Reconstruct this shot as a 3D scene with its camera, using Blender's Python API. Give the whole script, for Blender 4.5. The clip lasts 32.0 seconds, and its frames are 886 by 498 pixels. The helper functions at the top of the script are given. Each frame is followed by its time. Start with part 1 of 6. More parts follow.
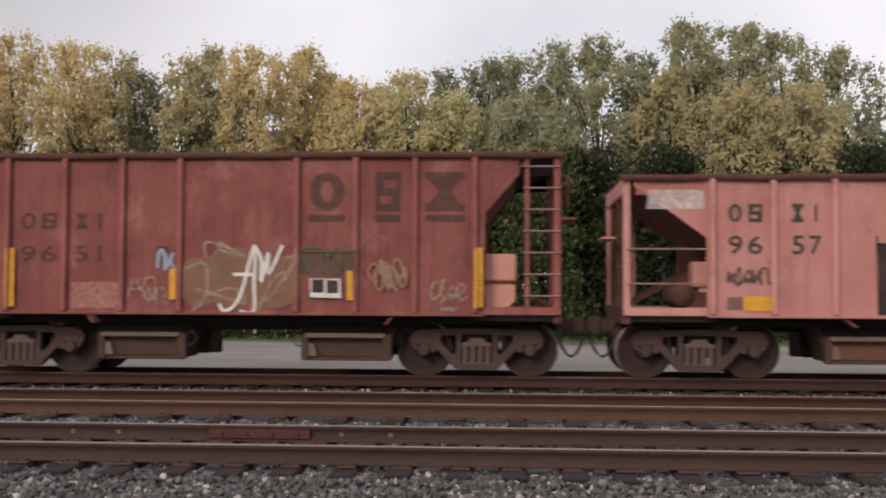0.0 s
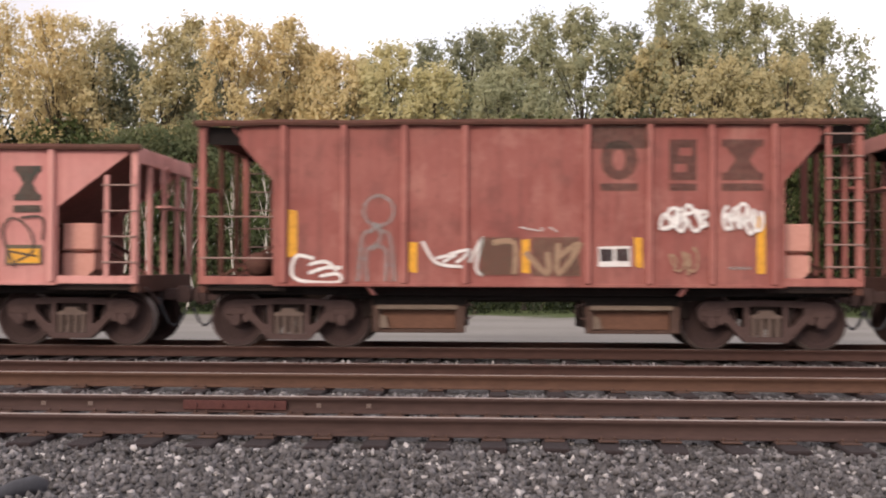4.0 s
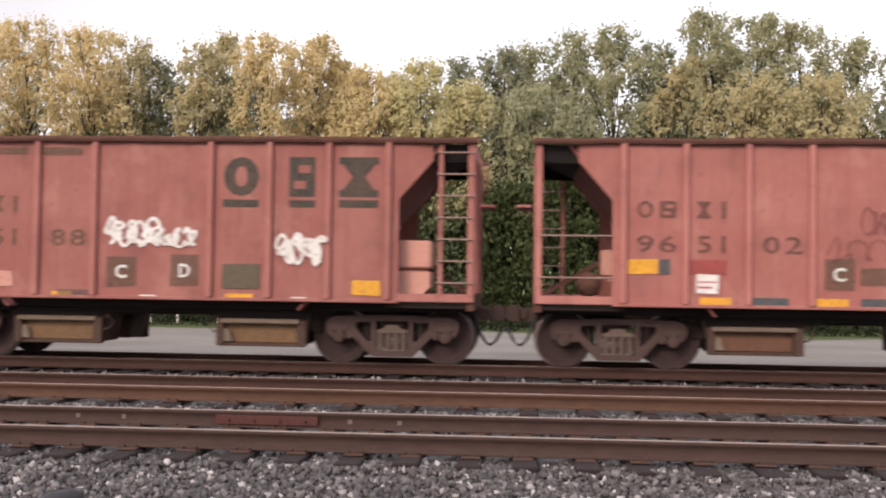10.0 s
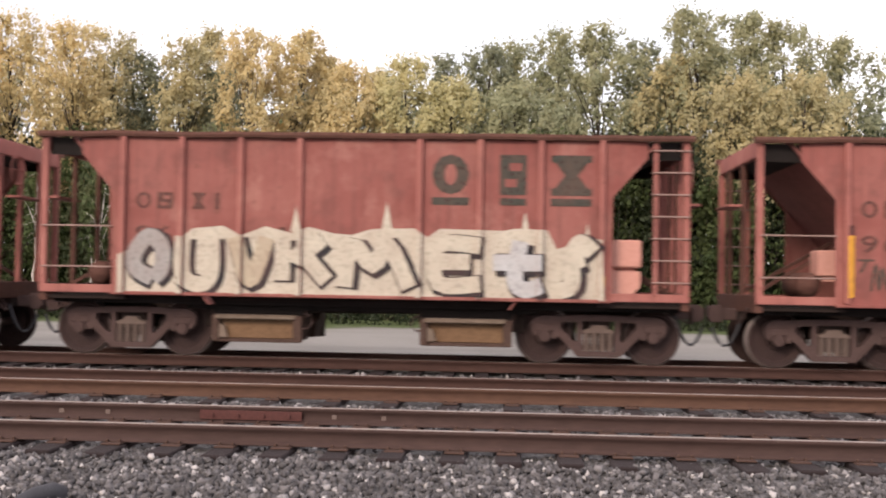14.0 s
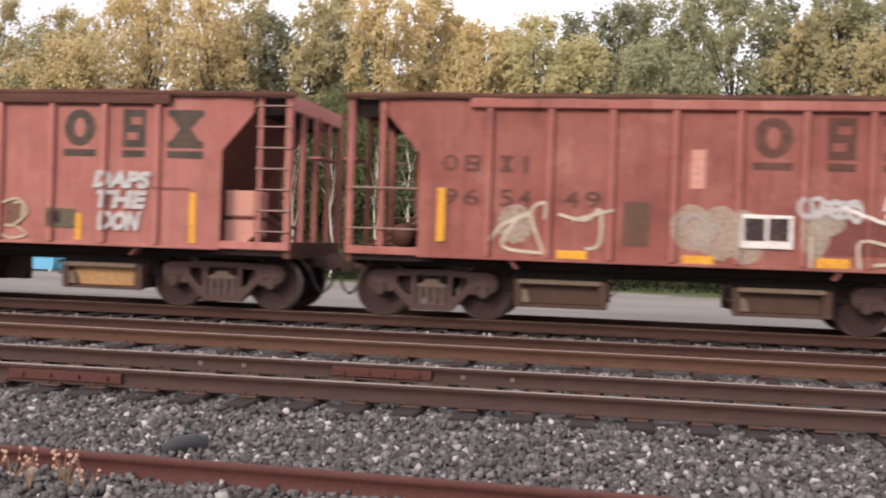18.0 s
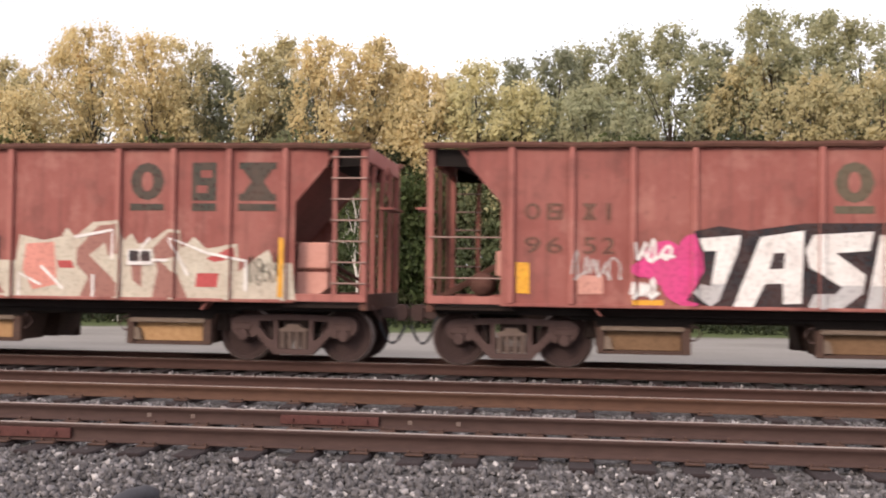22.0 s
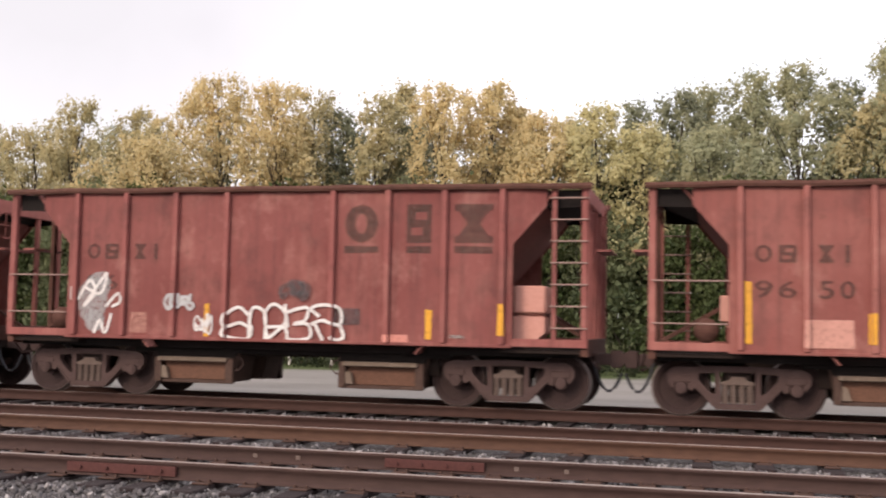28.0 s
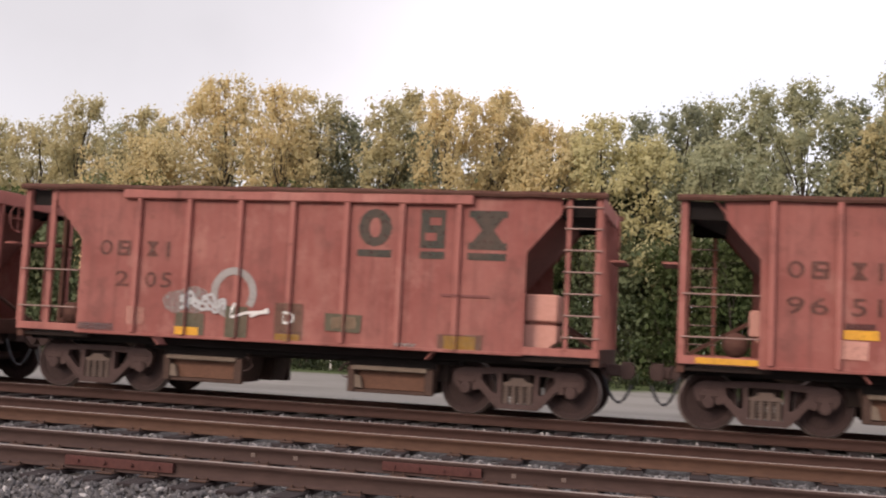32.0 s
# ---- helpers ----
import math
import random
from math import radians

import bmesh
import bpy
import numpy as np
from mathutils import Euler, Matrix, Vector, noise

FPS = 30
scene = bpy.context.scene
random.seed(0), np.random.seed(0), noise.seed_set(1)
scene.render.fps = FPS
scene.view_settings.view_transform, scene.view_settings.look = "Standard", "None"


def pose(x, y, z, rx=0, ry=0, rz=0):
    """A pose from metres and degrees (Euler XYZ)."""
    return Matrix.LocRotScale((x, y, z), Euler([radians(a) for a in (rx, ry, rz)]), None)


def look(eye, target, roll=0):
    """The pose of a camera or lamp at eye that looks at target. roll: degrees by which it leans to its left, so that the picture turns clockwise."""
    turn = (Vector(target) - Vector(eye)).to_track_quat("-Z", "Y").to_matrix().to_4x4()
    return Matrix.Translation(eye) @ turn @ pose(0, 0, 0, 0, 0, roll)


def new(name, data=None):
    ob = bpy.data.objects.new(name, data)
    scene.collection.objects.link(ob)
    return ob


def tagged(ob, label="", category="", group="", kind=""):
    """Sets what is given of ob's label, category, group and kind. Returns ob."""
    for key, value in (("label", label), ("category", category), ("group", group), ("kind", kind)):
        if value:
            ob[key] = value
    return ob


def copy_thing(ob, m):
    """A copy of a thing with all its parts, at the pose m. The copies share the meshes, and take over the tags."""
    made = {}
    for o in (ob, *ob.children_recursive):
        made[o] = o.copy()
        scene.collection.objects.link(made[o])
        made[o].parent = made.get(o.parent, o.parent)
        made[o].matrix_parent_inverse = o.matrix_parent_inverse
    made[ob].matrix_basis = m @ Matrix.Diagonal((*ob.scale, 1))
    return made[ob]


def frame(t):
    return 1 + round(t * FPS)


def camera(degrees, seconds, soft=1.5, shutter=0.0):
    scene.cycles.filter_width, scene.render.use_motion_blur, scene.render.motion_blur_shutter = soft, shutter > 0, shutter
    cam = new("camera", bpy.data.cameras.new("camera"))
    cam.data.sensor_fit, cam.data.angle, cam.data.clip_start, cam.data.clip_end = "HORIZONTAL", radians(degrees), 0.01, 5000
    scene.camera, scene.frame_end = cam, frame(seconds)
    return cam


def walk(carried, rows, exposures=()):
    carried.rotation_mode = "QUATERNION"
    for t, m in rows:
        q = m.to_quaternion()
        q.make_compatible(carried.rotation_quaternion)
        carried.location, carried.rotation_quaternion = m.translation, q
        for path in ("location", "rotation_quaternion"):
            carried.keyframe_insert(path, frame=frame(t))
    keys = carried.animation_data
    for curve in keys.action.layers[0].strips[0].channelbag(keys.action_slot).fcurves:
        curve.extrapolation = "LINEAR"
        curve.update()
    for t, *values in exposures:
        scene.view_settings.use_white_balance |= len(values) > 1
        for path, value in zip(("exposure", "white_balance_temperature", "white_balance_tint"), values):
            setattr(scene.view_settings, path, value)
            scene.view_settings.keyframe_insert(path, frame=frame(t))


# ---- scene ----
# camera: handheld, standing still beside the tracks
def view(x, y, z, yaw, pitch, roll):
    return pose(x, y, z, 90 + pitch, 0, yaw) @ pose(0, 0, 0, 0, 0, roll)


cam = camera(44.78, 32.0, 2.0, 0.35)
walk(cam, [(row[0], view(*row[1:])) for row in (
    (0.0, -0.027, -0.165, 1.439, 3.68, 2.34, 0.27),
    (0.5, 0.062, -0.067, 1.425, 2.45, 2.58, 1.32),
    (1.0, 0.126, -0.023, 1.418, 4.92, 0.73, 0.06),
    (1.5, 0.056, 0.017, 1.420, 3.77, 2.71, -0.39),
    (2.0, -0.024, 0.056, 1.418, 2.76, 3.08, -0.60),
    (2.5, 0.025, 0.077, 1.385, 1.48, 1.87, -1.27),
    (3.0, -0.017, 0.054, 1.384, 1.15, 1.25, -1.01),
    (3.5, -0.011, 0.051, 1.387, 2.17, 1.07, -0.66),
    (4.0, 0.013, 0.102, 1.364, 2.85, 1.01, 0.20),
    (4.5, -0.006, 0.042, 1.385, 3.07, 1.14, 0.75),
    (6.5, -0.022, 0.047, 1.381, 3.57, 2.19, 0.81),
    (7.0, -0.025, 0.039, 1.387, 3.74, 2.55, 0.90),
    (7.5, -0.002, 0.038, 1.375, 3.96, 2.57, 0.17),
    (8.0, -0.001, 0.032, 1.378, 3.43, 2.48, 0.22),
    (8.5, 0.004, 0.026, 1.378, 3.19, 2.46, 0.02),
    (9.0, 0.008, 0.024, 1.372, 3.55, 2.08, 0.38),
    (9.5, -0.018, 0.042, 1.360, 3.96, 2.23, 0.82),
    (10.0, -0.018, 0.067, 1.383, 4.42, 1.86, 0.82),
    (10.5, -0.005, 0.061, 1.364, 4.13, 1.63, 0.66),
    (11.0, -0.021, 0.048, 1.372, 3.75, 1.68, 0.62),
    (11.5, -0.019, 0.047, 1.387, 3.50, 1.99, 0.97),
    (12.0, -0.027, 0.046, 1.367, 3.10, 2.14, 0.90),
    (12.5, -0.022, 0.052, 1.371, 3.31, 1.88, 1.12),
    (13.0, -0.014, 0.044, 1.374, 3.37, 1.98, 1.00),
    (13.5, -0.017, 0.035, 1.379, 3.39, 1.83, 0.95),
    (15.5, -0.016, 0.034, 1.372, 4.67, 1.54, 1.31),
    (16.0, -0.014, 0.042, 1.373, 4.55, 1.86, 1.13),
    (16.5, -0.011, 0.033, 1.381, 4.63, 2.04, 1.15),
    (17.0, 0.010, 0.045, 1.428, 5.66, 2.59, 0.14),
    (17.5, -0.065, 0.041, 1.392, 9.42, 2.67, 0.59),
    (18.0, -0.102, 0.089, 1.388, 10.11, -0.59, 1.87),
    (18.5, -0.040, 0.037, 1.376, 14.15, 3.36, 4.62),
    (19.0, 0.011, -0.021, 1.369, 11.12, 1.40, 4.12),
    (19.5, 0.007, -0.096, 1.415, 8.89, 0.55, 2.44),
    (20.0, -0.055, -0.156, 1.413, 7.33, 2.03, 3.80),
    (20.5, -0.047, -0.134, 1.418, 7.83, 1.17, 3.25),
    (21.0, -0.062, -0.133, 1.423, 7.61, 1.44, 2.73),
    (21.5, -0.040, -0.135, 1.418, 7.49, 1.48, 1.57),
    (22.0, -0.017, -0.206, 1.440, 7.38, 1.77, 0.77),
    (22.5, -0.017, -0.146, 1.410, 7.79, 1.96, 0.14),
    (23.0, -0.031, -0.153, 1.425, 8.34, 2.24, 0.18),
    (23.5, -0.033, -0.158, 1.432, 8.67, 2.78, 0.65),
    (24.0, -0.052, -0.163, 1.410, 9.80, 3.04, 0.91),
    (24.5, -0.072, -0.162, 1.409, 11.98, 2.61, 0.77),
    (26.5, -0.067, -0.126, 1.355, 13.37, 2.44, 1.27),
    (27.0, -0.057, -0.029, 1.430, 15.62, 3.51, -0.96),
    (27.5, 0.089, 0.070, 1.417, 15.77, 3.61, 0.23),
    (28.0, 0.113, 0.074, 1.396, 13.96, 4.10, 1.18),
    (28.5, 0.086, 0.081, 1.398, 13.28, 3.73, 2.61),
    (29.0, 0.059, 0.118, 1.401, 12.31, 3.84, 1.99),
    (29.5, 0.052, 0.063, 1.417, 13.02, 4.30, 1.70),
    (30.0, 0.076, 0.058, 1.422, 13.08, 4.45, 1.43),
    (30.5, 0.055, 0.045, 1.411, 13.98, 4.50, 1.44),
    (31.0, 0.064, 0.060, 1.414, 15.37, 4.30, 1.45),
    (31.5, 0.080, 0.077, 1.416, 14.50, 4.19, 1.93),
    (32.0, 0.100, 0.056, 1.367, 14.08, 4.49, 2.85),
)], exposures=((0, -0.47, 6540, 14), (1, -0.43, 6540, 14), (2, -0.32, 6540, 14), (3, -0.09, 6560, 16), (4, 0.07, 6560, 16), (7, 0.12, 6560, 16), (11, 0.19, 6560, 16), (13, 0.29, 6560, 16), (16, 0.29, 6560, 16), (18, 0.23, 6560, 16), (20, 0.25, 6560, 16), (23, 0.34, 6560, 16), (24, 0.36, 6560, 16), (27, 0.26, 6560, 16), (28, 0.20, 6560, 16), (30, 0.07, 6560, 16), (32, -0.05, 6560, 16)))

# the train's way along the track in metres, and the lengths from coupler to coupler
WAY = (1.2655659, 6.9593849, 0.00022423514, -0.00090113462, 1.1866218e-05)
PITCH, LONG_PITCH = 11.462, 13.260
SLACK = (-0.010, -0.013, -0.054, 0.079, 0.076, 0.079, 0.090, 0.135, 0.082, 0.061, 0.044, 0.015, 0.070, 0.110, 0.124, 0.145, 0.063, 0.129, 0.125, -0.066, -0.063)   # how far each car stands off that even spacing
TRACK_Y = (10.684, 14.20, 18.632)   # centre lines of the three tracks
TRACK_Z = (0.0, 0.04, 0.05)
GAUGE = 1.505


def advance(t):
    return sum(c * t ** n for n, c in enumerate(WAY))


# world: bright overcast evening sky with a low soft sun
world = bpy.data.worlds.new("world")
scene.world = world
world.use_nodes = True
wn, wl = world.node_tree.nodes, world.node_tree.links
sky = wn.new("ShaderNodeTexSky")
sky.sky_type, sky.sun_disc = "NISHITA", False
sky.sun_elevation, sky.sun_rotation = radians(28), radians(205)
cloud = wn.new("ShaderNodeTexNoise")
cloud.inputs["Scale"].default_value, cloud.inputs["Detail"].default_value = 2.2, 5
ramp = wn.new("ShaderNodeValToRGB")
ramp.color_ramp.elements[0].position, ramp.color_ramp.elements[1].position = 0.36, 0.56
ramp.color_ramp.elements[0].color, ramp.color_ramp.elements[1].color = (8.0, 8.05, 8.3, 1), (10.3, 9.9, 10.1, 1)
mix = wn.new("ShaderNodeMix")
mix.data_type = "RGBA"
mix.inputs[0].default_value = 0.85
wl.new(cloud.outputs["Fac"], ramp.inputs["Fac"])
aim, dot, edge = wn.new("ShaderNodeTexCoord"), wn.new("ShaderNodeVectorMath"), wn.new("ShaderNodeMath")
dot.operation, edge.operation = "DOT_PRODUCT", "MULTIPLY_ADD"
dot.inputs[1].default_value = (-0.55, 0.75, 0.37)
edge.inputs[1].default_value = 0.11
bank, grey = wn.new("ShaderNodeMapRange"), wn.new("ShaderNodeMix")
bank.inputs[1].default_value, bank.inputs[2].default_value = 0.975, 1.045
grey.data_type = "RGBA"
grey.inputs[7].default_value = (6.3, 6.1, 6.05, 1)
wl.new(aim.outputs["Generated"], dot.inputs[0])
wl.new(cloud.outputs["Fac"], edge.inputs[0])
wl.new(dot.outputs["Value"], edge.inputs[2])
wl.new(edge.outputs[0], bank.inputs[0])
wl.new(bank.outputs[0], grey.inputs[0])
wl.new(ramp.outputs["Color"], grey.inputs[6])
wl.new(sky.outputs["Color"], mix.inputs[6])
wl.new(grey.outputs[2], mix.inputs[7])
wl.new(mix.outputs[2], wn["Background"].inputs["Color"])
wn["Background"].inputs["Strength"].default_value = 0.14

sun = new("sun", bpy.data.lights.new("sun", "SUN"))
sun.data.energy, sun.data.angle, sun.data.color = 2.25, radians(20), (1.0, 0.86, 0.70)
sun.matrix_world = look((-28, -60, 36), (0, 0, 0))


# ---- materials ----
def material(name, rough=0.8, metal=0.0):
    m = bpy.data.materials.new(name)
    m.use_nodes = True
    b = m.node_tree.nodes["Principled BSDF"]
    b.inputs["Roughness"].default_value, b.inputs["Metallic"].default_value = rough, metal
    b.inputs["Specular IOR Level"].default_value = 0.3
    return m, m.node_tree.nodes, m.node_tree.links, b


def noise_node(n, l, scale, detail=4, stretch=(1, 1, 1), rough=0.6, space="Object"):
    co, mp, tx = n.new("ShaderNodeTexCoord"), n.new("ShaderNodeMapping"), n.new("ShaderNodeTexNoise")
    mp.inputs["Scale"].default_value = stretch
    tx.inputs["Scale"].default_value, tx.inputs["Detail"].default_value, tx.inputs["Roughness"].default_value = scale, detail, rough
    l.new(co.outputs[space], mp.inputs["Vector"])
    l.new(mp.outputs["Vector"], tx.inputs["Vector"])
    return tx.outputs["Fac"]


def ramp_node(n, l, fac, stops):
    r = n.new("ShaderNodeValToRGB")
    e = r.color_ramp.elements
    while len(e) < len(stops):
        e.new(0.5)
    for q, (p, c) in zip(e, stops):
        q.position, q.color = p, (*c, 1) if len(c) == 3 else c
    l.new(fac, r.inputs["Fac"])
    return r.outputs["Color"]


def mix_node(n, l, fac, a, b, how="MIX"):
    m = n.new("ShaderNodeMix")
    m.data_type, m.blend_type = "RGBA", how
    for k, v in ((0, fac), (6, a), (7, b)):
        if isinstance(v, (int, float)):
            m.inputs[k].default_value = v
        elif isinstance(v, tuple):
            m.inputs[k].default_value = (*v, 1)
        else:
            l.new(v, m.inputs[k])
    return m.outputs[2]


def bump_node(n, l, b, height, strength, distance=0.01):
    k = n.new("ShaderNodeBump")
    k.inputs["Strength"].default_value, k.inputs["Distance"].default_value = strength, distance
    l.new(height, k.inputs["Height"])
    l.new(k.outputs["Normal"], b.inputs["Normal"])


def mottled(name, dark, light, scale, rough=0.85, metal=0.0, stretch=(1, 1, 1), bump=0.3, distance=0.01, fine=8.0):
    m, n, l, b = material(name, rough, metal)
    a = noise_node(n, l, scale, 5, stretch)
    c = noise_node(n, l, scale * fine, 3, stretch)
    col = mix_node(n, l, a, dark, light)
    col = mix_node(n, l, 0.35, col, ramp_node(n, l, c, ((0.3, dark), (0.7, light))))
    l.new(col, b.inputs["Base Color"])
    bump_node(n, l, b, c, bump, distance)
    return m


def paint_steel(name, base, dirt, fade, rust=0.5):
    """Weathered car paint: faded cloudy base, grimy blotches, vertical rain streaks, scabs and specks of rust."""
    m, n, l, b = material(name, 0.72)
    cloudy = noise_node(n, l, 0.55, 5, (1, 1, 1.3))
    blotch = noise_node(n, l, 1.5, 7, (1, 1, 0.8), 0.68)
    streak = noise_node(n, l, 2.6, 4, (3.2, 1, 0.12))
    spots = noise_node(n, l, 5.0, 6)
    specks = noise_node(n, l, 17.0, 5, (1, 1, 0.7), 0.7)
    fine = noise_node(n, l, 60.0, 3)
    col = mix_node(n, l, ramp_node(n, l, cloudy, ((0.36, (0, 0, 0)), (0.62, (1, 1, 1)))), base, fade)
    pale = tuple(min(0.8, 0.45 * f + 0.55 * c) for f, c in zip(fade, (0.60, 0.33, 0.27)))
    col = mix_node(n, l, ramp_node(n, l, blotch, ((0.54, (0, 0, 0)), (0.68, (0.40, 0.40, 0.40)))), col, pale)
    col = mix_node(n, l, ramp_node(n, l, blotch, ((0.30, (0.55, 0.55, 0.55)), (0.47, (0, 0, 0)))), col, dirt)
    s = ramp_node(n, l, streak, ((0.50, (0, 0, 0)), (0.74, (0.42, 0.42, 0.42))))
    col = mix_node(n, l, s, col, dirt)
    r = ramp_node(n, l, spots, ((0.60 + 0.08 * (1 - rust), (0, 0, 0)), (0.78, (0.8, 0.8, 0.8))))
    col = mix_node(n, l, r, col, (0.10, 0.045, 0.03))
    col = mix_node(n, l, ramp_node(n, l, specks, ((0.63, (0, 0, 0)), (0.74, (0.55 * rust + 0.2,) * 3))), col, (0.09, 0.04, 0.03))
    col = mix_node(n, l, ramp_node(n, l, fine, ((0.3, (0.16, 0.16, 0.16)), (0.6, (0, 0, 0)))), col, dirt)
    scuff = noise_node(n, l, 0.8, 6, (1.2, 1, 0.5), 0.75)
    chalky = tuple(0.6 * f + 0.4 * c for f, c in zip(fade, (0.52, 0.26, 0.20)))
    col = mix_node(n, l, ramp_node(n, l, scuff, ((0.52, (0, 0, 0)), (0.72, (0.5, 0.5, 0.5)))), col, chalky)
    l.new(col, b.inputs["Base Color"])
    bump_node(n, l, b, blotch, 0.25, 0.03)
    return m


STEEL_DARK = mottled("grimy_underframe", (0.010, 0.007, 0.006), (0.036, 0.022, 0.018), 3.0, 0.9)
TRUCK = mottled("rusty_brown_casting", (0.03825, 0.02295, 0.02125), (0.1148, 0.07055, 0.0629), 5.0, 0.85)
WHEEL = mottled("brown_wheel_steel", (0.0187, 0.01105, 0.0102), (0.0561, 0.0306, 0.0272), 4.0, 0.8)
RAIL = mottled("rusty_rail", (0.02856, 0.0136, 0.01088), (0.0714, 0.034, 0.02516), 2.5, 0.85, 0.0, (0.25, 1, 1))
RAIL_GREY = mottled("grey_brown_rail", (0.03324, 0.01878, 0.01589), (0.07586, 0.04335, 0.03613), 2.5, 0.85, 0.0, (0.25, 1, 1))
RAIL_ORANGE = mottled("orange_brown_rail", (0.04972, 0.02448, 0.01607), (0.1109, 0.05661, 0.03596), 2.5, 0.85, 0.0, (0.25, 1, 1))
CHALK = mottled("chalk_white", (0.09, 0.06, 0.05), (0.22, 0.17, 0.15), 30.0)
RAIL_TOP = mottled("worn_railhead", (0.272, 0.216, 0.188), (0.464, 0.4, 0.36), 2.0, 0.45, 0.7, (0.2, 1, 1))
TREAD = mottled("worn_wheel_tread", (0.10, 0.075, 0.068), (0.30, 0.25, 0.23), 3.0, 0.5, 0.5)
RAIL_RED = mottled("red_rusted_bar", (0.05, 0.019, 0.017), (0.12, 0.045, 0.038), 6.0, 0.85)
TIE = mottled("creosoted_oak", (0.010, 0.007, 0.007), (0.042, 0.029, 0.029), 4.0, 0.95, 0.0, (6, 0.4, 6), 0.6)
PLATE = mottled("rusty_tie_plate", (0.045, 0.025, 0.019), (0.10, 0.056, 0.042), 8.0, 0.9)
TAN = mottled("tan_outlet_door", (0.096, 0.0528, 0.0272), (0.24, 0.144, 0.08), 2.5, 0.85)
OUTLET = mottled("brown_outlet_frame", (0.036, 0.0208, 0.0168), (0.112, 0.0656, 0.0496), 4.0, 0.85)
SPRING = mottled("worn_spring_steel", (0.08, 0.056, 0.0464), (0.2, 0.144, 0.12), 6.0, 0.8)
# near black: the shade under and inside the cars, put into the colour
SHADOW_DARK = mottled("shadow_dark_plate", (0.006, 0.005, 0.005), (0.02, 0.014, 0.012), 4.0, 0.95)
LIP = mottled("worn_beige_lip", (0.09, 0.06375, 0.04875), (0.255, 0.195, 0.15), 3.0, 0.85)
BLACK_RUBBER = mottled("black_rubber", (0.03, 0.03, 0.034), (0.065, 0.064, 0.072), 6.0, 0.6)
PAINT = material("car_paint_slot")[0]
FLANGE = material("post_paint_slot")[0]
SHEEN = mottled("bright_rung_steel", (0.2, 0.12, 0.1), (0.42, 0.3, 0.26), 5.0, 0.6, 0.3)


# ---- mesh helpers ----
def part(name, bm, mat, parent=None, label="", smooth=False):
    me = bpy.data.meshes.new(name)
    bmesh.ops.recalc_face_normals(bm, faces=bm.faces)
    bm.to_mesh(me)
    bm.free()
    for q in (mat if isinstance(mat, (list, tuple)) else (mat,)):
        me.materials.append(q)
    if smooth:
        me.polygons.foreach_set("use_smooth", [True] * len(me.polygons))
    ob = new(name, me)
    ob.parent = parent
    if label:
        tagged(ob, label)
    return ob


def box(bm, x0, x1, y0, y1, z0, z1, bevel=0.0):
    made = bmesh.ops.create_cube(bm, size=1, matrix=Matrix.LocRotScale(((x0 + x1) / 2, (y0 + y1) / 2, (z0 + z1) / 2), None, (x1 - x0, y1 - y0, z1 - z0)))
    if bevel:
        edges = {e for v in made["verts"] for e in v.link_edges}
        bmesh.ops.bevel(bm, geom=list(edges), offset=bevel, segments=1, affect="EDGES")
    return bm


def prism(bm, outline, y0, y1):
    """A plate with an outline in the xz plane, between two y."""
    a = [bm.verts.new((x, y0, z)) for x, z in outline]
    b = [bm.verts.new((x, y1, z)) for x, z in outline]
    bm.faces.new(a)
    bm.faces.new(b)
    for i in range(len(a)):
        j = (i + 1) % len(a)
        bm.faces.new((a[i], a[j], b[j], b[i]))
    return bm


def rod(bm, p, q, r, seg=8, r2=None):
    p, q = Vector(p), Vector(q)
    d = q - p
    bmesh.ops.create_cone(bm, cap_ends=True, segments=seg, radius1=r, radius2=r if r2 is None else r2, depth=d.length,
                          matrix=Matrix.Translation((p + q) / 2) @ d.to_track_quat("Z", "Y").to_matrix().to_4x4())
    return bm


def bar(bm, p, q, wide, y0, y1):
    """A flat bar in the xz plane from p to q."""
    p, q = Vector(p), Vector(q)
    d = (q - p).normalized()
    s = Vector((-d.y, d.x)) * wide / 2
    return prism(bm, [tuple(v) for v in (p + s, q + s, q - s, p - s)], y0, y1)


def lathe(bm, rings, seg, axis_y=True):
    """A turned body about the y axis from (radius, y) pairs."""
    loops = []
    for r, y in rings:
        loops.append([bm.verts.new((r * math.cos(a), y, r * math.sin(a))) for a in (2 * math.pi * i / seg for i in range(seg))])
    for u, v in zip(loops, loops[1:]):
        for i in range(seg):
            j = (i + 1) % seg
            bm.faces.new((u[i], u[j], v[j], v[i]))
    bm.faces.new(loops[0])
    bm.faces.new(loops[-1])
    return bm


def B():
    return bmesh.new()


def mesh_arrays(name, verts, faces, mats, smooth=False, kinds=None):
    """A mesh from arrays of verts and equal-sized faces."""
    me = bpy.data.meshes.new(name)
    faces = np.asarray(faces, np.int32)
    k = faces.shape[1]
    me.vertices.add(len(verts))
    me.vertices.foreach_set("co", np.asarray(verts, np.float32).ravel())
    me.loops.add(faces.size)
    me.loops.foreach_set("vertex_index", faces.ravel())
    me.polygons.add(len(faces))
    me.polygons.foreach_set("loop_start", np.arange(0, faces.size, k, dtype=np.int32))
    me.polygons.foreach_set("loop_total", np.full(len(faces), k, np.int32))
    for q in mats:
        me.materials.append(q)
    if kinds is not None:
        me.polygons.foreach_set("material_index", np.asarray(kinds, np.int32))
    me.update(calc_edges=True)
    return me


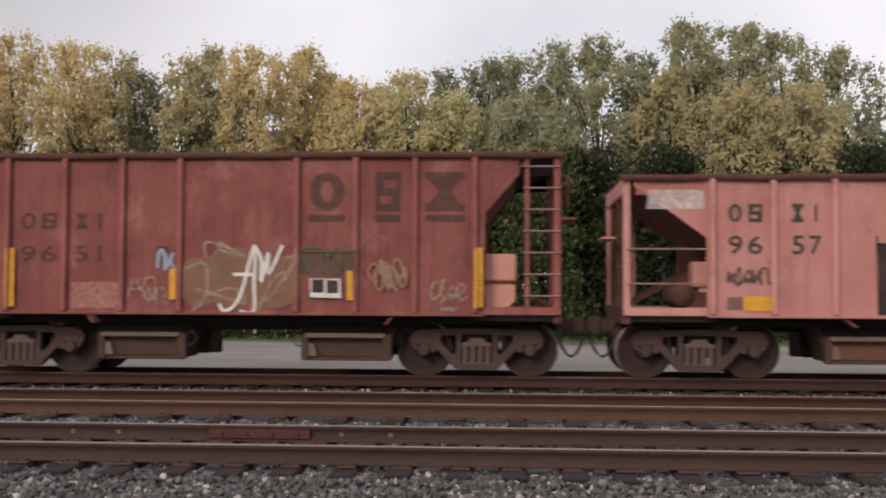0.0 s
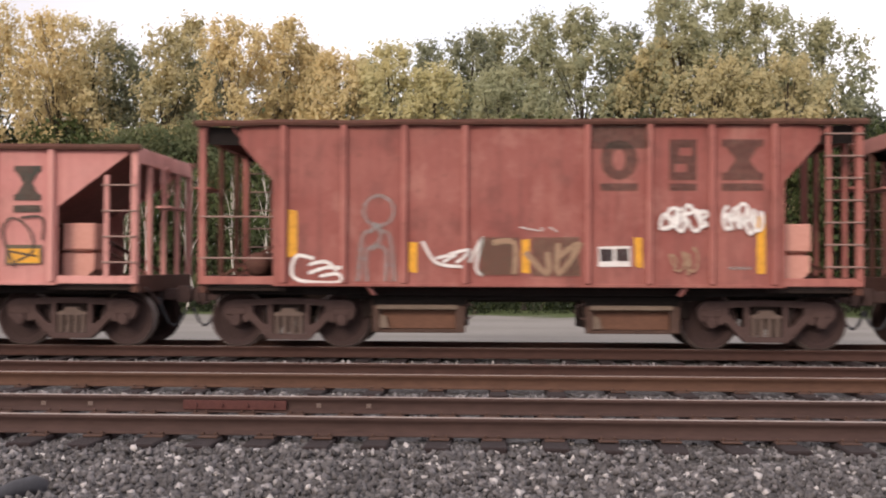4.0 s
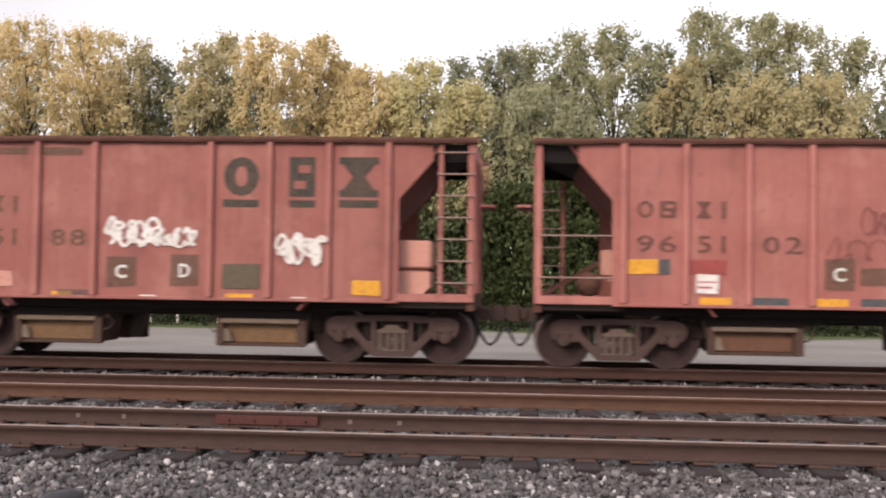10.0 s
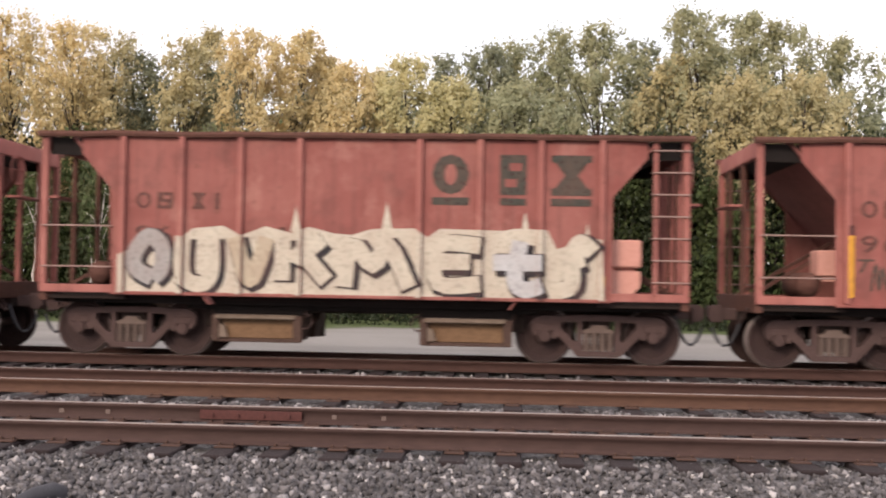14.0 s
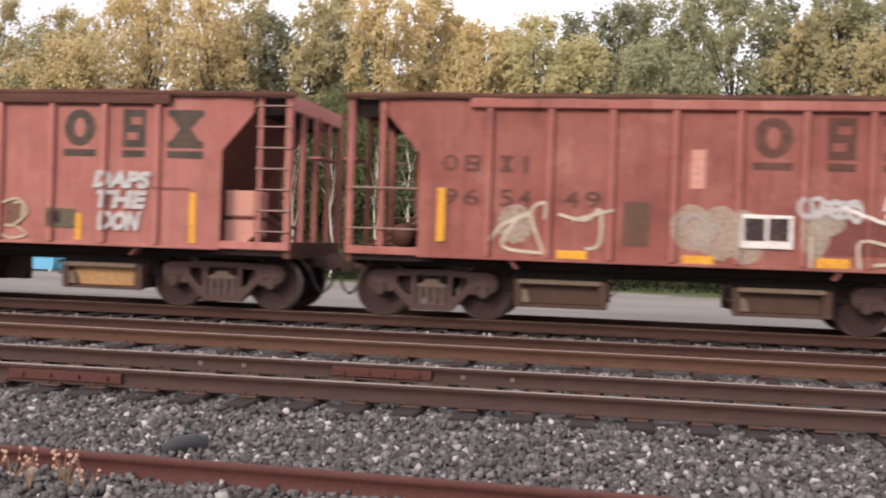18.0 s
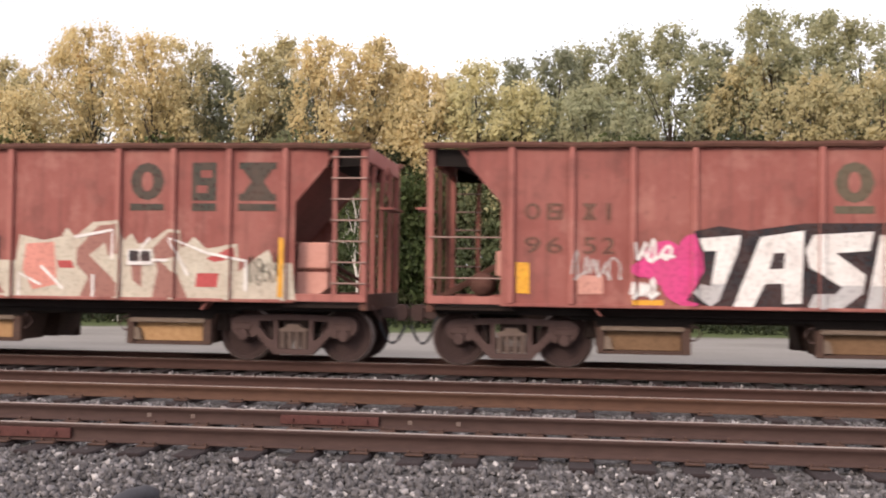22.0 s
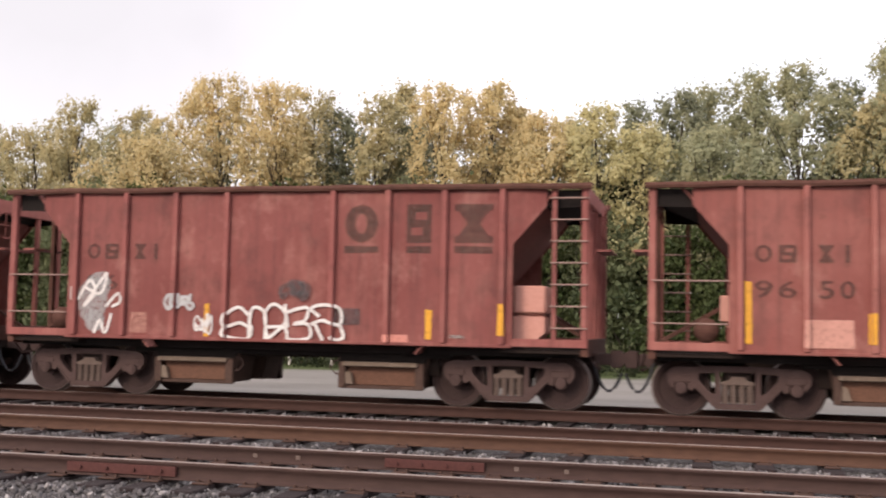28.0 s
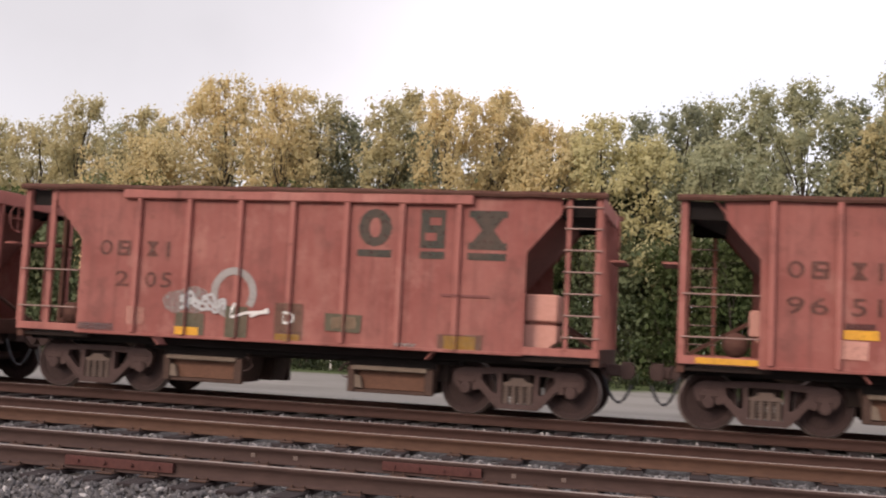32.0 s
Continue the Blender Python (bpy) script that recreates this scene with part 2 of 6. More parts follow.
def limb(bm, points, radii, seg=6):
    rings = []
    for i, (p, r) in enumerate(zip(points, radii)):
        d = (points[min(i + 1, len(points) - 1)] - points[max(i - 1, 0)]).normalized()
        u = d.orthogonal().normalized()
        v = d.cross(u)
        rings.append([bm.verts.new(p + (u * math.cos(a) + v * math.sin(a)) * r) for a in (2 * math.pi * k / seg for k in range(seg))])
    for a, b in zip(rings, rings[1:]):
        for k in range(seg):
            bm.faces.new((a[k], a[(k + 1) % seg], b[(k + 1) % seg], b[k]))
    bm.faces.new(rings[-1])


# ---- letter shapes of the built-in font, made before anything heavy stands ----
LETTERS = {}


def cut_letters(text, swell):
    cu = bpy.data.curves.new("lettering", "FONT")
    cu.body, cu.offset, cu.resolution_u, cu.fill_mode = text, swell, 3, "FRONT"
    ob = bpy.data.objects.new("lettering", cu)
    scene.collection.objects.link(ob)
    LETTERS[text, swell] = bpy.data.meshes.new_from_object(ob.evaluated_get(bpy.context.evaluated_depsgraph_get()))
    bpy.data.objects.remove(ob)


for job in ((0.0, "OS! T"), (0.015, "0 1 2 3 4 5 6 7 8 9"), (0.02, "A B C D OS!"), (0.03, "3 4 5 6 9"), (0.06, "DAPS THE"), (0.07, "DON"), (0.1, "OS!"), (0.13, "OS!")):
    for word_ in job[1].split():
        cut_letters(word_, job[0])


# ---- ground ----
def ground_material():
    m, n, l, b = material("ground_soil", 0.95)
    geo, sep = n.new("ShaderNodeNewGeometry"), n.new("ShaderNodeSeparateXYZ")
    l.new(geo.outputs["Position"], sep.inputs[0])
    wob = noise_node(n, l, 0.22, 5)
    add = n.new("ShaderNodeMath")
    add.operation = "MULTIPLY_ADD"
    l.new(wob, add.inputs[0])
    add.inputs[1].default_value = 9.0
    l.new(sep.outputs["Y"], add.inputs[2])
    grain = noise_node(n, l, 16.0, 4)
    stones = n.new("ShaderNodeTexVoronoi")
    stones.inputs["Scale"].default_value = 17.0
    co = n.new("ShaderNodeTexCoord")
    l.new(co.outputs["Object"], stones.inputs["Vector"])
    ballast = mix_node(n, l, stones.outputs["Color"], (0.05, 0.047, 0.046), (0.17, 0.16, 0.155))
    ballast = mix_node(n, l, ramp_node(n, l, stones.outputs["Distance"], ((0.25, (0, 0, 0)), (0.7, (0.8, 0.8, 0.8)))), ballast, (0.035, 0.032, 0.03))
    patches = noise_node(n, l, 0.35, 5, (0.4, 1, 1))
    road = mix_node(n, l, grain, (0.20, 0.187, 0.172), (0.29, 0.272, 0.25))
    road = mix_node(n, l, ramp_node(n, l, patches, ((0.42, (0, 0, 0)), (0.66, (0.6, 0.6, 0.6)))), road, (0.15, 0.137, 0.122))
    grass = mix_node(n, l, grain, (0.035, 0.05, 0.015), (0.11, 0.14, 0.05))

    def step(at, soft, first, second):
        r = n.new("ShaderNodeMapRange")
        r.inputs[1].default_value, r.inputs[2].default_value = at - soft, at + soft
        l.new(add.outputs[0], r.inputs[0])
        return mix_node(n, l, r.outputs[0], first, second)
    col = step(26.0, 0.5, ballast, road)
    col = step(42.5, 0.8, col, grass)
    l.new(col, b.inputs["Base Color"])
    bump_node(n, l, b, stones.outputs["Distance"], 0.5, 0.03)
    return m


def ground_height(x, y):
    """Ballast beds at sleeper height, a shallow dip between them, a lower yard behind."""
    z = -0.30
    for c, top in zip(TRACK_Y, (-0.2, -0.16, -0.15)):
        d = abs(y - c)
        z = max(z, top - 0.038 - max(0.0, d - 1.45) * 0.28)
    if y < 9.3:
        z = max(z, -0.265)
    if y > 21:
        z = -0.34
    return z


def build_ground():
    xs = np.concatenate((-np.geomspace(2500, 30, 9), np.linspace(-24, 24, 25), np.geomspace(30, 2500, 9)))
    ys = np.concatenate((-np.geomspace(2500, 12, 9), np.linspace(-9, 24, 67), np.linspace(26, 60, 12), np.geomspace(75, 2500, 8)))
    verts = [(x, y, ground_height(x, y)) for y in ys for x in xs]
    w = len(xs)
    faces = [(j * w + i, j * w + i + 1, (j + 1) * w + i + 1, (j + 1) * w + i) for j in range(len(ys) - 1) for i in range(w - 1)]
    ob = new("ground", mesh_arrays("ground", verts, faces, [ground_material()]))
    tagged(ob, "grey ballast bed, pale gravel yard and grass", "ground", kind="structure")


build_ground()


def stone_material():
    m, n, l, b = material("ballast_stone", 0.9)
    geo = n.new("ShaderNodeNewGeometry")
    c = ramp_node(n, l, geo.outputs["Random Per Island"], ((0.0, (0.024, 0.022, 0.024)), (0.35, (0.06, 0.056, 0.059)), (0.7, (0.108, 0.10, 0.104)), (0.92, (0.21, 0.197, 0.2)), (1.0, (0.62, 0.58, 0.56))))
    g = noise_node(n, l, 30, 4)
    l.new(mix_node(n, l, 0.3, c, ramp_node(n, l, g, ((0.35, (0.04, 0.034, 0.032)), (0.65, (0.25, 0.235, 0.225))))), b.inputs["Base Color"])
    bump_node(n, l, b, g, 0.4, 0.004)
    return m


def build_stones():
    """Crushed stones: one angular eight-cornered block each, its corners pulled about, turned and stretched at random."""
    rng = np.random.default_rng(5)
    cube = np.array([(x, y, z) for x in (-1, 1) for y in (-1, 1) for z in (-1, 1)]) * 0.72
    tri = np.array([(0, 1, 3), (0, 3, 2), (4, 6, 7), (4, 7, 5), (0, 4, 5), (0, 5, 1), (2, 3, 7), (2, 7, 6), (0, 2, 6), (0, 6, 4), (1, 5, 7), (1, 7, 3)])
    zones = ((-11, 7, 5.2, 9.75, 38000, 0.014, 0.034), (-15, 9, 9.75, 12.2, 6500, 0.016, 0.034), (-16, 10, 12.2, 13.3, 7000, 0.018, 0.036), (-18, 11, 15.6, 17.7, 6000, 0.02, 0.036))
    verts, faces, base = [], [], 0
    for x0, x1, y0, y1, count, small, large in zones:
        xy = rng.uniform((x0, y0), (x1, y1), (count, 2))
        size = rng.uniform(small, large, (count, 1, 1)) * rng.uniform(0.55, 1.35, (count, 1, 3))
        q = rng.normal(size=(count, 4))
        q /= np.linalg.norm(q, axis=1, keepdims=True)
        w, x, y, z = q.T
        rot = np.stack((1 - 2 * (y * y + z * z), 2 * (x * y - z * w), 2 * (x * z + y * w), 2 * (x * y + z * w), 1 - 2 * (x * x + z * z), 2 * (y * z - x * w), 2 * (x * z - y * w), 2 * (y * z + x * w), 1 - 2 * (x * x + y * y)), 1).reshape(-1, 3, 3)
        shape = (cube[None] + rng.uniform(-0.42, 0.42, (count, 8, 3))) * size
        shape = np.einsum("nij,nkj->nki", rot, shape)
        zz = np.array([ground_height(a, b) for a, b in xy])
        bed = np.min([abs(xy[:, 1] - c) for c in TRACK_Y], axis=0) < 1.36
        zz += np.where(bed, rng.uniform(-0.02, 0.012, count), rng.uniform(-0.01, 0.03, count))
        shape += np.concatenate((xy, zz[:, None]), 1)[:, None, :]
        verts.append(shape.reshape(-1, 3))
        faces.append((tri[None] + (np.arange(count) * 8)[:, None, None]).reshape(-1, 3) + base)
        base += count * 8
    ob = new("ballast_stones", mesh_arrays("ballast_stones", np.concatenate(verts), np.concatenate(faces), [stone_material()]))
    tagged(ob, "loose grey crushed-stone ballast round the sleepers", "ballast", kind="stuff")


build_stones()


# ---- tracks ----
RAIL_SHAPE = ((-0.036, 0.0), (-0.030, 0.003), (0.030, 0.003), (0.036, 0.0), (0.036, -0.034), (0.012, -0.048), (0.009, -0.130), (0.030, -0.148), (0.070, -0.158), (0.070, -0.170), (-0.070, -0.170), (-0.070, -0.158), (-0.030, -0.148), (-0.009, -0.130), (-0.012, -0.048), (-0.036, -0.034))


def rail_mesh(name, length, pieces=1):
    verts, faces, kinds = [], [], []
    k = len(RAIL_SHAPE)
    for i in range(pieces + 1):
        x = -length / 2 + length * i / pieces
        verts += [(x, y, z - 0.003) for y, z in RAIL_SHAPE]
    for i in range(pieces):
        for j in range(k):
            jj = (j + 1) % k
            faces.append((i * k + j, i * k + jj, (i + 1) * k + jj, (i + 1) * k + j))
            kinds.append(1 if j in (0, 1, 2) else 0)
    return mesh_arrays(name, verts, faces, [RAIL, RAIL_TOP], kinds=kinds)


def tie_mesh():
    bm = B()
    box(bm, -0.115, 0.115, -1.3, 1.3, -0.36, -0.185, 0.012)
    me = bpy.data.meshes.new("sleeper")
    bm.to_mesh(me)
    bm.free()
    me.materials.append(TIE)
    return me


def plate_mesh():
    bm = B()
    box(bm, -0.09, 0.09, -0.17, 0.17, -0.187, -0.172, 0.004)
    for sx in (-0.06, 0.06):
        for sy in (-0.085, 0.085):
            box(bm, sx - 0.012, sx + 0.012, sy - 0.016, sy + 0.016, -0.174, -0.145, 0.004)
    me = bpy.data.meshes.new("tie_plate")
    bm.to_mesh(me)
    bm.free()
    me.materials.append(PLATE)
    return me


def build_tracks():
    rng = random.Random(3)
    rails, tie, plate = rail_mesh("rail", 130, 20), tie_mesh(), plate_mesh()
    for c, z, step, shift in zip(TRACK_Y, TRACK_Z, (0.52, 0.74, 0.56), (0.0, 0.02, 0.1)):
        track = new("railway_track")
        track.location = (0, c, z)
        tagged(track, "rusty steel rails spiked to dark timber sleepers", "railway track", "tracks", "structure")
        for side in (-1, 1):
            r = new("rail", rails)
            if c < 12 or (c < 16 and side < 0):
                r.material_slots[0].link = "OBJECT"
                r.material_slots[0].material = RAIL_GREY if c < 12 else RAIL_ORANGE
            r.parent, r.location = track, (0, side * GAUGE / 2, 0)
        n = int(70 / step)
        for i in range(-n // 2 - 6, n // 2 - 4):
            t = new("sleeper", tie)
            t.parent = track
            x = i * step + shift + rng.uniform(-0.03, 0.03)
            t.location = (x, rng.uniform(-0.06, 0.06), rng.uniform(-0.012, 0.004))
            t.rotation_euler = (0, 0, radians(rng.uniform(-1.2, 1.2)))
            if -15 < x < 9 and c < 16:
                for side in (-1, 1):
                    p = new("tie_plate", plate)
                    p.parent, p.location = track, (x, side * GAUGE / 2, 0)
        if c < 12:
            for x, mz in ((-4.83, -0.095), (-4.32, -0.095), (-1.86, -0.095), (-1.33, -0.095)):  # chalk ticks on the web
                bm = B()
                box(bm, x - 0.025, x + 0.025, GAUGE / 2 - 0.016, GAUGE / 2 - 0.008, mz - 0.022, mz + 0.022)
                part("chalk_mark", bm, CHALK, track)
    # rail joint with its fish plates on the near track
    for x, y, long, mat in ((-2.75, TRACK_Y[0] + GAUGE / 2 - 0.03, 1.1, RAIL_RED), (-5.6, TRACK_Y[0] - GAUGE / 2 - 0.03, 1.2, RAIL_RED)):
        j = new("rail_joint")
        j.location = (x, y, 0)
        tagged(j, "bolted red-rusted joint bars on a rail", "rail joint")
        bm = B()
        prism(bm, ((-long / 2, -0.045), (long / 2, -0.045), (long / 2, -0.14), (-long / 2, -0.14)), -0.03, 0.012)
        part("joint_bar", bm, mat, j)
        for i in range(4):
            bm = B()
            x = (-0.375 + 0.25 * i) * long
            rod(bm, (x, -0.032, -0.09), (x, -0.058, -0.09), 0.02, 6)
            part("bolt", bm, mat, j)
    # a spare rail lying loose by the camera
    loose = new("loose_rail", rail_mesh("loose_rail", 11.9, 6))
    loose.matrix_world = pose(-5.2, 6.70, -0.10, 0, 0, -1.5)
    loose.data.materials[0] = RAIL_RED
    loose.data.materials[1] = RAIL_RED
    tagged(loose, "rust-red spare rail lying on the ballast", "rail")


build_tracks()


# ---- odds and ends by the tracks ----
def build_oddments():
    """A black rubber hose end, dry weeds by the spare rail, a blue tarpaulin bundle across the yard."""
    bm = B()
    limb(bm, [Vector((-0.30, -0.28, 0.02)), Vector((-0.12, -0.12, 0.07)), Vector((0.1, 0.08, 0.09)), Vector((0.26, 0.2, 0.03))], [0.10, 0.115, 0.115, 0.10], 12)
    hose = part("rubber_hose", bm, BLACK_RUBBER, None, smooth=True)
    hose.location = (-3.30, 7.55, -0.24)
    hose.scale = (0.40, 0.62, 0.62)
    tagged(hose, "stub of thick black rubber hose on the ballast", "hose")
    blue = mottled("sky_blue_paint", (0.10, 0.36, 0.56), (0.16, 0.48, 0.70), 2.0, 0.5)
    pale = mottled("off_white_trim", (0.5, 0.5, 0.5), (0.7, 0.7, 0.7), 3.0, 0.6)
    bin_ = new("storage_bin")
    bin_.location = (-22.2, 37.5, -0.34)
    tagged(bin_, "bright blue steel storage bin with white lid", "storage bin")
    bm = B()
    prism(bm, ((-0.75, 0.08), (0.75, 0.08), (0.85, 0.95), (-0.85, 0.95)), -0.5, 0.5)
    part("body", bm, blue, bin_)
    bm = B()
    box(bm, -0.92, 0.92, -0.56, 0.56, 0.95, 1.06, 0.02)
    part("lid", bm, pale, bin_, "white lid")
    for x in (-0.6, 0.6):
        bm = B()
        box(bm, x - 0.06, x + 0.06, -0.45, 0.45, 0.0, 0.085)
        part("skid", bm, pale, bin_)
    rng = np.random.default_rng(2)
    stalk = mottled("dry_weed_stalk", (0.16, 0.10, 0.06), (0.34, 0.24, 0.16), 8.0)
    head = mottled("pale_weed_head", (0.35, 0.19, 0.14), (0.62, 0.42, 0.34), 9.0)
    for x, y in ((-3.75, 6.2), (-3.55, 6.3), (-3.95, 6.35), (-4.2, 6.45), (-3.4, 6.25), (-4.5, 6.5), (-3.65, 6.42), (-4.05, 6.2)):
        weed = new("dry_weed")
        weed.location = (x, y, -0.27)
        tagged(weed, "dry reddish weed with pale seed heads", "weed", "weeds")
        for k in range(7):
            a, h = rng.uniform(0, 6.28), rng.uniform(0.10, 0.26)
            tip = Vector((0.1 * math.cos(a) * rng.uniform(0.3, 1), 0.1 * math.sin(a), h))
            bm = B()
            limb(bm, [Vector((0, 0, 0)), tip * 0.5 + Vector((0, 0, 0.02)), tip], [0.004, 0.003, 0.002], 4)
            part("stalk", bm, stalk, weed)
            bm = B()
            bmesh.ops.create_icosphere(bm, subdivisions=1, radius=rng.uniform(0.009, 0.017), matrix=Matrix.Translation(tip))
            part("seed_head", bm, head, weed)


build_oddments()


# ---- trees and shrubs ----
def leaf_material(name, dark, light, warm):
    m, n, l, b = material(name, 0.75)
    geo = n.new("ShaderNodeNewGeometry")
    a = noise_node(n, l, 0.45, 3)
    c = mix_node(n, l, geo.outputs["Random Per Island"], dark, light)
    c = mix_node(n, l, ramp_node(n, l, a, ((0.4, (0, 0, 0)), (0.65, (0.75, 0.75, 0.75)))), c, warm)
    l.new(c, b.inputs["Base Color"])
    tr = n.new("ShaderNodeBsdfTranslucent")
    l.new(c, tr.inputs["Color"])
    ms = n.new("ShaderNodeMixShader")
    ms.inputs[0].default_value = 0.46
    l.new(b.outputs[0], ms.inputs[1])
    l.new(tr.outputs[0], ms.inputs[2])
    l.new(ms.outputs[0], n["Material Output"].inputs["Surface"])
    return m


LEAF = {
    # crown leaves, paler than real ones: haze and glare are in the colour
    "gold": leaf_material("leaf_gold", (0.533, 0.451, 0.251), (0.637, 0.544, 0.309), (0.67, 0.52, 0.26)),
    "olive": leaf_material("leaf_olive", (0.395, 0.36, 0.205), (0.485, 0.441, 0.255), (0.57, 0.47, 0.245)),
    "green": leaf_material("leaf_green", (0.278, 0.293, 0.179), (0.347, 0.362, 0.226), (0.43, 0.40, 0.225)),
    "dark": leaf_material("leaf_dark_green", (0.197, 0.217, 0.151), (0.248, 0.268, 0.184), (0.32, 0.315, 0.19)),
    "pale": leaf_material("leaf_pale_yellow_green", (0.473, 0.445, 0.242), (0.577, 0.535, 0.303), (0.58, 0.50, 0.25)),
    # the next three: shade beneath the crowns put into darker leaf greens
    "shade": leaf_material("leaf_shaded_green", (0.018, 0.028, 0.014), (0.055, 0.072, 0.036), (0.05, 0.06, 0.028)),
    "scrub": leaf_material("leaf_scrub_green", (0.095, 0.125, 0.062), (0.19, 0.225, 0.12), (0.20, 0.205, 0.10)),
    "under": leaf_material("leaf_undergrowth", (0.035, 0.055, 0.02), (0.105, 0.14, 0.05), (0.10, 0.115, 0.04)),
}
BARK = mottled("grey_brown_bark", (0.03, 0.024, 0.02), (0.10, 0.082, 0.068), 3.0, 0.95, 0.0, (1, 1, 0.3), 0.8, 0.03)
BIRCH = mottled("pale_birch_bark", (0.38, 0.35, 0.31), (0.70, 0.66, 0.60), 5.0, 0.9, 0.0, (1, 1, 0.6))


def leaf_cloud(rng, centres, sigma, count, size):
    """Small leaf sprays scattered softly round many twig ends, each a bent diamond with a random turn."""
    pick = rng.integers(0, len(centres), count)
    pos = centres[pick] + rng.normal(size=(count, 3)) * sigma[pick][:, None] * np.array((1, 1, 0.85))
    u = rng.normal(size=(count, 3))
    u /= np.linalg.norm(u, axis=1, keepdims=True)
    w = np.cross(u, rng.normal(size=(count, 3)))
    w /= np.linalg.norm(w, axis=1, keepdims=True)
    s = size * rng.uniform(0.5, 1.35, (count, 1))
    verts = np.stack((pos - u * s, pos - w * s * 0.55, pos + u * s, pos + w * s * 0.55), 1).reshape(-1, 3)
    return verts, np.arange(count * 4).reshape(-1, 4)


def crown_cloud(rng, centres, radius, count, size):
    """Leaf sprays scattered softly about many twigs, drawn out upwards, most turned outwards and to the light."""
    weight = radius ** 1.7
    pick = rng.choice(len(centres), count, p=weight / weight.sum())
    d = rng.normal(size=(count, 3))
    d /= np.linalg.norm(d, axis=1, keepdims=True)
    far = np.minimum(np.abs(rng.normal(0, 0.75, (count, 1))) + 0.12, 1.45)
    pos = centres[pick] + d * radius[pick][:, None] * far * np.array((0.9, 0.9, 1.25))
    face = 0.55 * d + 0.6 * rng.normal(size=(count, 3)) + np.array((-0.3, -0.85, 0.5))  # leaves turn to the light
    face /= np.linalg.norm(face, axis=1, keepdims=True)
    u = np.cross(face, rng.normal(size=(count, 3)))
    u /= np.linalg.norm(u, axis=1, keepdims=True)
    w = np.cross(face, u)
    s = size * rng.uniform(0.45, 1.4, (count, 1))
    verts = np.stack((pos - u * s, pos - w * s * 0.6, pos + u * s, pos + w * s * 0.6), 1).reshape(-1, 3)
    return verts, np.arange(count * 4).reshape(-1, 4)


def tree(x, y, height, wide, kind, seed, open_=0.0, low=0.36, bark=None, leaves=1.0):
    rng = np.random.default_rng(seed)
    root = new("tree")
    root.location = (x, y, -0.36)
    tone = {"gold": "golden autumn", "olive": "olive-yellow", "green": "green", "dark": "dark green", "pale": "pale yellow-green", "under": "thin green"}[kind]
    tagged(root, tone + " leafy tree at the edge of the yard", "tree", "tree line")
    bm = B()
    lean = rng.normal(0, 0.05 if bark else 0.015, 2)
    pts = [Vector((lean[0] * h + rng.normal(0, 0.08), lean[1] * h + rng.normal(0, 0.08), h)) for h in np.linspace(0, height * 0.9, 7)]
    r0 = (0.010 * height + 0.04) * (0.5 if bark else 1.0)
    limb(bm, pts, [r0 * (1 - 0.88 * i / 6) + 0.015 for i in range(7)], 8)
    # boughs leave the trunk and each ends in a lobe of several clumps
    centres, radius = [], []
    tall = height * (1 - low)
    n = int((8 + 4.4 * wide * tall / 4) * (1 - 0.3 * open_))
    for i in range(n):
        f = ((i + rng.uniform(0, 1)) / n) ** 0.85
        out = wide * min(1.0, (1.03 - f) / 0.30) ** 0.6 * (0.72 + 0.28 * min(1, f / 0.3))
        a, q = 2.4 * i + rng.uniform(-0.5, 0.5), out * rng.uniform(0.25, 0.88)
        lobe = (0.42 + 0.11 * wide) * rng.uniform(0.75, 1.25) * (0.8 if f > 0.85 else 1.0)
        z = min(height * low + f * tall, height - 0.55 * lobe)
        axis = pts[min(6, int(z / height * 6.6))]
        c = Vector((axis.x + q * math.cos(a), axis.y + q * math.sin(a) * 0.8, z))
        start = pts[max(0, min(5, int(z / height * 5.2)))]
        mid = start.lerp(c, 0.5) + Vector((0, 0, 0.2))
        rr = 0.22 * r0 * (1.15 - f) + 0.014
        limb(bm, [start, mid, c], [rr, rr * 0.7, rr * 0.3], 5)
        for k in range(11):
            d = rng.normal(size=3)
            d *= lobe * rng.uniform(0.35, 1.25) / np.linalg.norm(d)
            e = c + Vector(d)
            e.z = min(e.z, height - 0.12)
            if k % 3 == 0:
                limb(bm, [c, e], [rr * 0.3, 0.007], 3)
            if rng.random() > 0.4 * open_:
                centres.append(tuple(e))
                radius.append(rng.uniform(0.14, 0.40))
    # an inner mass of foliage round the stem closes the crown
    for k in range(int((16 + 14 * wide) * (1 - open_))):
        f = rng.uniform(0.0, 0.88)
        q, a = wide * 0.78 * rng.uniform(0, 1) ** 0.6 * min(1.0, (1.03 - f) / 0.36) ** 0.55, rng.uniform(0, 6.28)
        centres.append((q * math.cos(a) + lean[0] * height * f, q * math.sin(a), height * low + f * tall))
        radius.append(rng.uniform(0.35, 0.65))
    part("trunk", bm, bark or BARK, root)
    centres, radius = np.array(centres), np.array(radius)
    centres[:, 2] = np.minimum(centres[:, 2], height + 0.12 - 0.9 * radius)
    count = int(leaves * 37 * len(centres))
    v, q = crown_cloud(rng, centres, radius, count, 0.084)
    crown = new("crown", mesh_arrays("crown", v, q, [LEAF[kind]]))
    crown.parent = root


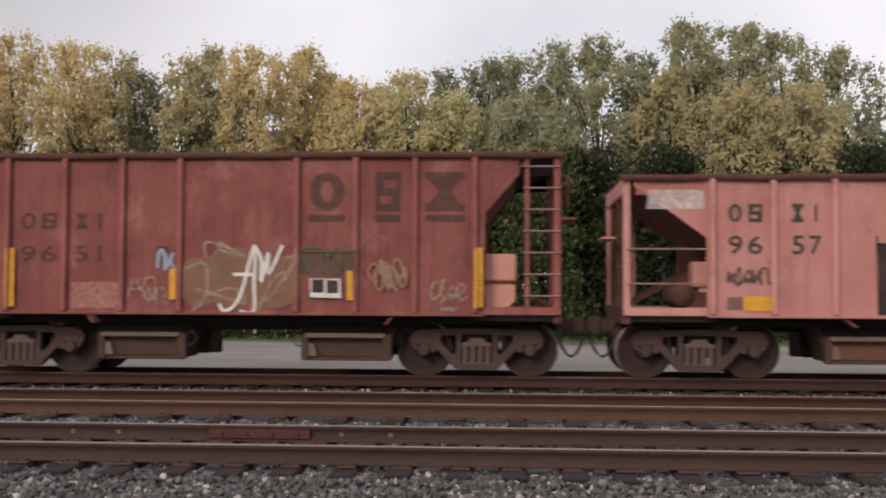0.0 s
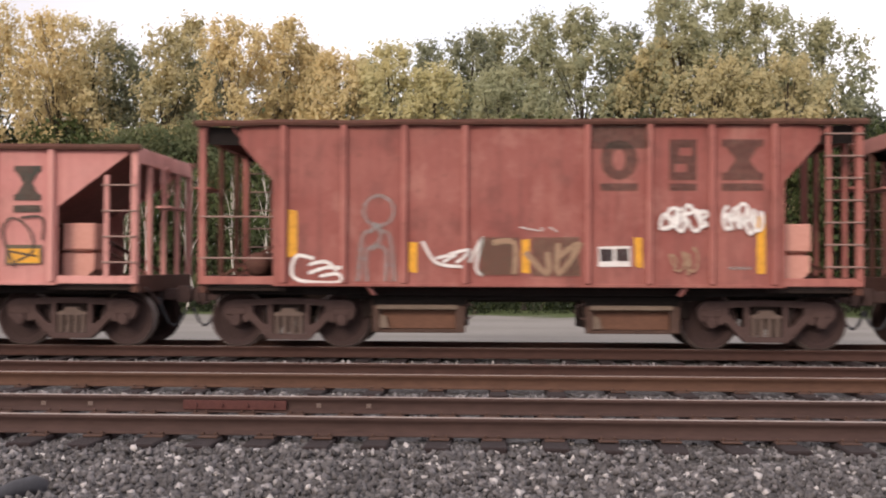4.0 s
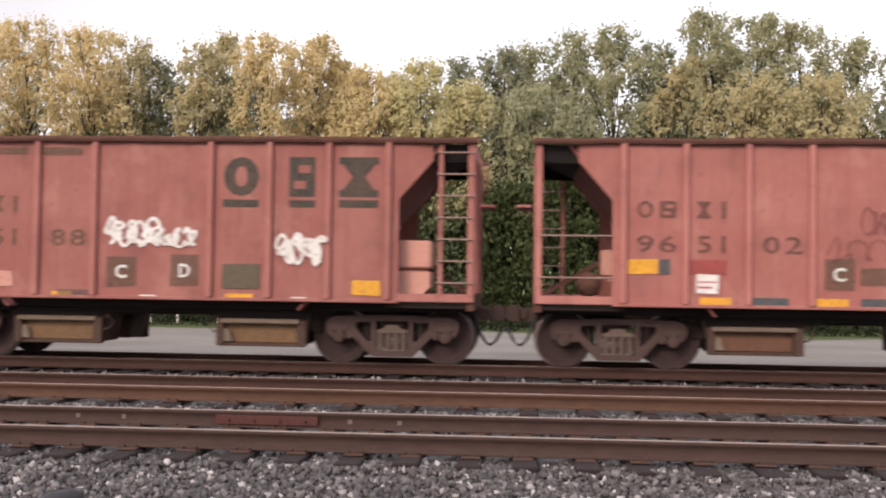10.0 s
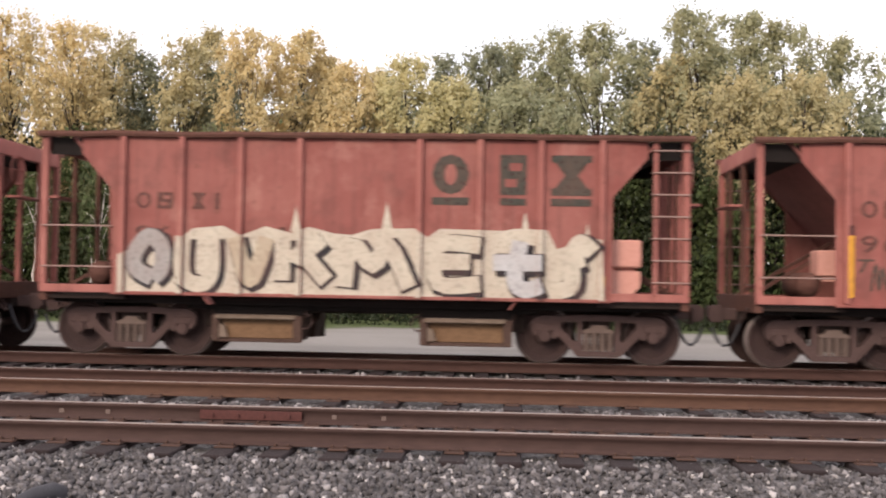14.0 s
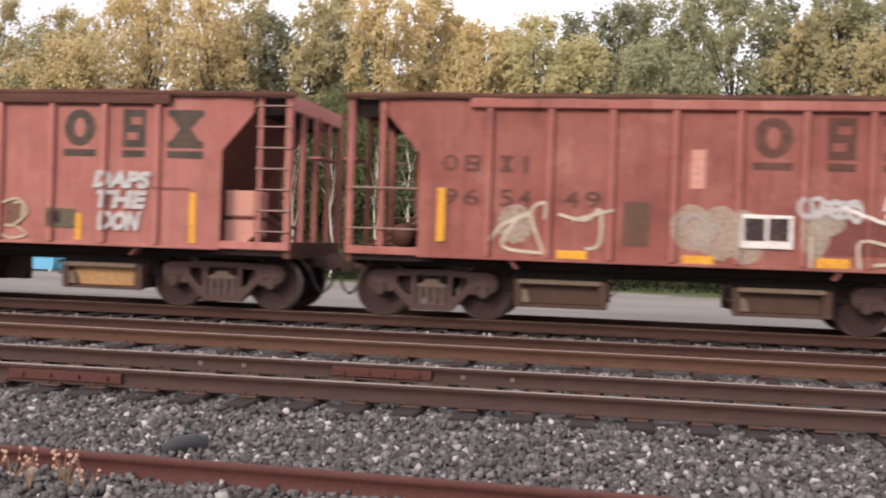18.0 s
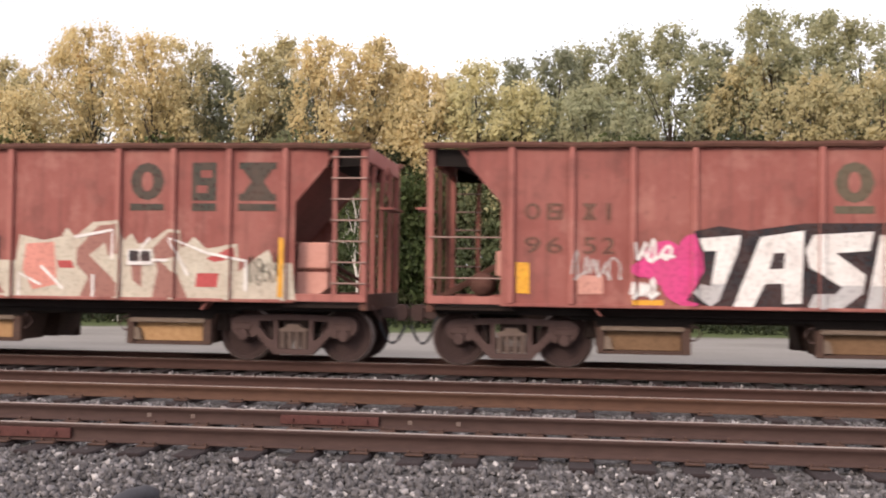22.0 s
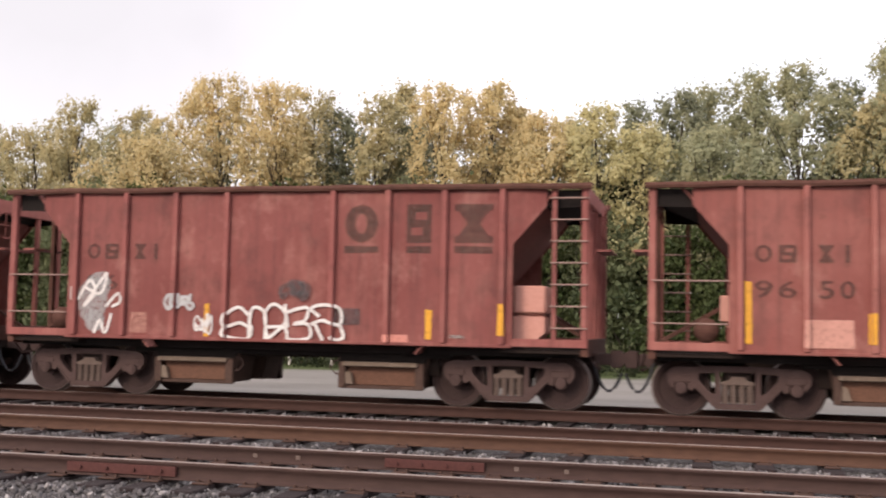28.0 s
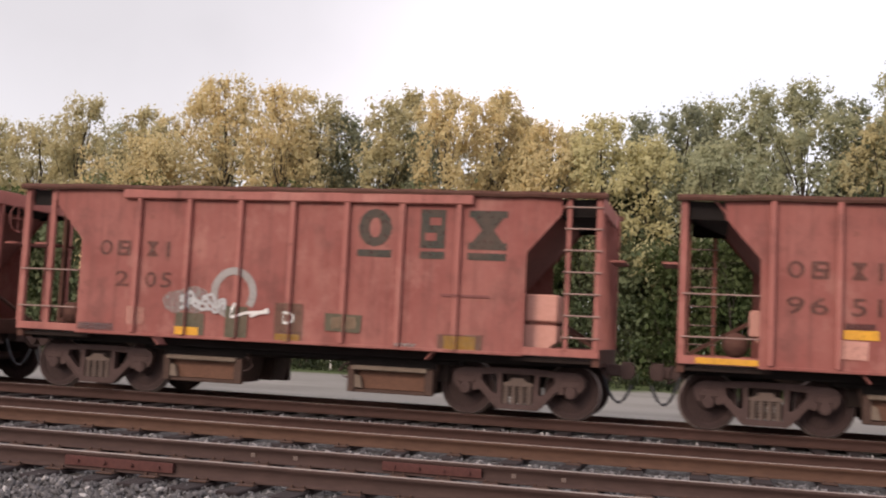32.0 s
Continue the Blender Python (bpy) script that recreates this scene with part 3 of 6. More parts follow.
def shrub(x, y, height, wide, kind, seed):
    rng = np.random.default_rng(seed)
    root = new("shrub")
    root.location = (x, y, -0.36)
    tagged(root, "leafy green shrub in the undergrowth", "shrub", "undergrowth")
    n = 90
    centres = rng.uniform((-wide, -0.8, 0.2), (wide, 0.8, height), (n, 3))
    centres[:, 0] *= 1 - 0.4 * centres[:, 2] / height
    for c in centres[::5]:
        bm = B()
        limb(bm, [Vector((c[0] * 0.3, c[1] * 0.3, 0)), Vector(c * 0.6), Vector(c)], [0.03, 0.02, 0.008], 4)
        part("stem", bm, BARK, root)
    v, q = leaf_cloud(rng, centres, rng.uniform(0.2, 0.45, n), int((3500 if y < 46 else 2200) * wide), 0.125 if y < 46 else 0.16)
    crown = new("crown", mesh_arrays("crown", v, q, [LEAF[kind]]))
    crown.parent = root


def build_trees():
    row = (  # x, y, height, half width, kind, openness
        (-23.0, 48, 13.7, 2.7, "gold", 0.0), (-19.4, 47, 13.0, 1.9, "gold", 0.0), (-18.9, 49, 13.2, 1.2, "olive", 0.2),
        (-17.6, 50, 12.4, 1.3, "dark", 0.0), (-15.1, 48, 12.6, 1.2, "olive", 0.15), (-14.5, 50, 13.6, 1.2, "olive", 0.5),
        (-13.6, 49, 11.4, 1.3, "dark", 0.1), (-11.7, 47, 12.8, 1.6, "gold", 0.1), (-10.1, 48, 13.0, 1.8, "gold", 0.1),
        (-7.0, 47, 11.3, 1.7, "gold", 0.0), (-8.8, 49, 12.1, 1.5, "gold", 0.0), (-5.8, 49, 11.3, 1.2, "green", 0.0),
        (-4.4, 46, 11.4, 1.4, "pale", 0.2), (-2.9, 46, 10.5, 1.2, "pale", 0.1), (-3.1, 50, 12.4, 0.7, "dark", 0.3),
        (-1.2, 50, 12.7, 1.5, "dark", 0.15), (0.2, 51, 13.1, 1.5, "green", 0.1), (0.1, 46, 10.3, 2.1, "green", 0.0),
        (2.2, 51, 13.9, 1.1, "green", 0.4), (4.0, 49, 13.5, 2.3, "green", 0.3), (5.9, 50, 13.1, 1.3, "dark", 0.2),
        (7.1, 48, 12.0, 1.5, "olive", 0.1), (8.4, 48, 14.0, 1.7, "green", 0.1), (10.3, 49, 14.1, 1.5, "green", 0.1),
        (9.3, 46, 10.7, 1.9, "olive", 0.0), (12.5, 49, 13.6, 1.9, "green", 0.1), (14.6, 49, 13.0, 1.5, "green", 0.15),
        (12.4, 46, 10.7, 1.8, "olive", 0.0), (17.3, 52, 10.0, 1.4, "dark", 0.0), (19.7, 52, 9.8, 1.6, "dark", 0.0),
        (23.2, 54, 10.8, 2.0, "green", 0.0), (-30.6, 47, 12.7, 1.7, "olive", 0.2), (-33.4, 48, 11.7, 1.8, "olive", 0.0),
        (-27.9, 49, 12.4, 1.5, "olive", 0.15), (-25.6, 45, 10.3, 2.6, "gold", 0.0), (-37.1, 49, 12.0, 1.9, "olive", 0.0),
        (-39.9, 48, 12.0, 2.0, "gold", 0.0), (-45.5, 50, 12.0, 2.4, "olive", 0.0), (-49.9, 50, 12.4, 2.4, "olive", 0.0),
    )
    for i, (x, y, h, w, kind, op) in enumerate(row):
        tree(x, y, h - 0.1, w * 1.3 + 0.12, kind, 100 + i, op)
    rng = random.Random(21)
    for i in range(24):  # a lower row behind
        x = -52 + 2.9 * i + rng.uniform(-0.7, 0.7)
        tree(x, rng.uniform(53, 56), (12.4 if x < -18 else 12.2 if x < -9 else 11.2 if x < -2 else 12.6) + rng.uniform(-0.9, 0.5), rng.uniform(2.0, 2.6), rng.choice(("olive", "green", "dark", "gold") if x < -6 else ("green", "dark", "olive")), 200 + i, 0, 0.45, None, 0.5)
    rng = random.Random(8)
    for i in range(36):  # undergrowth, shade put into its leaf colours, lighter towards the left
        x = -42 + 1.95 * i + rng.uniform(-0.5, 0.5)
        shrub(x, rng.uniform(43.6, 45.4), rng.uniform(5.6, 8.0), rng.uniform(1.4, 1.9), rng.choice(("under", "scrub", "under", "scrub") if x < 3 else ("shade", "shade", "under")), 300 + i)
    # a second row behind, leaves coloured near black for the shade there
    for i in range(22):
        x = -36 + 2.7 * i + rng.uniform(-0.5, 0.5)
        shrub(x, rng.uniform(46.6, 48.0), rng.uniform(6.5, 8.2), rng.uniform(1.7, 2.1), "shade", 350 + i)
    for i in range(11):  # thin birches
        x = -24.5 + 1.55 * i + rng.uniform(-0.6, 0.6)
        tree(x, rng.uniform(41.2, 42.4), rng.uniform(5.4, 6.6), rng.uniform(0.6, 0.9), rng.choice(("dark", "under")), 400 + i, 0.7, 0.45, BIRCH, 0.25)


build_trees()


def build_thickets():
    """What nobody could count: the wood behind the tree line, its shade put into the leaf colour, and the weeds along
    the yard's edge.
    """
    rng = np.random.default_rng(77)
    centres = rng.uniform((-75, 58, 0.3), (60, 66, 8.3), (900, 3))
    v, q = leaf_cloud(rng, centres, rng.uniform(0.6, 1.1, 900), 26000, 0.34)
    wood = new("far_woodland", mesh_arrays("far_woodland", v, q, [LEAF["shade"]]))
    tagged(wood, "wood close behind the tree line, shade in its leaf colour", "woodland", kind="stuff")
    # weeds take the same leaf colour with shade painted in
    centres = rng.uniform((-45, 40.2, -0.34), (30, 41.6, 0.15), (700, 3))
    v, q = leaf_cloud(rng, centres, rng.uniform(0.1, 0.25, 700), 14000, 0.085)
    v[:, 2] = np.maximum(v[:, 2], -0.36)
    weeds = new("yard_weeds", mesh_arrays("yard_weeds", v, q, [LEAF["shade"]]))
    tagged(weeds, "low green weeds along the gravel yard", "weeds", kind="stuff")


build_thickets()


# ---- hopper cars; local x along the track, the near side at negative y, z from the railhead ----
HALF = 1.55
POSTS = {"short": (-3.852, -2.889, -1.926, -0.963, 0.963, 1.926, 2.889, 3.852), "plain": tuple(0.963 * i for i in range(-3, 4)), "long": tuple(0.95 * i for i in range(-5, 6))}
WHEEL_R = 0.457


def wheelset(car, x):
    bm = B()
    rod(bm, (0, -0.95, 0), (0, 0.95, 0), 0.075, 10)
    ws = part("wheelset", bm, TRUCK, car)
    ws.location = (x, 0, WHEEL_R)
    for s in (-1, 1):
        bm = B()
        rings = [(0.10, 0.83), (0.15, 0.82), (0.16, 0.785), (0.34, 0.775), (0.37, 0.80), (WHEEL_R - 0.012, 0.81), (WHEEL_R, 0.80), (WHEEL_R, 0.715), (WHEEL_R + 0.025, 0.70), (WHEEL_R + 0.025, 0.68), (0.37, 0.675), (0.3, 0.70), (0.12, 0.68)]
        lathe(bm, [(r, y * s) for r, y in rings], 28)
        for k in range(3):
            a = 2 * math.pi * k / 3
            rod(bm, (0.085 * math.cos(a), s * 0.82, 0.085 * math.sin(a)), (0.085 * math.cos(a), s * 0.845, 0.085 * math.sin(a)), 0.018, 6)
        for f in bm.faces:
            c = f.calc_center_median()
            f.material_index = int(0.97 * WHEEL_R - 0.03 < math.hypot(c.x, c.z) and 0.705 < abs(c.y) < 0.81)
        part("wheel", bm, (WHEEL, TREAD), ws)
    return ws


def pierced(bm, outer, holes, y0, y1):
    """A cast plate with an outline in the xz plane, windows through it, between two y."""
    for y in (y0, y1):
        edges = []
        for loop in (outer, *holes):
            vs = [bm.verts.new((x, y, z)) for x, z in loop]
            edges += [bm.edges.new((vs[i], vs[(i + 1) % len(vs)])) for i in range(len(vs))]
        bmesh.ops.triangle_fill(bm, edges=edges, use_beauty=True)
    for loop in (outer, *holes):
        for i in range(len(loop)):
            (xa, za), (xb, zb) = loop[i], loop[(i + 1) % len(loop)]
            bm.faces.new([bm.verts.new(c) for c in ((xa, y0, za), (xb, y0, zb), (xb, y1, zb), (xa, y1, za))])
    bmesh.ops.remove_doubles(bm, verts=bm.verts[:], dist=0.0005)


def mirrored(half):
    """A closed outline from its right half, listed from the top middle round to the bottom middle."""
    return list(half) + [(-x, z) for x, z in reversed(half)]


def side_frame(car, x, s):
    """Cast truck frame: level top member, slanting struts, triangular windows and a square one for the springs."""
    y0, y1 = s * 0.93 - 0.07, s * 0.93 + 0.07
    up = 0.085
    outer = mirrored(((0.02, 0.725), (0.50, 0.715), (0.66, 0.70), (0.95, 0.695), (1.05, 0.655), (1.10, 0.575), (1.085, 0.46), (1.03, 0.375), (0.985, 0.36), (0.975, 0.43), (0.93, 0.47),
                      (0.80, 0.47), (0.765, 0.42), (0.755, 0.335), (0.70, 0.325), (0.645, 0.37), (0.36, 0.065), (0.30, 0.045), (0.02, 0.045)))
    window = [(0.345, 0.615), (0.60, 0.60), (0.60, 0.50), (0.46, 0.345), (0.38, 0.285), (0.345, 0.30)]
    bay = [(-0.272, 0.625), (0.272, 0.625), (0.255, 0.135), (-0.255, 0.135)]
    outer, window, bay = ([(u, w + up) for u, w in loop] for loop in (outer, window, bay))
    bm = B()
    pierced(bm, outer, (window, [(-a, b) for a, b in window], bay), y0, y1)
    frame_ = part("side_frame", bm, TRUCK, car)
    frame_.location = (x, 0, 0)
    for name, rim in (("top_flange", ((-0.62, 0.685), (0.62, 0.685), 0.035)), ("bottom_flange", ((-0.34, 0.062), (0.34, 0.062), 0.035)), ("strut_flange", ((-0.655, 0.40), (-0.36, 0.085), 0.03)), ("strut_flange", ((0.655, 0.40), (0.36, 0.085), 0.03))):
        bm = B()
        bar(bm, (rim[0][0], rim[0][1] + up), (rim[1][0], rim[1][1] + up), rim[2], y0 - 0.022, y1 + 0.022)
        part(name, bm, TRUCK, frame_)
    for k in (-0.19, -0.064, 0.064, 0.19):
        bm = B()
        for i in range(6):
            z = 0.233 + i * 0.047
            rod(bm, (k, s * 0.95, z), (k, s * 0.95, z + 0.027), 0.058, 8)
        rod(bm, (k, s * 0.95, 0.22), (k, s * 0.95, 0.515), 0.042, 6)
        part("spring", bm, SPRING, frame_)
    bm = B()
    prism(bm, ((-0.25, 0.515), (0.25, 0.515), (0.25, 0.56), (0.14, 0.59), (0.10, 0.645), (-0.10, 0.645), (-0.14, 0.59), (-0.25, 0.56)), y0 - 0.005, y1 + 0.005)
    part("bolster_end", bm, SPRING, frame_)
    for k in (-0.875, 0.875):
        bm = B()
        rod(bm, (k, s * 0.93, WHEEL_R), (k, s * 1.045, WHEEL_R), 0.105, 14, 0.095)
        rod(bm, (k, s * 1.04, WHEEL_R), (k, s * 1.06, WHEEL_R), 0.06, 8)
        part("bearing_cap", bm, TRUCK, frame_)
        bm = B()
        box(bm, k - 0.16, k + 0.16, y0 - 0.015, y1 + 0.015, 0.53, 0.66, 0.02)
        part("bearing_adapter", bm, TRUCK, frame_)


def bogie(car, x):
    for k in (-0.875, 0.875):
        wheelset(car, x + k)
    for s in (-1, 1):
        side_frame(car, x, s)
    bm = B()
    box(bm, x - 0.2, x + 0.2, -0.9, 0.9, 0.45, 0.82, 0.02)
    part("bolster", bm, STEEL_DARK, car)
    for k in (-0.55, 0.55):
        bm = B()
        box(bm, x + k - 0.04, x + k + 0.04, -0.7, 0.7, 0.28, 0.42, 0.01)
        part("brake_beam", bm, STEEL_DARK, car)


def ladder(car, x0, x1, y, z0, z1, rungs, out):
    bm = B()
    for x in (x0, x1):
        box(bm, x - 0.035, x + 0.035, y - 0.03, y + 0.03, z0, z1, 0.006)
    lad = part("ladder", bm, FLANGE, car)
    for i in range(rungs):
        z = z0 + (z1 - z0) * (i + 0.6) / rungs
        bm = B()
        rod(bm, (x0 - 0.06, y - 0.05, z), (x1 + 0.06, y - 0.05, z), 0.014, 6)
        for x in (x0 - 0.05, x1 + 0.05):
            rod(bm, (x, y - 0.05, z), (x, y + 0.02, z), 0.012, 5)
        part("rung", bm, SHEEN, lad)


def coupler(car, x, k):
    bm = B()
    box(bm, min(x, x + k * 0.35), max(x, x + k * 0.35), -0.09, 0.09, 0.74, 0.94, 0.015)
    prism(bm, [(x + k * a, b) for a, b in ((0.30, 0.70), (0.47, 0.70), (0.53, 0.78), (0.53, 0.92), (0.47, 0.99), (0.30, 0.99))], -0.15, 0.13)
    bmesh.ops.bevel(bm, geom=list(bm.edges), offset=0.012, segments=1, affect="EDGES")
    part("coupler", bm, TRUCK, car)
    bm = B()
    pts = [Vector((x + k * (0.02 + 0.47 * u), -0.34 + 0.1 * u, 0.80 - 1.55 * u * (1 - u) - 0.18 * u)) for u in np.linspace(0, 1, 9)]
    limb(bm, pts, [0.026] * 9, 7)
    part("air_hose", bm, BLACK_RUBBER, car, "black rubber brake hose")
    bm = B()
    limb(bm, [Vector((x - k * 0.1, -0.5, 0.98)), Vector((x + k * 0.12, -0.62, 0.72)), Vector((x + k * 0.2, -0.85, 0.70)), Vector((x + k * 0.12, -1.3, 0.98))], [0.018] * 4, 6)
    part("uncoupling_lever", bm, TRUCK, car)


def hopper(kind):
    """One car. 'short' is the tall ten-metre car, 'long' the lower pink one with closed triangular ends."""
    short = kind != "long"
    plain = kind == "plain"
    car = new("hopper_car")
    E = 5.226 if short else 6.14                # half length over the end posts
    TOP = 3.66 if short else 3.29
    SILL = 1.04
    posts = POSTS[kind]
    C = 4.02 if short else 4.84               # where the side sheet is cut upright
    if short:
        cut = ((-C, SILL), (-C, 2.68), (-4.56, 3.30), (-4.56, TOP - 0.03))
    else:
        cut = ((-C, SILL), (-C, 2.28), (-E + 0.16, 3.12), (-E + 0.16, TOP - 0.03))
    outline = cut + tuple((-x, z) for x, z in reversed(cut))
    for s in (-1, 1):
        y = s * HALF
        bm = B()
        prism(bm, outline, y, y - s * 0.02)
        sheet = part("side_sheet", bm, PAINT, car)
        for x in posts:
            bm = B()
            box(bm, x - 0.045, x + 0.045, min(y, y + s * 0.085), max(y, y + s * 0.085), SILL + 0.03, TOP - 0.05, 0.01)
            part("side_post", bm, FLANGE, sheet)
        bm = B()   # top chord: a dented bulb angle
        k = 26
        rng = random.Random(4 if short else 9)
        L = E + 0.06
        loop = ((-0.02, -0.09), (0.09, -0.09), (0.105, -0.045), (0.09, 0.0), (-0.02, 0.0))
        rings = []
        for i in range(k + 1):
            x = -L + 2 * L * i / k
            dz, dy = rng.uniform(-0.012, 0.008), rng.uniform(-0.012, 0.012)
            rings.append([bm.verts.new((x, y + s * (a + dy), TOP + b + dz)) for a, b in loop])
        for a, b in zip(rings, rings[1:]):
            for j in range(5):
                bm.faces.new((a[j], a[(j + 1) % 5], b[(j + 1) % 5], b[j]))
        bm.faces.new(rings[0])
        bm.faces.new(rings[-1])
        part("top_chord", bm, TOPCHORD, car)
        if plain:
            bm = B()
            box(bm, -3.2, 3.12, min(y + s * 0.003, y + s * 0.10), max(y + s * 0.003, y + s * 0.10), TOP - 0.24, TOP - 0.075, 0.02)
            part("top_band", bm, BANDPAINT, car)
        bm = B()
        box(bm, -C, C, min(y + s * 0.004, y + s * 0.05), max(y + s * 0.004, y + s * 0.05), SILL - 0.025, SILL + 0.03, 0.008)
        part("side_sill", bm, PAINT, car)
        # flange set back under the side, coloured as dark as its shade
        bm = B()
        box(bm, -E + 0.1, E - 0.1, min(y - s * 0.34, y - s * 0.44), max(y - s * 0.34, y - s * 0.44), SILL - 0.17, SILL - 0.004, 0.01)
        part("sill_flange", bm, SHADOW_DARK, car)
        for x in (-E + 0.05, E - 0.05):
            bm = B()
            box(bm, x - 0.055, x + 0.055, min(y, y - s * 0.10), max(y, y - s * 0.10), SILL, TOP - 0.08, 0.01)
            part("corner_post", bm, FLANGE, car)
        if plain:
            bm = B()
            box(bm, -4.70, -4.60, min(y - s * 0.01, y - s * 0.09), max(y - s * 0.01, y - s * 0.09), SILL + 0.1, TOP - 0.1, 0.008)
            part("end_upright", bm, FLANGE, car)
        for k in (-1, 1):
            bm = B()
            box(bm, min(k * C, k * E), max(k * C, k * E), min(y + s * 0.006, y - s * 0.03), max(y + s * 0.006, y - s * 0.03), SILL, SILL + 0.13, 0.008)
            part("end_sill_plate", bm, FLANGE, car)
    # ladders at the right end of the near side and its opposite corner, grab irons at the others
    lx = 4.69 if short else 5.64
    ladder(car, lx, E - 0.06, -HALF + 0.01, SILL + 0.1, TOP - 0.1 if short else TOP - 0.5, 7 if short else 4, -1)
    ladder(car, -E + 0.06, -lx, HALF + 0.03, SILL + 0.1, TOP - 0.1, 7, 1)
    for z in ((1.46, 2.12) if short else (1.55, 2.1)):
        bm = B()
        rod(bm, (-E + 0.05, -HALF - 0.05, z), (-C, -HALF - 0.05, z), 0.014, 6)
        for x in (-E + 0.06, -C - 0.01):
            rod(bm, (x, -HALF - 0.05, z), (x, -HALF + 0.03, z), 0.012, 5)
        part("grab_iron", bm, SHEEN, car)
    for k in (-1, 1):
        # sloping end sheet of the hopper, and the apron from its lip to the end beam
        bm = B()
        a = ((4.72, TOP - 0.06), (2.40, SILL - 0.15)) if short else ((E - 0.08, TOP - 0.03), (2.5, SILL - 0.15))
        d = Vector((a[1][0] - a[0][0], a[1][1] - a[0][1])).normalized()
        nrm = Vector((-d.y, d.x)) * 0.03
        p = [(k * u, w) for u, w in (a[0], a[1], (a[1][0] + nrm.x, a[1][1] + nrm.y), (a[0][0] + nrm.x, a[0][1] + nrm.y))]
        prism(bm, p, -HALF + 0.025, HALF - 0.025)
        part("slope_sheet", bm, SLOPE, car)
        if short:
            # apron and its cheeks, painted with the deep shade of the open end
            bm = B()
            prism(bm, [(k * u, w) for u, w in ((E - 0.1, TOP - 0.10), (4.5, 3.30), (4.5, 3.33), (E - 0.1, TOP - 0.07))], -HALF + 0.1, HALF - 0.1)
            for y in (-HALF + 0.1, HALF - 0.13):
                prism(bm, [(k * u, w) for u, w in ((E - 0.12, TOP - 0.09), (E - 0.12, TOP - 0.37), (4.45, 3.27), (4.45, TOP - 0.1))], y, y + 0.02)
            part("end_apron", bm, SHADOW_DARK, car)
        # end structure: cross beams and upright posts
        bm = B()
        x = k * (E - 0.05)
        box(bm, x - 0.05, x + 0.05, -HALF + 0.05, HALF - 0.05, TOP - 0.30, TOP - 0.04, 0.01)
        part("end_top_beam", bm, FLANGE, car)
        bm = B()
        box(bm, x - 0.06, x + 0.06, -HALF + 0.05, HALF - 0.05, SILL - 0.14, SILL + 0.14, 0.01)
        part("end_sill", bm, TOPCHORD, car)
        for y in (-0.78, 0.0, 0.78) if k > 0 else (-0.3, 0.78):
            bm = B()
            box(bm, x - 0.04, x + 0.04, y - 0.045, y + 0.045, SILL + 0.1, TOP - 0.28, 0.008)
            part("end_post", bm, FLANGE if k > 0 else TOPCHORD, car)
        for y in (-0.5, 0.5):
            bm = B()
            limb(bm, [Vector((k * (E - 0.08), y, SILL + 0.1)), Vector((k * (C - 0.7), y, 2.2))], [0.04, 0.04], 4)
            part("slope_brace", bm, TOPCHORD, car)
        # platform floor and running board at the end
        bm = B()
        box(bm, min(k * (C - 0.2), k * E), max(k * (C - 0.2), k * E), -HALF + 0.1, HALF - 0.1, SILL - 0.1, SILL - 0.04)
        part("end_platform", bm, STEEL_DARK, car)
        bm = B()
        if short:
            box(bm, min(k * 5.28, k * 5.53), max(k * 5.28, k * 5.53), -0.75, 0.2, 2.62, 2.66, 0.006)
        else:
            box(bm, min(k * 6.19, k * 6.42), max(k * 6.19, k * 6.42), -0.75, 0.2, 2.3, 2.34, 0.006)
        part("crossover_step", bm, FLANGE, car)
        coupler(car, k * (E - 0.05), k)
    # brake gear: box on the near side right, air tank left, hand-brake wheel on the end
    bm = B()
    box(bm, C - 0.04, C + 0.50, -1.25, -0.6, 1.58, 2.03, 0.03)
    prism(bm, ((C - 0.04, 1.53), (C + 0.48, 1.53), (C + 0.48, 1.27), (C + 0.36, 1.16), (C - 0.04, 1.16)), -1.22, -0.6)
    box(bm, C + 0.02, C + 0.42, -1.1, -0.7, 1.50, 1.60)
    gear = part("brake_cylinder_box", bm, BOXPAINT, car, "pale pink brake equipment box")
    bm = B()
    lathe(bm, [(0.02, -0.55), (0.16, -0.52), (0.2, -0.45), (0.2, 0.45), (0.16, 0.52), (0.02, 0.55)], 14)
    tank = part("air_tank", bm, TOPCHORD, car, smooth=True)
    tank.location = (-C - 0.33, -0.75, 1.36)
    bm = B()
    box(bm, -C - 0.12, -C + 0.32, -1.0, -0.55, 1.50, 1.92, 0.02)
    box(bm, -C - 0.02, -C + 0.22, -0.95, -0.6, 1.42, 1.52)
    part("valve_box", bm, BOXPAINT, car, "pale pink valve box")
    bm = B()
    ring = [[bm.verts.new((0.014 * math.sin(q), (0.26 + 0.014 * math.cos(q)) * math.cos(a), (0.26 + 0.014 * math.cos(q)) * math.sin(a))) for q in (1.2566 * j for j in range(5))] for a in (0.3927 * i for i in range(16))]
    for i in range(16):
        u, w = ring[i], ring[(i + 1) % 16]
        for j in range(5):
            bm.faces.new((u[j], u[(j + 1) % 5], w[(j + 1) % 5], w[j]))
    hb = part("hand_brake_wheel", bm, FLANGE, car)
    hb.location = (E + 0.16, -0.55, TOP - 0.55)
    for d in ((0, 0.25, 0), (0, 0, 0.25)):
        bm = B()
        rod(bm, tuple(-c for c in d), d, 0.012, 5)
        part("spoke", bm, FLANGE, hb)
    # centre sill and hopper body below the sill
    bm = B()
    box(bm, -E, E, -0.32, 0.32, 0.76, SILL - 0.02, 0.01)
    part("centre_sill", bm, STEEL_DARK, car)
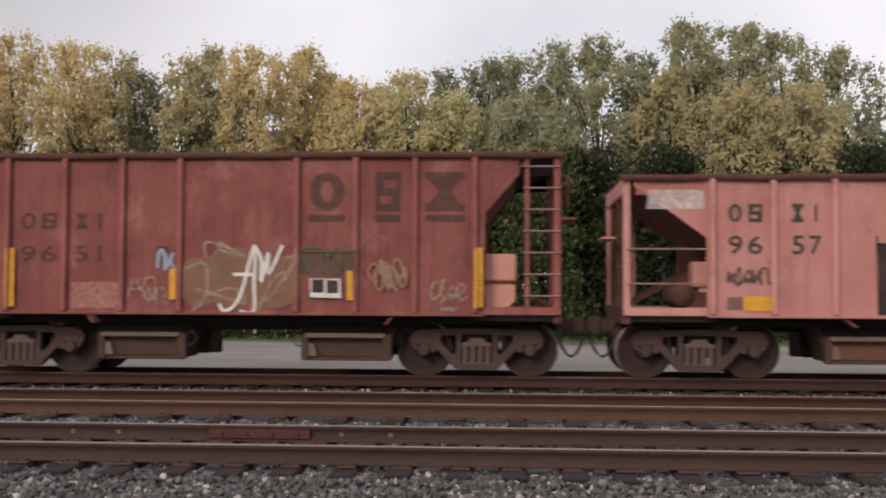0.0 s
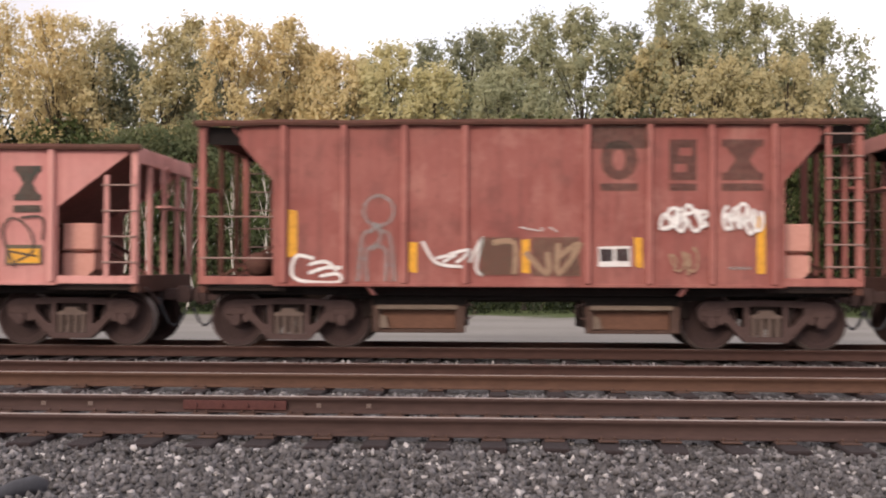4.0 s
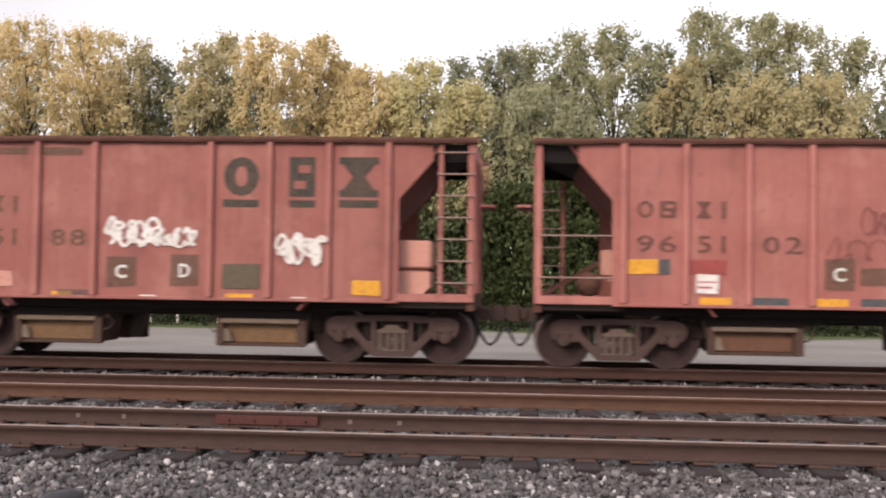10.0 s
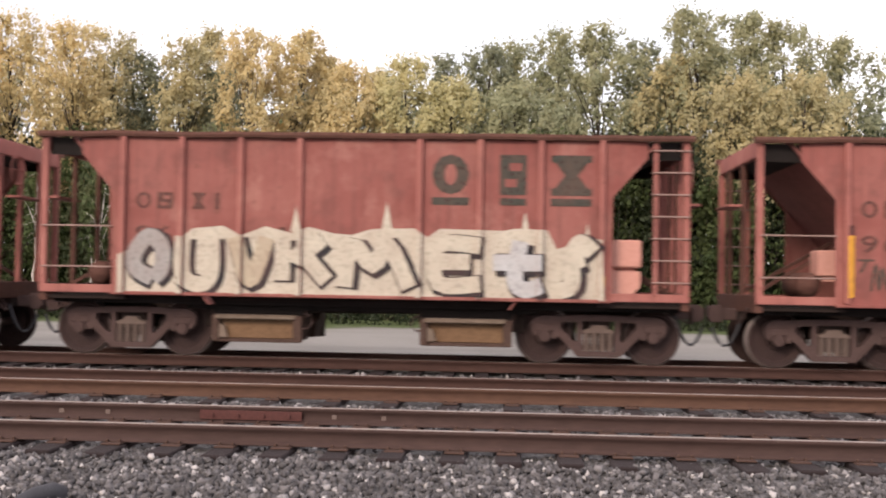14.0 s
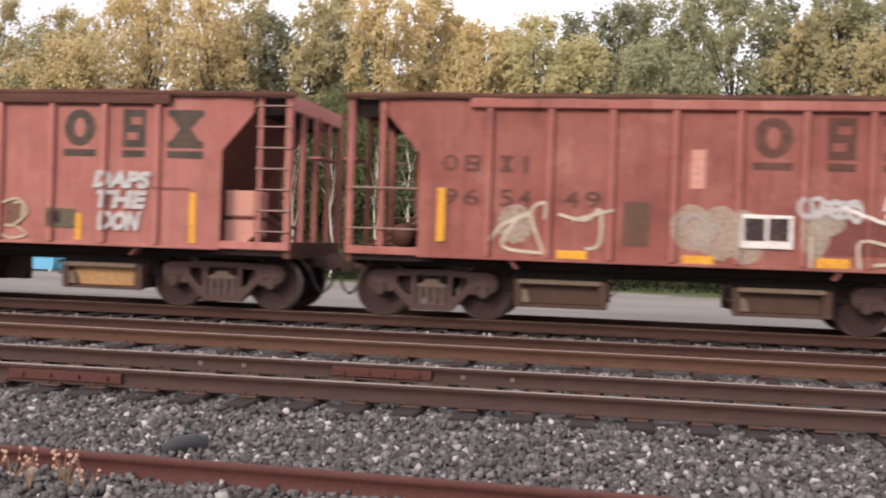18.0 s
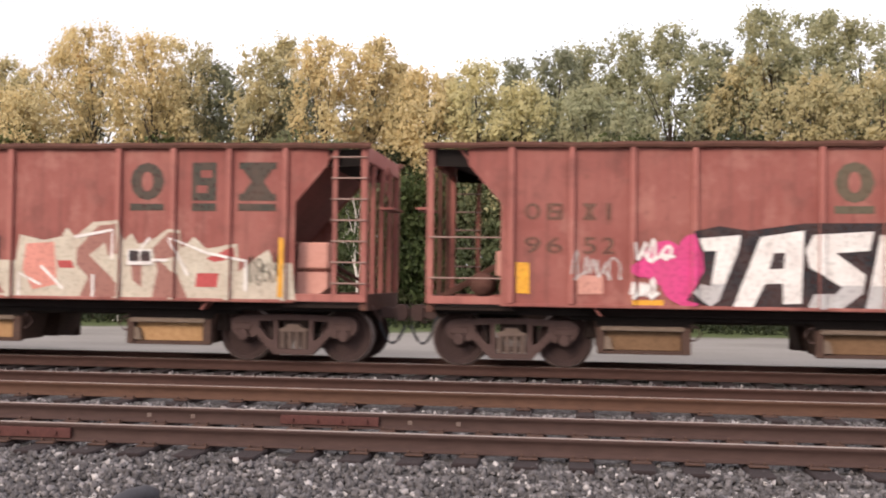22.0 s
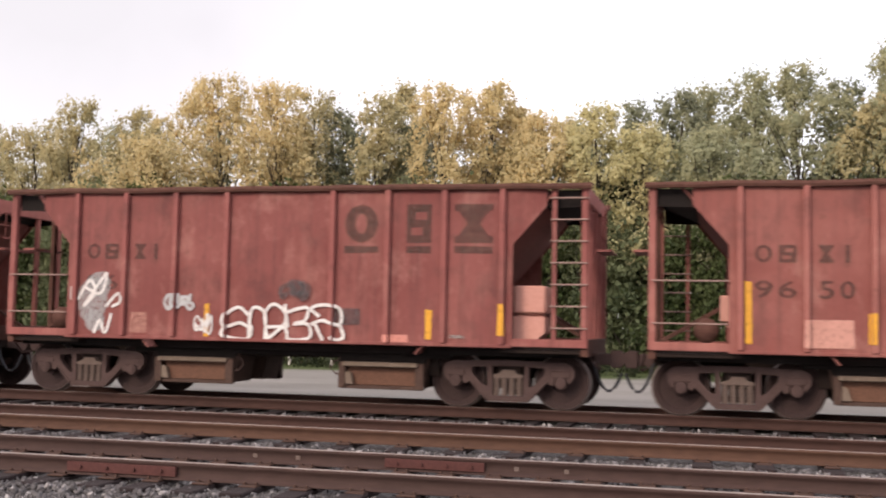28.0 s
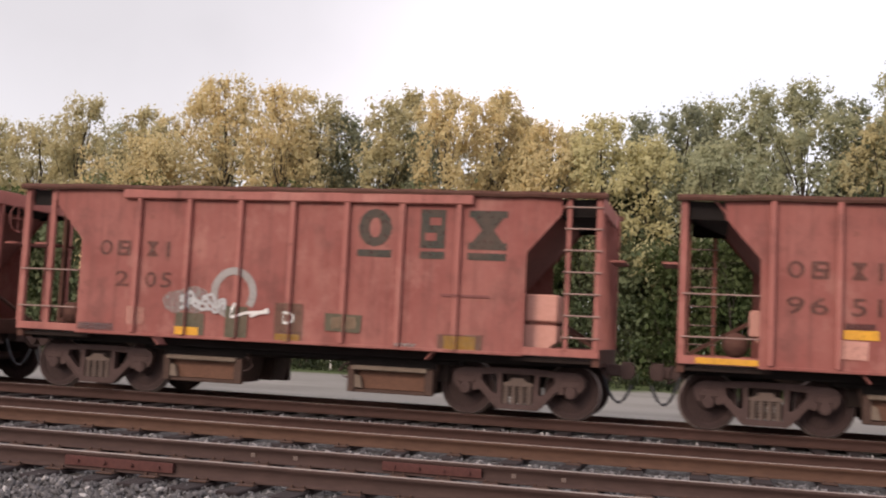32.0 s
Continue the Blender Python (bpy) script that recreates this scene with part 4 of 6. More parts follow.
    # underbody in the same colour, shade below the sill painted in
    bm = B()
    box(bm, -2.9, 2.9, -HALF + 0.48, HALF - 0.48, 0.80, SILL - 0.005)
    part("underbody", bm, SHADOW_DARK, car)
    for k in (-1, 1):
        if short:
            x0, x1 = (1.02, 2.42) if k > 0 else (-2.42, -1.02)
            z0 = 0.29
        else:
            x0, x1 = (0.95, 2.85) if k > 0 else (-2.85, -0.95)
            z0 = 0.30
        for s in (-1, 1):
            y = s * 1.02
            bm = B()
            prism(bm, ((x0 - 0.12, 0.88), (x1 + 0.12, 0.88), (x1, z0), (x0, z0)), y - s * 0.03, y - s * 0.75)
            chute = part("outlet_chute", bm, OUTLET, car)
            bm = B()
            shelf = B()
            box(shelf, x0 + 0.02, x1 - 0.06, min(y, y + s * 0.17), max(y, y + s * 0.17), 0.64, 0.715, 0.012)
            part("outlet_lip", shelf, LIP, chute)
            flap = B()
            prism(flap, ((x0 + 0.075, z0 + 0.05), (x0 + 0.21, z0 + 0.05), (x0 + 0.16, z0 + 0.24), (x0 + 0.075, z0 + 0.27)), y, y + s * 0.11)
            part("outlet_flap", flap, LIP, chute)
            # plate added above the lip as the black shadow below the sill
            lip = B()
            prism(lip, ((x0 - 0.05, 0.715), (x1 + 0.05, 0.715), (x1 + 0.08, 0.86), (x0 - 0.08, 0.86)), y - s * 0.02, y + s * 0.03)
            part("outlet_throat", lip, SHADOW_DARK, chute)
            box(bm, x0 - 0.05, x0 + 0.07, min(y, y + s * 0.13), max(y, y + s * 0.13), z0 - 0.02, 0.70, 0.01)
            box(bm, x1 - 0.10, x1 + 0.05, min(y, y + s * 0.13), max(y, y + s * 0.13), z0 - 0.02, 0.70, 0.01)
            box(bm, x0 - 0.02, x1 + 0.02, min(y, y + s * 0.07), max(y, y + s * 0.07), z0 - 0.03, z0 + 0.03, 0.008)
            part("outlet_frame", bm, OUTLET, chute)
            bm = B()
            box(bm, x0 + 0.1, x1 - 0.1, min(y - s * 0.028, y + s * 0.012), max(y - s * 0.028, y + s * 0.012), z0 + 0.035, 0.635, 0.006)
            part("outlet_door", bm, DOORPAINT, chute)
        bm = B()
        xe = x0 - 0.1 if k > 0 else x1 + 0.1
        limb(bm, [Vector((xe + k * 0.1, -1.0, 0.74)), Vector((xe - k * 0.05, -1.06, 0.72)), Vector((xe - k * 0.12, -1.08, 0.60)), Vector((xe - k * 0.02, -1.08, 0.50)), Vector((xe + k * 0.12, -1.06, 0.50))], [0.016] * 5, 6)
        part("door_lever", bm, TRUCK, car)
        bm = B()
        box(bm, k * 2.55 - 0.12, k * 2.55 + 0.12, -0.85, -0.5, 0.5, 0.86, 0.01)
        part("hopper_hinge_bracket", bm, STEEL_DARK, car)
        bogie(car, k * (3.87 if short else 4.86))
    bm = B()
    limb(bm, [Vector((-2.2, -0.9, 0.80)), Vector((-0.6, -0.92, 0.775)), Vector((0.7, -0.92, 0.785)), Vector((2.2, -0.9, 0.80))], [0.022] * 4, 6)
    part("brake_pipe", bm, STEEL_DARK, car)
    return car


SLOPE = mottled("maroon_slope_sheet", (0.12, 0.043, 0.037), (0.30, 0.115, 0.095), 2.0, 0.85)
TOPCHORD = mottled("dark_worn_chord", (0.0425, 0.0187, 0.0136), (0.1445, 0.06375, 0.04675), 3.0, 0.85, 0.0, (0.4, 1, 1))
BOXPAINT = mottled("pale_pink_paint", (0.48, 0.22, 0.175), (0.64, 0.34, 0.275), 2.0, 0.75)
DOORPAINT = material("door_paint_slot")[0]
BANDPAINT = material("band_paint_slot")[0]
DOORS = (TAN, OUTLET, mottled("rusty_outlet_door", (0.075, 0.036, 0.025), (0.19, 0.095, 0.06), 3.0, 0.85), mottled("ochre_outlet_door", (0.25, 0.13, 0.05), (0.5, 0.31, 0.16), 1.6, 0.85))


# ---- the train ----
def tint(base, dirt, fade, rust):
    return dict(base=base, dirt=dirt, fade=fade, rust=rust)



RED = tint((0.231, 0.068, 0.056), (0.109, 0.044, 0.038), (0.302, 0.109, 0.090), 0.5)
ROSE = tint((0.302, 0.104, 0.088), (0.176, 0.074, 0.063), (0.353, 0.139, 0.119), 0.45)
BROWN = tint((0.210, 0.077, 0.061), (0.101, 0.047, 0.041), (0.260, 0.109, 0.090), 0.6)
PINK = tint((0.445, 0.183, 0.167), (0.252, 0.109, 0.095), (0.504, 0.244, 0.216), 0.4)
DARKRED = tint((0.197, 0.054, 0.047), (0.084, 0.035, 0.032), (0.260, 0.083, 0.072), 0.6)
FLEET = (  # kind, paint, outlet door, label
    ("long", PINK, 2, "faded pink open hopper car with dark number"),
    ("short", DARKRED, 1, "dark rust-red hopper car with tan graffiti"),
    ("plain", BROWN, 1, "brown-red hopper car with stencilled squares"),
    ("short", RED, 2, "rust-red hopper car with small white tags"),
    ("long", PINK, 2, "faded pink hopper car with violet and cream graffiti"),
    ("short", ROSE, 2, "rose-red hopper car with dark scribbles"),
    ("short", ROSE, 2, "rose-red hopper car with yellow and grey dashes"),
    ("short", ROSE, 0, "rose-red hopper car with white bubble tags"),
    ("short", RED, 0, "rust-red hopper car with teal and crimson graffiti"),
    ("short", RED, 0, "rust-red hopper car with long cream graffiti"),
    ("plain", RED, 0, "rust-red hopper car with dense white tag"),
    ("plain", RED, 1, "rust-red hopper car with faded cream graffiti"),
    ("plain", ROSE, 3, "rose-red hopper car with dark top band and white tags"),
    ("short", RED, 0, "rust-red hopper car with white and magenta graffiti"),
    ("short", RED, 3, "rust-red hopper car with black number panels"),
    ("plain", RED, 2, "rust-red hopper car with lime and purple graffiti"),
    ("short", RED, 2, "rust-red hopper car with blue-grey bubble tag"),
    ("short", DARKRED, 2, "dark rust-red hopper car with white outlined graffiti"),
    ("short", RED, 2, "rust-red hopper car with long white script tag"),
    ("plain", RED, 2, "rust-red hopper car with silver sprayed ring"),
    ("short", RED, 1, "rust-red hopper car at the end of the train"),
)
models = {k: hopper(k) for k in ("short", "plain", "long")}
TRAIN = []


def car_offset(i):
    """Centre of car i, counted from the first coupling in view at the start."""
    k = i - 1
    extra = LONG_PITCH - PITCH
    if k == -1:
        return LONG_PITCH / 2 + SLACK[i]
    if k == 3:
        return -3 * PITCH - LONG_PITCH / 2 + SLACK[i]
    return -(k + 0.5) * PITCH - (extra if k > 3 else 0) + SLACK[i]


def make_train():
    used = set()
    for i, (kind, paint, door, label) in enumerate(FLEET):
        m = pose(car_offset(i) + advance(0), TRACK_Y[2], TRACK_Z[2])
        if kind in used:
            car = copy_thing(models[kind], m)
        else:
            car = models[kind]
            car.matrix_basis = m
            used.add(kind)
        TRAIN.append(car)
    for i, (car, (kind, paint, door, label)) in enumerate(zip(TRAIN, FLEET)):
        rng = random.Random(50 + i)
        tagged(car, label, "hopper car", "train")
        shade = rng.uniform(0.92, 1.08)
        vary = {k: tuple(c * shade for c in paint[k]) for k in ("base", "dirt", "fade")}
        body = paint_steel("car_side_paint", vary["base"], vary["dirt"], vary["fade"], paint["rust"])
        post = paint_steel("car_post_paint", tuple(c * 1.06 for c in vary["fade"]), vary["dirt"], tuple(c * 1.15 for c in vary["fade"]), paint["rust"])
        for ob in car.children_recursive:
            for slot in ob.material_slots:
                swap = {PAINT: body, FLANGE: post, DOORPAINT: DOORS[door], BANDPAINT: TOPCHORD if i == 12 else post}.get(slot.material)
                if swap:
                    slot.link = "OBJECT"
                    slot.material = swap


make_train()


# ---- paint on the cars: stripes, stencils, numbers, graffiti ----
def flat_paint(name, col, worn=0.25):
    m, n, l, b = material("paint_" + name, 0.7)
    a = noise_node(n, l, 3.0, 5)
    c = noise_node(n, l, 14.0, 4)
    dull = tuple(0.72 * v + 0.28 * w for v, w in zip(col, (0.2, 0.09, 0.065)))
    l.new(mix_node(n, l, ramp_node(n, l, a, ((0.35, (0, 0, 0)), (0.7, (0.9, 0.9, 0.9)))), col, dull), b.inputs["Base Color"])
    l.new(ramp_node(n, l, c, ((0.30 + 0.32 * worn, (1 - worn, 1 - worn, 1 - worn)), (0.42 + 0.32 * worn, (1, 1, 1)))) if worn < 0.5 else
          ramp_node(n, l, c, ((0.34, (0.36, 0.36, 0.36)), (0.68, (1 - 0.6 * worn,) * 3))), b.inputs["Alpha"])
    return m


SHADES = {"yellow": (0.72, 0.36, 0.035), "dark": (0.045, 0.045, 0.036), "olive": (0.095, 0.088, 0.058), "pale": (0.55, 0.28, 0.225), "white": (0.74, 0.72, 0.69),
          "cream": (0.52, 0.47, 0.38), "black": (0.016, 0.016, 0.02), "teal": (0.11, 0.43, 0.50), "crimson": (0.36, 0.05, 0.10), "magenta": (0.62, 0.06, 0.22),
          "lime": (0.36, 0.36, 0.06), "purple": (0.27, 0.10, 0.26), "slate": (0.065, 0.08, 0.088), "steel": (0.14, 0.19, 0.20), "red": (0.42, 0.07, 0.07), "violet": (0.36, 0.2, 0.27),
          "tan": (0.31, 0.20, 0.13), "grey": (0.32, 0.30, 0.285), "maroon": (0.19, 0.065, 0.06), "sand": (0.45, 0.38, 0.28), "blue": (0.30, 0.38, 0.5), "rose": (0.6, 0.25, 0.2), "straw": (0.50, 0.41, 0.12), "silver": (0.46, 0.46, 0.46), "mauve": (0.30, 0.14, 0.115), "duck": (0.15, 0.25, 0.27), "moss": (0.36, 0.38, 0.10)}
PAINTS = {}


def shade(name):
    """'white' is fresh, 'white~' worn thin."""
    if name not in PAINTS:
        PAINTS[name] = flat_paint(name.replace("~", "_faded"), SHADES[name.rstrip("~")], 0.62 if name.endswith("~") else 0.22)
    return PAINTS[name]


layer = [0] * len(FLEET)
PAINT_SHIFT = (-0.21, 0.10, -0.04, -0.01, 0.00, 0.08, 0.08, 0.02, 0.00, 0.06, 0.04, 0.15, 0.07, 0.10, 0.07, 0.19, 0.12, 0.15, 0.10, 0.03, 0.00)   # how far the sprayed paint is set off along each car


def lay(i, name, bm, colour, label=""):
    """Lays a flat painted shape on the near side of car i, over sheet and posts."""
    layer[i] += 1
    deep = -min(v.co.y for v in bm.verts)
    lift = 0.004 + 0.0006 * layer[i]
    layer[i] += math.ceil(deep / 0.0006)
    whole = bmesh.new()
    bmesh.ops.remove_doubles(bm, verts=bm.verts[:], dist=0.001)
    along = 0.0 if name in ("emblem_shape", "emblem_bar", "digit", "reporting_mark") or name.startswith("sprayed") else PAINT_SHIFT[i]
    for v in bm.verts:
        v.co.y -= HALF + lift
        v.co.x += along
    tmp = bpy.data.meshes.new("tmp")
    bm.to_mesh(tmp)
    whole.from_mesh(tmp)
    xs = [v.co.x for v in bm.verts]
    lo, hi = min(xs), max(xs)
    for p in POSTS[FLEET[i][0]]:
        if p + 0.045 > lo and p - 0.045 < hi:
            c = bmesh.new()
            c.from_mesh(tmp)
            for x, nx in ((p - 0.043, -1), (p + 0.043, 1)):
                bmesh.ops.bisect_plane(c, geom=c.verts[:] + c.edges[:] + c.faces[:], plane_co=(x, 0, 0), plane_no=(nx, 0, 0), clear_outer=True)
            for v in c.verts:
                v.co.y -= 0.085
            t2 = bpy.data.meshes.new("tmp")
            c.to_mesh(t2)
            whole.from_mesh(t2)
            bpy.data.meshes.remove(t2)
            c.free()
    bpy.data.meshes.remove(tmp)
    bm.free()
    for f in whole.faces:
        f.normal_update()
        if f.normal.y > 0:
            f.normal_flip()
    me = bpy.data.meshes.new(name)
    whole.to_mesh(me)
    whole.free()
    me.materials.append(shade(colour))
    ob = new(name, me)
    ob.parent = TRAIN[i]
    if label:
        tagged(ob, label)
    return ob


def poly(bm, pts):
    vs = [bm.verts.new((x, 0, z)) for x, z in pts]
    return bm.faces.new(vs)


def rect(i, name, x0, x1, z0, z1, colour, label=""):
    bm = B()
    rng = random.Random(int(x0 * 977 + z0 * 31) + i)
    j = min(0.012, 0.06 * (z1 - z0))
    poly(bm, [(x + rng.uniform(-j, j), z + rng.uniform(-j, j)) for x, z in ((x0, z0), (x1, z0), (x1, z1), (x0, z1))])
    lay(i, name, bm, colour, label)


def glyphs(text, x0, x1, z0, z1, swell=0.0, lean=0.0, flare=0.0):
    """Letters as a flat bmesh fitted into a box; a flare makes the ends of the word taller and its foot narrower."""
    me = LETTERS[text, swell]
    bm = B()
    bm.from_mesh(me)
    xs, ys = [v.co.x for v in bm.verts], [v.co.y for v in bm.verts]
    for v in bm.verts:
        u, w = (v.co.x - min(xs)) / (max(xs) - min(xs)), (v.co.y - min(ys)) / (max(ys) - min(ys))
        e = abs(2 * u - 1)
        high = 1 - flare * (1 - e ** 1.5) + 0.25 * flare * math.sin(17 * u)
        side = (u - 0.5) * (1 - 0.5 * flare * (1 - w)) + 0.5 + 0.03 * flare * math.sin(9 * w)
        v.co = (x0 + (x1 - x0) * side + lean * (w - 0.5), 0, z0 + (z1 - z0) * w * high)
    return bm


def word(i, name, text, x0, x1, z0, z1, colour, swell=0.02, lean=0.0, label="", flare=0.0):
    lay(i, name, glyphs(text, x0, x1, z0, z1, swell, lean, flare), colour, label)


def ribbon(bm, pts, wide):
    """A sprayed line through points, each stretch a hair above the last where it crosses itself."""
    pts = [Vector(p) for p in pts]
    l, r = [], []
    for k, p in enumerate(pts):
        d = (pts[min(k + 1, len(pts) - 1)] - pts[max(k - 1, 0)]).normalized()
        n = Vector((-d.y, d.x)) * wide / 2
        l.append(bm.verts.new((p.x + n.x, -4e-5 * k, p.y + n.y)))
        r.append(bm.verts.new((p.x - n.x, -4e-5 * k, p.y - n.y)))
    for k in range(len(pts) - 1):
        bm.faces.new((l[k], l[k + 1], r[k + 1], r[k]))


def loop_line(cx, cz, rx, rz, a0, a1, n=10):
    return [(cx + rx * math.cos(a0 + (a1 - a0) * k / n), cz + rz * math.sin(a0 + (a1 - a0) * k / n)) for k in range(n + 1)]


STROKES = ([(0, 0.3), (0.5, 0.95), (0.85, 0.6), (0.4, 0.05), (0.05, 0.4), (0.6, 0.3), (1, 0.2)], [(0, 0.1), (0.2, 1), (0.42, 0.1), (0.7, 0.9), (1, 0.1)],
           [(0, 0), (0.1, 0.8), (0.5, 1), (0.8, 0.7), (0.8, 0), (1, 0.1)], [(0.9, 0.85), (0.4, 1), (0.05, 0.5), (0.4, 0.02), (1, 0.3)],
           [(0, 0.2), (0.4, 1.2), (0.5, 0.2), (0.2, -0.15), (1, 0.3)], [(0.1, 1), (0.15, 0), (0.5, 0.5), (0.85, 1.0), (0.6, 0.45), (1, 0)])


def smooth(pts, n=4):
    """Points along a soft line through the given ones."""
    out = []
    p = [pts[0]] + list(pts) + [pts[-1]]
    for k in range(1, len(p) - 2):
        for j in range(n):
            t = j / n
            out.append(tuple(0.5 * (2 * p[k][c] + (p[k + 1][c] - p[k - 1][c]) * t + (2 * p[k - 1][c] - 5 * p[k][c] + 4 * p[k + 1][c] - p[k + 2][c]) * t * t + (3 * p[k][c] - p[k - 1][c] - 3 * p[k + 1][c] + p[k + 2][c]) * t ** 3) for c in (0, 1)))
    return out + [tuple(pts[-1])]


def scrawl(i, x0, x1, z0, z1, colour, strokes, wide, seed, label=""):
    """A tag sprayed in one running line of unreadable letters."""
    rng = random.Random(seed)
    bm = B()
    w, h = (x1 - x0) / strokes, z1 - z0
    pts = []
    for k in range(strokes):
        s, lift, tall = rng.choice(STROKES), rng.uniform(0, 0.12) * h, h * rng.uniform(0.72, 0.95)
        pts += [(x0 + w * (k + a * 1.1 + rng.uniform(-0.08, 0.08)), max(z0 - 0.02, z0 + lift + tall * (c + rng.uniform(-0.06, 0.06)))) for a, c in s]
    ribbon(bm, smooth(pts), wide)
    lay(i, "graffiti_tag", bm, colour, label)


def blob_outline(cx, cz, rx, rz, rng, n=16, rough=0.16):
    return [(cx + rx * math.cos(6.2832 * k / n) * (1 + rng.uniform(-rough, rough)), cz + rz * math.sin(6.2832 * k / n) * (1 + rng.uniform(-rough, rough))) for k in range(n)]


def cloud(i, colour, seed, puffs, label=""):
    """A sprayed cloud of one colour with rounded edges: overlapping puffs."""
    rng = random.Random(seed)
    for n, (cx, cz, rx, rz) in enumerate(puffs):
        bm = B()
        poly(bm, [(x, max(1.06, z)) for x, z in blob_outline(cx, cz, rx, rz, rng, 18, 0.07)])
        lay(i, "graffiti_cloud", bm, colour, label if n == 0 else "")


def arc(i, x, z, rx, rz, a0, a1, wide, colour, label=""):
    bm = B()
    ribbon(bm, loop_line(x, z, rx, rz, a0, a1, 18), wide)
    lay(i, "graffiti_ring", bm, colour, label)


def shape(i, name, colour, pts, label=""):
    """One sprayed flat shape with straight edges."""
    bm = B()
    poly(bm, [(x, max(1.06, z)) for x, z in pts])
    lay(i, name, bm, colour, label)


def bubble(i, text, x0, x1, z0, z1, layers, lean=0.0, label="", flare=0.0):
    """Readable graffiti letters: the same word in layers, each thinner than the last."""
    for n, (colour, swell, grow) in enumerate(layers):
        word(i, "graffiti_lettering" if n else "graffiti_piece", text, x0 - grow, x1 + grow, z0 - grow, z1 + grow, colour, swell, lean, label if n == 0 else "", flare)


def pen(i, x0, x1, z0, z1, lines, layers, label="", sharp=False):
    """Sprayed lines on a ten by ten grid, '|' between strokes; each layer is a colour and a width."""
    strokes = [[(x0 + (x1 - x0) * int(p[0]) / 9, z0 + (z1 - z0) * int(p[1]) / 9) for p in stroke.split()] for stroke in lines.split("|")]
    for n, (colour, wide) in enumerate(layers):
        for pts in strokes:
            bm = B()
            ribbon(bm, pts if sharp else smooth(pts), wide)
            for v in bm.verts:
                v.co.z = max(1.05, v.co.z)
            lay(i, "sprayed_line", bm, colour, label if n == 0 else "")


def cutout(i, x, z, step, colour, pts, label="", under=None):
    """A sprayed shape with straight edges, its points counted in steps from (x, z); 'under' tints all below a height."""
    bm = B()
    poly(bm, [(x + a * step, max(1.05, z + b * step)) for a, b in pts])
    low = bm.copy()
    lay(i, "sprayed_shape", bm, colour, label)
    if under:
        bmesh.ops.bisect_plane(low, geom=low.verts[:] + low.edges[:] + low.faces[:], plane_co=(0, 0, under[0]), plane_no=(0, 0, 1), clear_outer=True)
        lay(i, "sprayed_shape", low, under[1])
    else:
        low.free()


def tangle(i, x0, x1, z0, z1, colour, wide, seed, n=7, label=""):
    """A dense unreadable tag: hooked strokes packed side by side in one running line."""
    rng = random.Random(seed)
    bm = B()
    pts = []
    for k in range(n):
        cx, cz = x0 + (x1 - x0) * (k + 0.5) / n, (z0 + z1) / 2 + rng.uniform(-0.12, 0.12) * (z1 - z0)
        rx, rz, a = (x1 - x0) / n * rng.uniform(0.5, 1.0), (z1 - z0) * rng.uniform(0.25, 0.48), rng.uniform(0, 6.28)
        pts += loop_line(cx, cz, rx, rz, a, a + rng.uniform(2.5, 5.2), 5)
        pts += [(cx + rng.uniform(-1, 1) * rx, cz + rng.uniform(-1, 1) * rz) for _ in range(2)]
    ribbon(bm, smooth(pts, 3), wide)
    for v in bm.verts:
        v.co.z = max(1.05, v.co.z)
    lay(i, "sprayed_line", bm, colour, label)


def window_mark(i, x0, x1, z0, z1):
    rect(i, "stencil_panel", x0, x1, z0, z1, "white", "white framed stencil panel with dark windows")
    t = (z1 - z0) * 0.11
    m = (x0 + x1) / 2
    for a, b in ((x0 + t, m - t / 2), (m + t / 2, x1 - t)):
        rect(i, "stencil_window", a, b, z0 + 2 * t, z1 - t, "black")


def stencil(i, text, x0, x1, z0, z1):
    rect(i, "stencil_panel", x0, x1, z0, z1, "olive" if i == 5 else "olive~", "dark olive square with a white letter")
    w, h = x1 - x0, z1 - z0
    word(i, "stencil_letter", text, x0 + 0.3 * w, x1 - 0.3 * w, z0 + 0.28 * h, z1 - 0.28 * h, "white", 0.02)


def ring_shape(bm, x0, x1, z0, z1, t):
    """A cornered ring, thicker at its sides."""
    n = 12
    cx, cz, rx, rz = (x0 + x1) / 2, (z0 + z1) / 2, (x1 - x0) / 2, (z1 - z0) / 2
    a = [bm.verts.new((cx + rx * math.cos(6.2832 * k / n), 0, cz + rz * math.sin(6.2832 * k / n))) for k in range(n)]
    b = [bm.verts.new((cx + (rx - t * 1.3) * math.cos(6.2832 * k / n), 0, cz + (rz - t) * math.sin(6.2832 * k / n))) for k in range(n)]
    for k in range(n):
        j = (k + 1) % n
        bm.faces.new((a[k], a[j], b[j], b[k]))


def slot_shape(bm, x0, x1, z0, z1):
    """A block cut by two level slots."""
    h = (z1 - z0) / 5
    for k in (0, 2, 4):
        poly(bm, ((x0, z0 + k * h), (x1, z0 + k * h), (x1, z0 + (k + 1) * h), (x0, z0 + (k + 1) * h)))
    w = (x1 - x0) * 0.36
    for k, a, b in ((1, x1 - w, x1), (3, x0, x0 + w)):
        for c, d in ((a, b), (x0, x0 + w * 0.5) if k == 1 else (x1 - w * 0.5, x1)):
            poly(bm, ((c, z0 + k * h), (d, z0 + k * h), (d, z0 + (k + 1) * h), (c, z0 + (k + 1) * h)))


